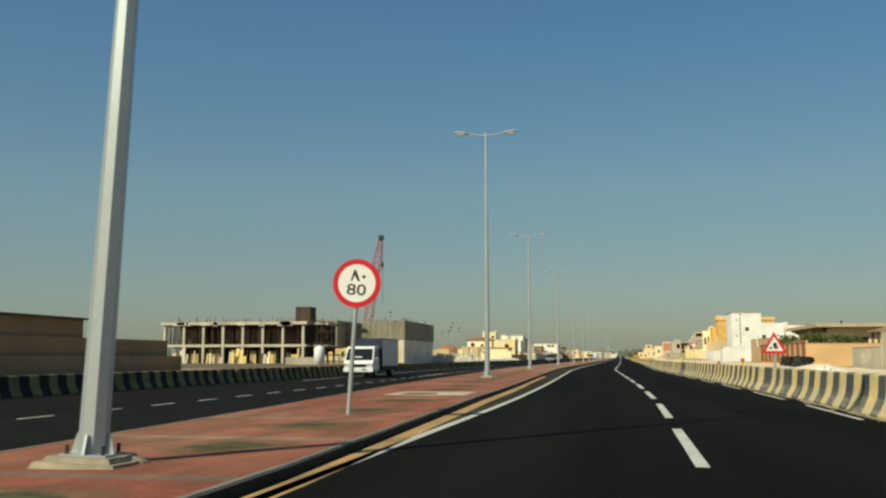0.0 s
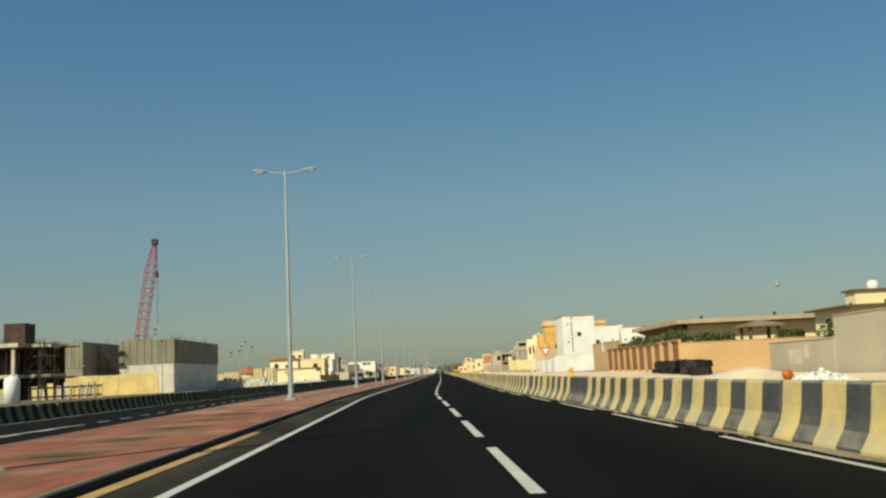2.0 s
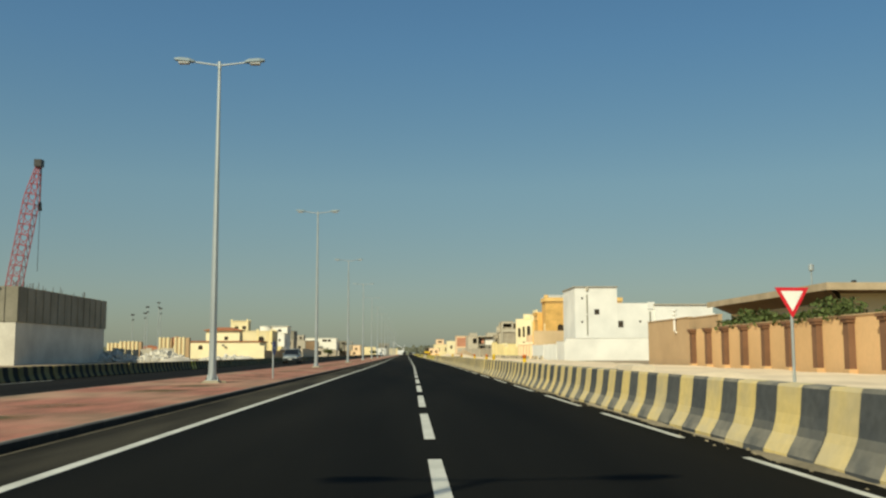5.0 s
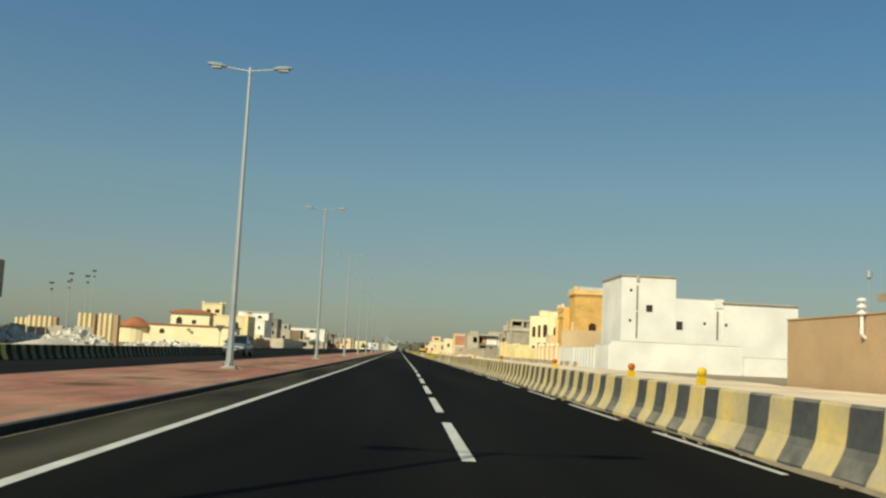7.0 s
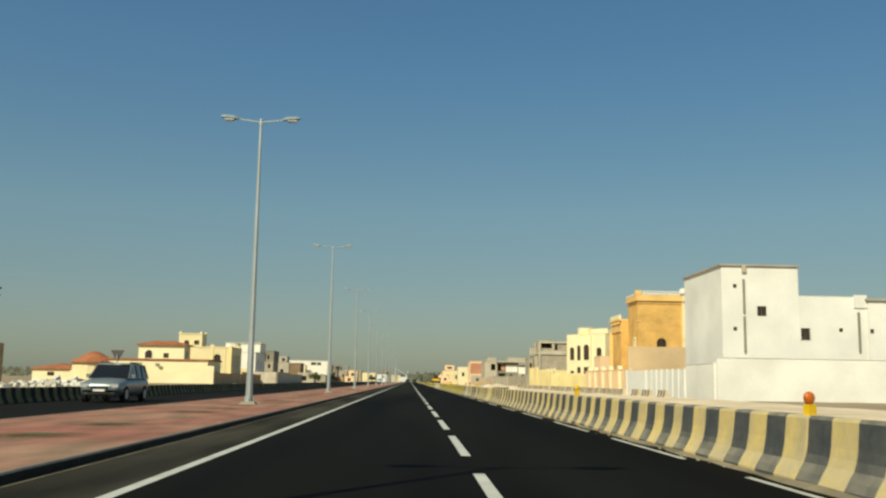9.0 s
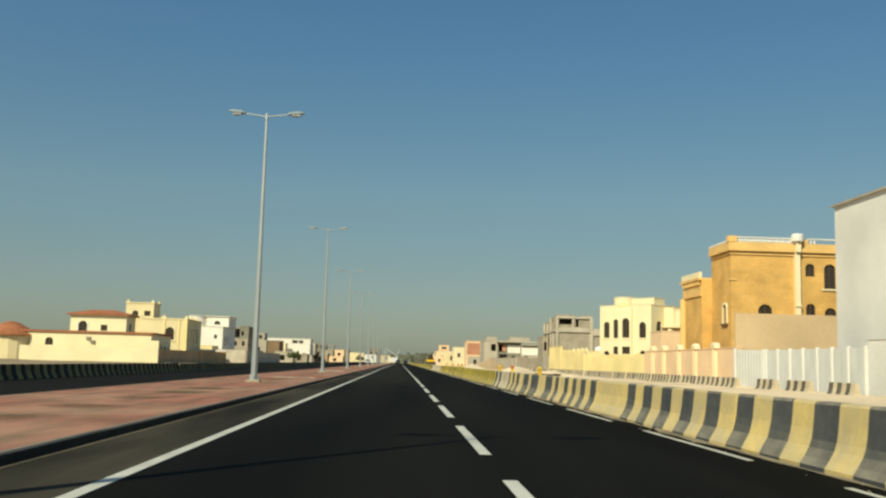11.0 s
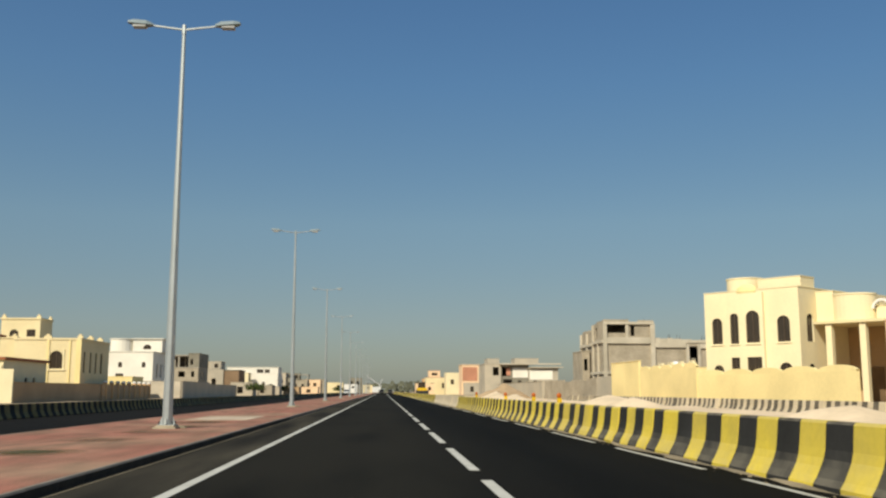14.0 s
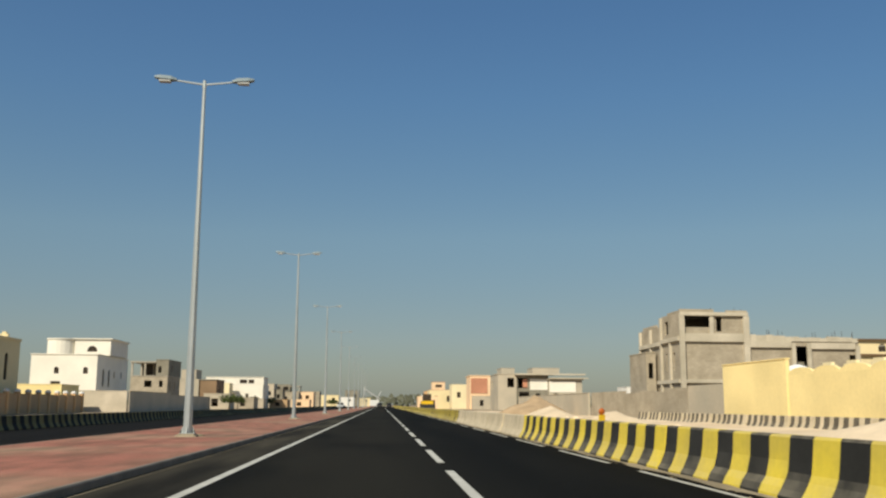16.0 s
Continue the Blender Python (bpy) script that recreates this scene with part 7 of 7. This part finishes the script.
run_of_wall("boundary_wall", "low tan boundary wall beside the tiled villa", -38.8, 342.4, -38.8, 372.0, 2.0, M_TAN_WALL)
t, _ = run_of_wall("boundary_wall", "ribbed brown boundary wall with white caps", -38.6, 372.2, -38.6, 398.0, 2.0, M_TAN_WALL)
for k in range(9):
    prop(t, "pier", [(1.4 + 3.0 * k, 1.9 + 3.0 * k, -0.25, 0.25, 0, 2.25)], M_PEACH)
    mb = Mesh()
    mb.lathe([(0.32, 2.251), (0.34, 2.35), (0.22, 2.5), (0.01, 2.56)], 10, at=(1.65 + 3.0 * k, 0, 0))
    part("cap", mb, M_WHITE_WALL, t, "white round cap")
house("beige_store", "square beige flat-roofed store", -47.8, 400.0, 0, [dict(b=(0, 6, 0, 7, 0, 3.4), m=M_YELLOW_WALL, cap=(0.05, 0.1))])
t = house("white_villa", "white villa with small arched windows and a round stair turret", -53.0, 420.0, 0, [
    dict(b=(0, 9.6, 0, 17, 0, 8.2), m=M_WARM_WHITE, s=[(3.4, 4.1, 5.4, 6.4, True), (7.6, 8.3, 5.4, 6.4, True), (3.0, 4.4, 3.0, 4.3, False)], e=[(3, 3.9, 3.6, 6.2, True), (6, 6.9, 3.6, 6.2, True), (9, 9.6, 5, 6, False), (13, 13.6, 5, 6, False)], cap=(0.12, 0.12)),
    dict(b=(4.6, 10.0, 5, 15, 8.35, 10.8), m=M_WARM_WHITE, s=[(1.9, 3.4, 8.9, 9.8, True)], cap=(0.3, 0.14))])
mb = Mesh()
mb.lathe([(2.3, 8.3), (2.3, 10.7), (2.45, 10.75), (2.45, 10.9), (0.01, 10.9)], 22, at=(2.4, 6.5, 0))
part("turret", mb, M_WARM_WHITE, t, smooth=False)
t, _ = run_of_wall("boundary_wall", "sandy plastered boundary wall with a white corner post", -43.0, 410.0, -36.2, 410.0, 2.8, M_SLAB)
prop(t, "corner_post", [(-0.5, 0.02, -0.3, -0.113, 0, 3.1)], M_WHITE_WALL, "white corner post")
run_of_wall("boundary_wall", "sandy plastered boundary wall along the far road", -36.0, 410.2, -36.0, 436.0, 2.8, M_PLASTER)
run_of_wall("boundary_wall", "grey plastered boundary wall", -37.0, 438.0, -37.0, 478.0, 2.5, M_PLASTER)
t = house("grey_shell", "unfinished grey shell with an open roof storey", -56.5, 490.0, 0, [
    dict(b=(0, 8, 0, 13, 0, 7.0), m=M_BLOCK, s=[(3.0, 4.6, 4.7, 6.1, False), (6.2, 7.0, 4.7, 6.1, False)], e=[(2, 3.2, 4, 6, False), (7, 8, 4, 6, False)], glazed=False, cap=(0.1, 0.2), capm=M_CONCRETE),
    dict(b=(5.4, 8.1, 0.0, 13, 7.25, 10.6), m=M_TOWER, s=[(0.5, 1.2, 7.8, 9.2, False)], e=[(3, 4, 8, 9.5, False)], glazed=False, cap=(0.1, 0.15))])
prop(t, "roof_slab", [(-0.2, 5.38, -0.2, 9.0, 10.0, 10.3)], M_CONCRETE)
for px, py in ((0.2, 0.2), (3.0, 0.2), (0.2, 8.5), (3.0, 8.5)):
    prop(t, "column", [(px - 0.2, px + 0.2, py - 0.2, py + 0.2, 7.2, 10.0)], M_CONCRETE)
# rear wall in the same painted room shade
prop(t, "rear_wall", [(0, 5.3, 8.7, 9.0, 7.2, 10.0)], M_ROOM_SHADE)
t = house("tan_house", "far tan and grey unfinished house with a stair tower", -50.6, 512.0, 0, [
    dict(b=(0, 4.8, 0, 12, 0, 7.0), m=M_PLASTER, s=[(1.6, 2.8, 3.0, 4.6, False)], glazed=False),
    dict(b=(4.82, 9.0, 0.4, 12, 0, 6.8), m=M_BROWN_WALL, e=[(3, 4, 3.4, 5, False)], glazed=False, cap=(0.15, 0.25), capm=M_TOWER),
    dict(b=(0.3, 3.9, 1, 8, 7.15, 9.3), m=M_PLASTER, s=[(1.8, 2.8, 7.6, 8.7, False)], glazed=False)])
house("small_cream_house", "small pale cream house beside the white villa", -47.0, 540.0, 0, [
    dict(b=(0, 4.2, 0, 6, 0, 6.6), m=M_PALE_CREAM, e=[(2, 3, 3, 4.4, True)], cap=(0.05, 0.15))])
t = house("far_white_villa", "far white villa with arched windows and a wide flat roof terrace", -51.5, 548.0, 0, [
    dict(b=(0, 16.8, 0, 14, 0, 6.4), m=M_WARM_WHITE, s=[(5.0, 5.8, 3.4, 5.0, True), (7.2, 7.8, 4.6, 5.6, True), (12.0, 12.8, 2.6, 4.0, False), (14.4, 15.0, 2.4, 3.4, False)], e=[(3, 4, 3.2, 4.6, False), (8, 9, 3.2, 4.6, False)], cap=(0.06, 0.12)),
    dict(b=(0.3, 16.6, 3, 13, 6.55, 8.6), m=M_WARM_WHITE, s=[(9.5, 11.6, 6.9, 8.0, False), (12.0, 13.6, 6.9, 8.0, False)], cap=(0.15, 0.14))])
t = house("far_grey_shell", "far grey shell with empty window holes", -43.0, 600.0, 0, [
    dict(b=(0, 5.6, 0, 10, 0, 7.8), m=M_PLASTER, s=[(1, 2, 4, 5.4, False), (3.4, 4.6, 4, 5.4, False)], e=[(2, 4, 3, 5, False)], glazed=False),
    dict(b=(5.62, 8.4, 1, 10, 0, 6.0), m=M_TOWER, s=[(0.8, 1.8, 3, 4.4, False)], glazed=False)])
t = house("far_grey_shell", "far grey shell with an open upper storey", -42.0, 640.0, 0, [
    dict(b=(0, 9.4, 0, 10, 0, 5.6), m=M_BLOCK, s=[(1, 2, 2.6, 4.0, False), (4, 5.2, 2.6, 4.0, False), (7, 8, 2.6, 4, False)], glazed=False),
    dict(b=(0.2, 6.0, 1, 9, 5.8, 8.4), m=M_TOWER, s=[(0.6, 2.2, 6.3, 7.7, False), (3.2, 5.2, 6.3, 7.7, False)], glazed=False)])
prop(t, "roof_slab", [(5.8, 9.8, 0.6, 9.2, 7.7, 8.0), (9.3, 9.6, 0.8, 1.1, 5.6, 7.7), (9.3, 9.6, 8.6, 8.9, 5.6, 7.7)], M_CONCRETE)
for px, py, w, h, mm in ((-36, 668, 7, 6.0, M_PINK), (-40, 690, 12, 6.5, M_BLOCK), (-34, 740, 12, 5.5, M_CREAM), (-30, 790, 14, 5.0, M_WHITE_WALL), (-22, 820, 8, 9.0, M_TOWER), (-24, 850, 16, 5.0, M_CREAM)):
    house("far_house", "far flat-roofed house, plain render", px, py, 0, [
        dict(b=(0, w, 0, 12, 0, h), m=mm, s=[(1.2, 2.4, h * 0.55, h * 0.78, False), (w - 3.2, w - 1.8, h * 0.55, h * 0.78, False)], e=[(3, 4.2, h * 0.5, h * 0.75, False)], glazed=False)])
for px, py, w, d, h, mm in ((-39.0, 482.0, 5.5, 6.0, 3.2, M_PLASTER), (-36.0, 505.0, 4.5, 8.0, 2.6, M_BLOCK), (-38.0, 528.0, 6.0, 6.0, 2.4, M_PLASTER), (-34.0, 560.0, 5.0, 9.0, 2.4, M_TAN_WALL), (-31.5, 600.0, 6.0, 9.0, 2.6, M_PINK)):
    house("yard_building", "low rendered yard building behind the far barriers", px, py, 0, [
        dict(b=(0, w, 0, d, 0, h), m=mm, s=[(w * 0.3, w * 0.55, 0.6, h * 0.7, False)], glazed=False, cap=(0.08, 0.12))])
t = house("low_tiled_house", "low cream house with a terracotta roof", -77.0, 352.0, 0, [dict(b=(0, 8.5, 0, 10, 0, 2.3), m=M_PALE_CREAM, s=[(3, 4.4, 1.0, 1.8, False)], cap=(0, 0), drop=0)])
hip_roof(t, 0, 8.5, 0, 10, 2.32, 1.1, 0.4, M_TILE, M_TILE)
t = thing("tiled_kiosk", "round cream kiosk with a terracotta cone roof", "kiosk", -62.5, 345.0)
mb = Mesh()
mb.lathe([(4.0, 0), (4.0, 3.6), (0.01, 3.6)], 20)
part("wall", mb, M_CREAM, t)
mb = Mesh()
mb.lathe([(4.5, 3.6), (4.5, 3.75), (1.2, 5.6), (0.01, 5.9)], 20)
part("roof", mb, M_TILE, t)


# ---- plants ----
def bush(label, x, y, z, r, h, seed, name="bush"):
    rnd2 = random.Random(seed)
    t = thing(name, label, "bush" if name == "bush" else "tree", x, y, 0)
    trunk = Mesh()
    top = Vector((rnd2.uniform(-0.2, 0.2), rnd2.uniform(-0.2, 0.2), z))
    trunk.tube((0, 0, -0.1), top, 0.12, 0.07, 6)
    for k in range(6):
        a = rnd2.uniform(0, 6.28)
        trunk.tube(top * 0.85, top + Vector((math.cos(a) * r * 0.6, math.sin(a) * r * 0.6, h * rnd2.uniform(0.2, 0.6))), 0.05, 0.02, 5)
    part("trunk", trunk, M_BARK, t)
    crown = Mesh()
    for k in range(760):
        a, u, q = rnd2.uniform(0, 6.283), rnd2.uniform(-0.6, 1), rnd2.random() ** 0.45
        lump = 1 + 0.35 * math.sin(3 * a + seed) * math.cos(2 * u + seed)
        c = Vector((r * q * lump * math.cos(a) * math.sqrt(max(0, 1 - u * u * 0.8)), r * q * lump * math.sin(a) * math.sqrt(max(0, 1 - u * u * 0.8)), z + h * 0.5 * (u * q + 0.5)))
        s = rnd2.uniform(0.10, 0.24)
        d1 = Vector((rnd2.uniform(-1, 1), rnd2.uniform(-1, 1), rnd2.uniform(-1, 1))).normalized() * s
        d2 = d1.cross(Vector((rnd2.uniform(-1, 1), rnd2.uniform(-1, 1), rnd2.uniform(-1, 1)))).normalized() * s * 0.6
        crown.face([c - d1, c + d2, c + d1, c - d2])
    part("crown", crown, M_LEAF, t)
    return t


for k, (px, py, pz, r, h) in enumerate(((28.4, 149.8, 3.0, 2.0, 2.6), (31.2, 146, 2.9, 1.7, 1.9), (33.2, 147, 2.9, 1.7, 1.8), (41.5, 148, 3.0, 1.5, 1.8), (26.6, 160, 3.2, 1.6, 1.8), (37.5, 123, 2.6, 2.0, 2.2), (40.5, 124, 2.7, 2.4, 2.8))):
    bush("leafy green bush behind the wall", px, py, pz, r, h, k + 1)
mb = Mesh()
rnd3 = random.Random(8)
for k in range(900):
    c = Vector((24.0 + rnd3.uniform(-0.75, 0.4), rnd3.uniform(138, 160), 3.2 + rnd3.uniform(-0.25, 0.4)))
    d1 = Vector((rnd3.uniform(-1, 1), rnd3.uniform(-1, 1), rnd3.uniform(-1, 1))).normalized() * 0.2
    d2 = d1.cross(Vector((rnd3.uniform(-1, 1), rnd3.uniform(-1, 1), 1))).normalized() * 0.13
    mb.face([c - d1, c + d2, c + d1, c - d2])
single("creeper", mb, M_LEAF, "green creeper along the top of the ribbed wall", "creeper", kind="stuff")
for k, (px, py) in enumerate(((-34.5, 500), (-35, 530), (-34, 560), (-33, 478), (-20, 640), (-22, 700))):
    bush("dusty green tree beside the far houses", px, py, 1.4, 1.9, 2.2, 30 + k, "tree")

# far tree line at the horizon; its pale leaf colour imitates haze
mb = Mesh()
rnd4 = random.Random(12)
for k in range(2600):
    x = rnd4.uniform(-420, 420)
    y = 960 + rnd4.uniform(0, 60)
    hgt = 5 + 4.5 * (0.5 + 0.5 * noise.noise((x * 0.02, 0, 0)))
    c = Vector((x, y, rnd4.uniform(0.5, hgt)))
    s = rnd4.uniform(1.0, 2.4)
    d1 = Vector((rnd4.uniform(-1, 1), rnd4.uniform(-0.3, 0.3), rnd4.uniform(-1, 1))).normalized() * s
    d2 = d1.cross(Vector((0, 1, 0.2))).normalized() * s * 0.8
    mb.face([c - d1, c + d2, c + d1, c - d2])
single("far_trees", mb, M_HAZED_LEAF, "far tree line at the end of the road, haze in its colour", "trees", kind="stuff")


# ---- vehicles ----
def wheel(t, x, y, r, w):
    mb = Mesh()
    mb.tube((x - w / 2, y, r), (x + w / 2, y, r), r, r, 18)
    q = part("wheel", mb, M_TYRE, t, "black tyre")
    mb = Mesh()
    mb.tube((x - w / 2 - 0.012, y, r), (x + w / 2 + 0.012, y, r), r * 0.58, r * 0.58, 14)
    part("rim", mb, M_GALV, q)


t = thing("box_truck", "white-cabbed box truck with a dark blue and grey body", "truck", -14.6, 52.2, 0, 0)
mb = Mesh()
prof = [(-0.02, 0.48), (-0.10, 0.62), (-0.09, 0.95), (-0.02, 1.12), (0.44, 1.93), (0.60, 2.05), (1.58, 2.09), (1.6, 2.0), (1.6, 0.48)]
for s in (-1, 1):
    pts = [(s * (0.98 if z < 1.2 else 0.92), y, z) for y, z in prof]
    mb.face(pts if s > 0 else list(reversed(pts)))
for i in range(len(prof)):
    (a, za), (b, zb) = prof[i], prof[(i + 1) % len(prof)]
    wa, wb = (0.98 if za < 1.2 else 0.92), (0.98 if zb < 1.2 else 0.92)
    mb.face([(-wa, a, za), (wa, a, za), (wb, b, zb), (-wb, b, zb)])
part("cab", mb, M_TRUCK_WHITE, t)
mb = Mesh()
lowr, upr = [(-0.90, -0.012, 1.155), (0.90, -0.012, 1.155)], [(0.84, 0.418, 1.905), (-0.84, 0.418, 1.905)]
mb.face([(x, y - 0.012, z) for x, y, z in lowr + upr])
mb.face([(x, y + 0.02, z) for x, y, z in reversed(lowr + upr)])
part("windscreen", mb, M_CAR_GLASS, t)
for s in (-1, 1):
    mb = Mesh()
    pane = [(s * 0.985, 0.16, 1.22), (s * 0.985, 1.32, 1.18), (s * 0.935, 1.32, 1.88), (s * 0.935, 0.52, 1.88)]
    mb.face(pane)
    mb.face([(x - s * 0.01, y, z) for x, y, z in reversed(pane)])
    part("side_window", mb, M_CAR_GLASS, t)
for s in (-1, 1):
    prop(t, "headlight", [(s * 0.74 - 0.20, s * 0.74 + 0.20, -0.125, -0.07, 0.74, 0.95)], M_LENS)
    prop(t, "indicator", [(s * 0.945 - 0.035, s * 0.945 + 0.035, -0.13, -0.06, 0.74, 0.93)], M_ORANGE_LENS)
    prop(t, "mirror", [(s * 1.14 - 0.09, s * 1.14 + 0.09, 0.05, 0.12, 1.35, 1.72), (s * 1.05 - 0.08, s * 1.05 + 0.08, 0.10, 0.13, 1.72, 1.75)], M_DARK_METAL)
prop(t, "bumper", [(-1.0, 1.0, -0.20, -0.06, 0.40, 0.64)], M_TRUCK_WHITE)
prop(t, "grille", [(-0.53, 0.53, -0.135, -0.07, 0.70, 0.90)], M_RUBBER)
prop(t, "wiper", [(-0.6, 0.1, -0.045, -0.015, 1.16, 1.18)], M_RUBBER)
prop(t, "sun_strip", [(-0.3, 0.2, 0.05, 0.09, 1.32, 1.40)], M_SIGN_WHITE, "white papers behind the windscreen")
prop(t, "bumper_slot", [(-0.6, 0.6, -0.208, -0.201, 0.5, 0.58)], M_RUBBER)
prop(t, "number_plate", [(-0.25, 0.25, -0.216, -0.209, 0.5, 0.6)], M_SIGN_WHITE)
prop(t, "door_seam", [(0.981, 0.985, 0.24, 0.26, 0.6, 2.0), (0.981, 0.985, 1.28, 1.30, 0.6, 2.0)], M_DARK_METAL)
prop(t, "side_skirt", [(-1.05, 1.05, 1.9, 6.2, 0.45, 0.74)], M_RUBBER)
prop(t, "cargo_body", [(-1.1, 1.1, 1.8, 6.3, 0.75, 2.55)], M_CORR, "grey panelled cargo body")
for k in range(5):
    prop(t, "panel_rib", [(1.101, 1.115, 1.85 + 1.1 * k, 1.91 + 1.1 * k, 0.78, 2.53)], M_GALV)
prop(t, "front_board", [(-1.12, 1.12, 1.72, 1.80, 0.75, 2.62), (-1.12, 1.12, 1.8, 6.3, 2.55, 2.62)], M_NAVY, "dark blue body front")
prop(t, "chassis", [(-0.45, 0.45, 0.6, 6.2, 0.4, 0.72)], M_DARK_METAL)
for s in (-0.85, 0.85):
    wheel(t, s, 0.75, 0.40, 0.24)
    wheel(t, s, 4.9, 0.40, 0.34)
t.matrix_world = t.matrix_world @ Matrix.Diagonal((0.86, 0.90, 0.86, 1))


def loft(mb, rings, m=0):
    """Joins closed rings of points, with shared corners, and closes both ends."""
    k, n = len(mb.v), len(rings[0])
    for r in rings:
        mb.v += [tuple(p) for p in r]
    for i in range(len(rings) - 1):
        for j in range(n):
            a, b = k + i * n + j, k + i * n + (j + 1) % n
            mb.f.append((a, b, b + n, a + n))
            mb.m.append(m)
    mb.f += [tuple(k + j for j in reversed(range(n))), tuple(k + (len(rings) - 1) * n + j for j in range(n))]
    mb.m += [m, m]


def estate_car(label, x, y, rz, paint, group=""):
    t = thing("car", label, "car", x, y, 0, rz, group)
    body, cabin, roof = Mesh(), Mesh(), Mesh()

    def hull(yy, w, lo, belt, crown):
        half = [(w * 0.90, lo), (w, lo + 0.14), (w * 1.0, belt - 0.2), (w * 0.955, belt - 0.04), (w * 0.8, crown), (w * 0.3, crown + 0.025)]
        return [(px, yy, pz) for px, pz in half] + [(-px, yy, pz) for px, pz in reversed(half)]

    loft(body, [hull(0.0, 0.66, 0.40, 0.66, 0.70), hull(0.06, 0.80, 0.34, 0.76, 0.82), hull(0.30, 0.89, 0.30, 0.88, 0.92), hull(0.9, 0.915, 0.30, 0.96, 1.0),
                hull(1.3, 0.92, 0.30, 1.0, 1.06), hull(3.2, 0.925, 0.30, 1.03, 1.07), hull(4.4, 0.90, 0.32, 1.04, 1.07), hull(4.62, 0.86, 0.36, 0.98, 1.02), hull(4.68, 0.78, 0.42, 0.85, 0.9)])
    part("body", body, paint, t, smooth=True)

    def band(yy, w0, z0, w1, z1):
        return [(w0, yy, z0), (w1, yy, z1), (-w1, yy, z1), (-w0, yy, z0)]

    loft(cabin, [band(1.18, 0.86, 1.04, 0.855, 1.06), band(1.55, 0.87, 1.04, 0.80, 1.38), band(1.95, 0.875, 1.04, 0.74, 1.67), band(4.15, 0.87, 1.04, 0.72, 1.66), band(4.5, 0.84, 1.04, 0.80, 1.12)])
    part("cabin_glass", cabin, M_CAR_GLASS, t)
    loft(roof, [band(1.86, 0.72, 1.66, 0.66, 1.70), band(2.3, 0.755, 1.66, 0.66, 1.755), band(3.6, 0.755, 1.66, 0.66, 1.755), band(4.22, 0.73, 1.62, 0.66, 1.70)])
    part("roof", roof, paint, t, smooth=True)
    for s in (-1, 1):
        for ya, yb in ((1.22, 1.97), (2.75, 2.70), (3.55, 3.60), (4.45, 4.15)):
            mb = Mesh()
            mb.tube((s * 0.875, ya, 1.04), (s * 0.745, yb, 1.67), 0.035, 0.03, 5)
            part("pillar", mb, paint, t)
        prop(t, "headlight", [(s * 0.62 - 0.19, s * 0.62 + 0.19, 0.0, 0.14, 0.66, 0.80)], M_LENS)
        prop(t, "mirror", [(s * 1.0 - 0.09, s * 1.0 + 0.09, 1.5, 1.6, 1.08, 1.24)], paint)
        prop(t, "roof_rail", [(s * 0.66 - 0.02, s * 0.66 + 0.02, 2.1, 4.0, 1.76, 1.80)], M_DARK_METAL)
    prop(t, "grille", [(-0.38, 0.38, -0.03, 0.04, 0.60, 0.70)], M_RUBBER)
    prop(t, "lower_grille", [(-0.5, 0.5, -0.02, 0.06, 0.38, 0.46)], M_RUBBER)
    prop(t, "number_plate", [(-0.25, 0.25, -0.045, -0.032, 0.49, 0.58)], M_SIGN_WHITE)
    for s in (-0.83, 0.83):
        wheel(t, s, 0.88, 0.36, 0.22)
        wheel(t, s, 3.75, 0.36, 0.22)
    return t


estate_car("silver estate car on the oncoming carriageway", -14.5, 199.2, 0, M_SILVER)
estate_car("far dark car driving ahead", -2.0, 600.0, 180, M_DARK_METAL)
estate_car("far dark car driving ahead", 1.5, 640.0, 180, M_DARK_METAL)
estate_car("far white car on the oncoming carriageway", -13.5, 560.0, 0, M_TRUCK_WHITE)

# wheel loader waiting at the roadside
t = thing("wheel_loader", "yellow wheel loader parked at the roadside", "loader", 7.2, 455.0)
prop(t, "body", [(-1.1, 1.1, 0, 4.5, 0.8, 1.9)], M_YELLOW_BOX)
prop(t, "cab", [(-0.8, 0.8, 1.6, 3.2, 1.9, 3.2)], M_GLASS)
prop(t, "bucket", [(-1.4, 1.4, -1.6, -0.5, 0.2, 1.3)], M_DARK_METAL)
prop(t, "arm", [(-0.5, 0.5, -0.6, 0.6, 0.9, 1.3)], M_YELLOW_BOX)
for s in (-1.0, 1.0):
    wheel(t, s, 0.8, 0.7, 0.5)
    wheel(t, s, 3.6, 0.7, 0.5)

t = thing("far_loader_crane", "far pale lorry crane with a folded boom beyond the road", "crane lorry", -4.5, 700.0)
prop(t, "lorry_body", [(-2, 2, 0, 8, 0.6, 3.2)], M_TRUCK_WHITE)
mb = Mesh()
mb.tube((-5, 2, 0), (-4.4, 2, 9), 0.2, 0.18, 6)
mb.tube((-4.4, 2, 8), (2.5, 2, 3.5), 0.2, 0.18, 6)
mb.tube((1.0, 2, 3.0), (2.8, 2, 7.0), 0.2, 0.15, 6)
part("boom", mb, M_CORR, t)
for s_ in (-1.6, 1.6):
    wheel(t, s_, 1.5, 0.55, 0.4)
    wheel(t, s_, 6.5, 0.55, 0.4)
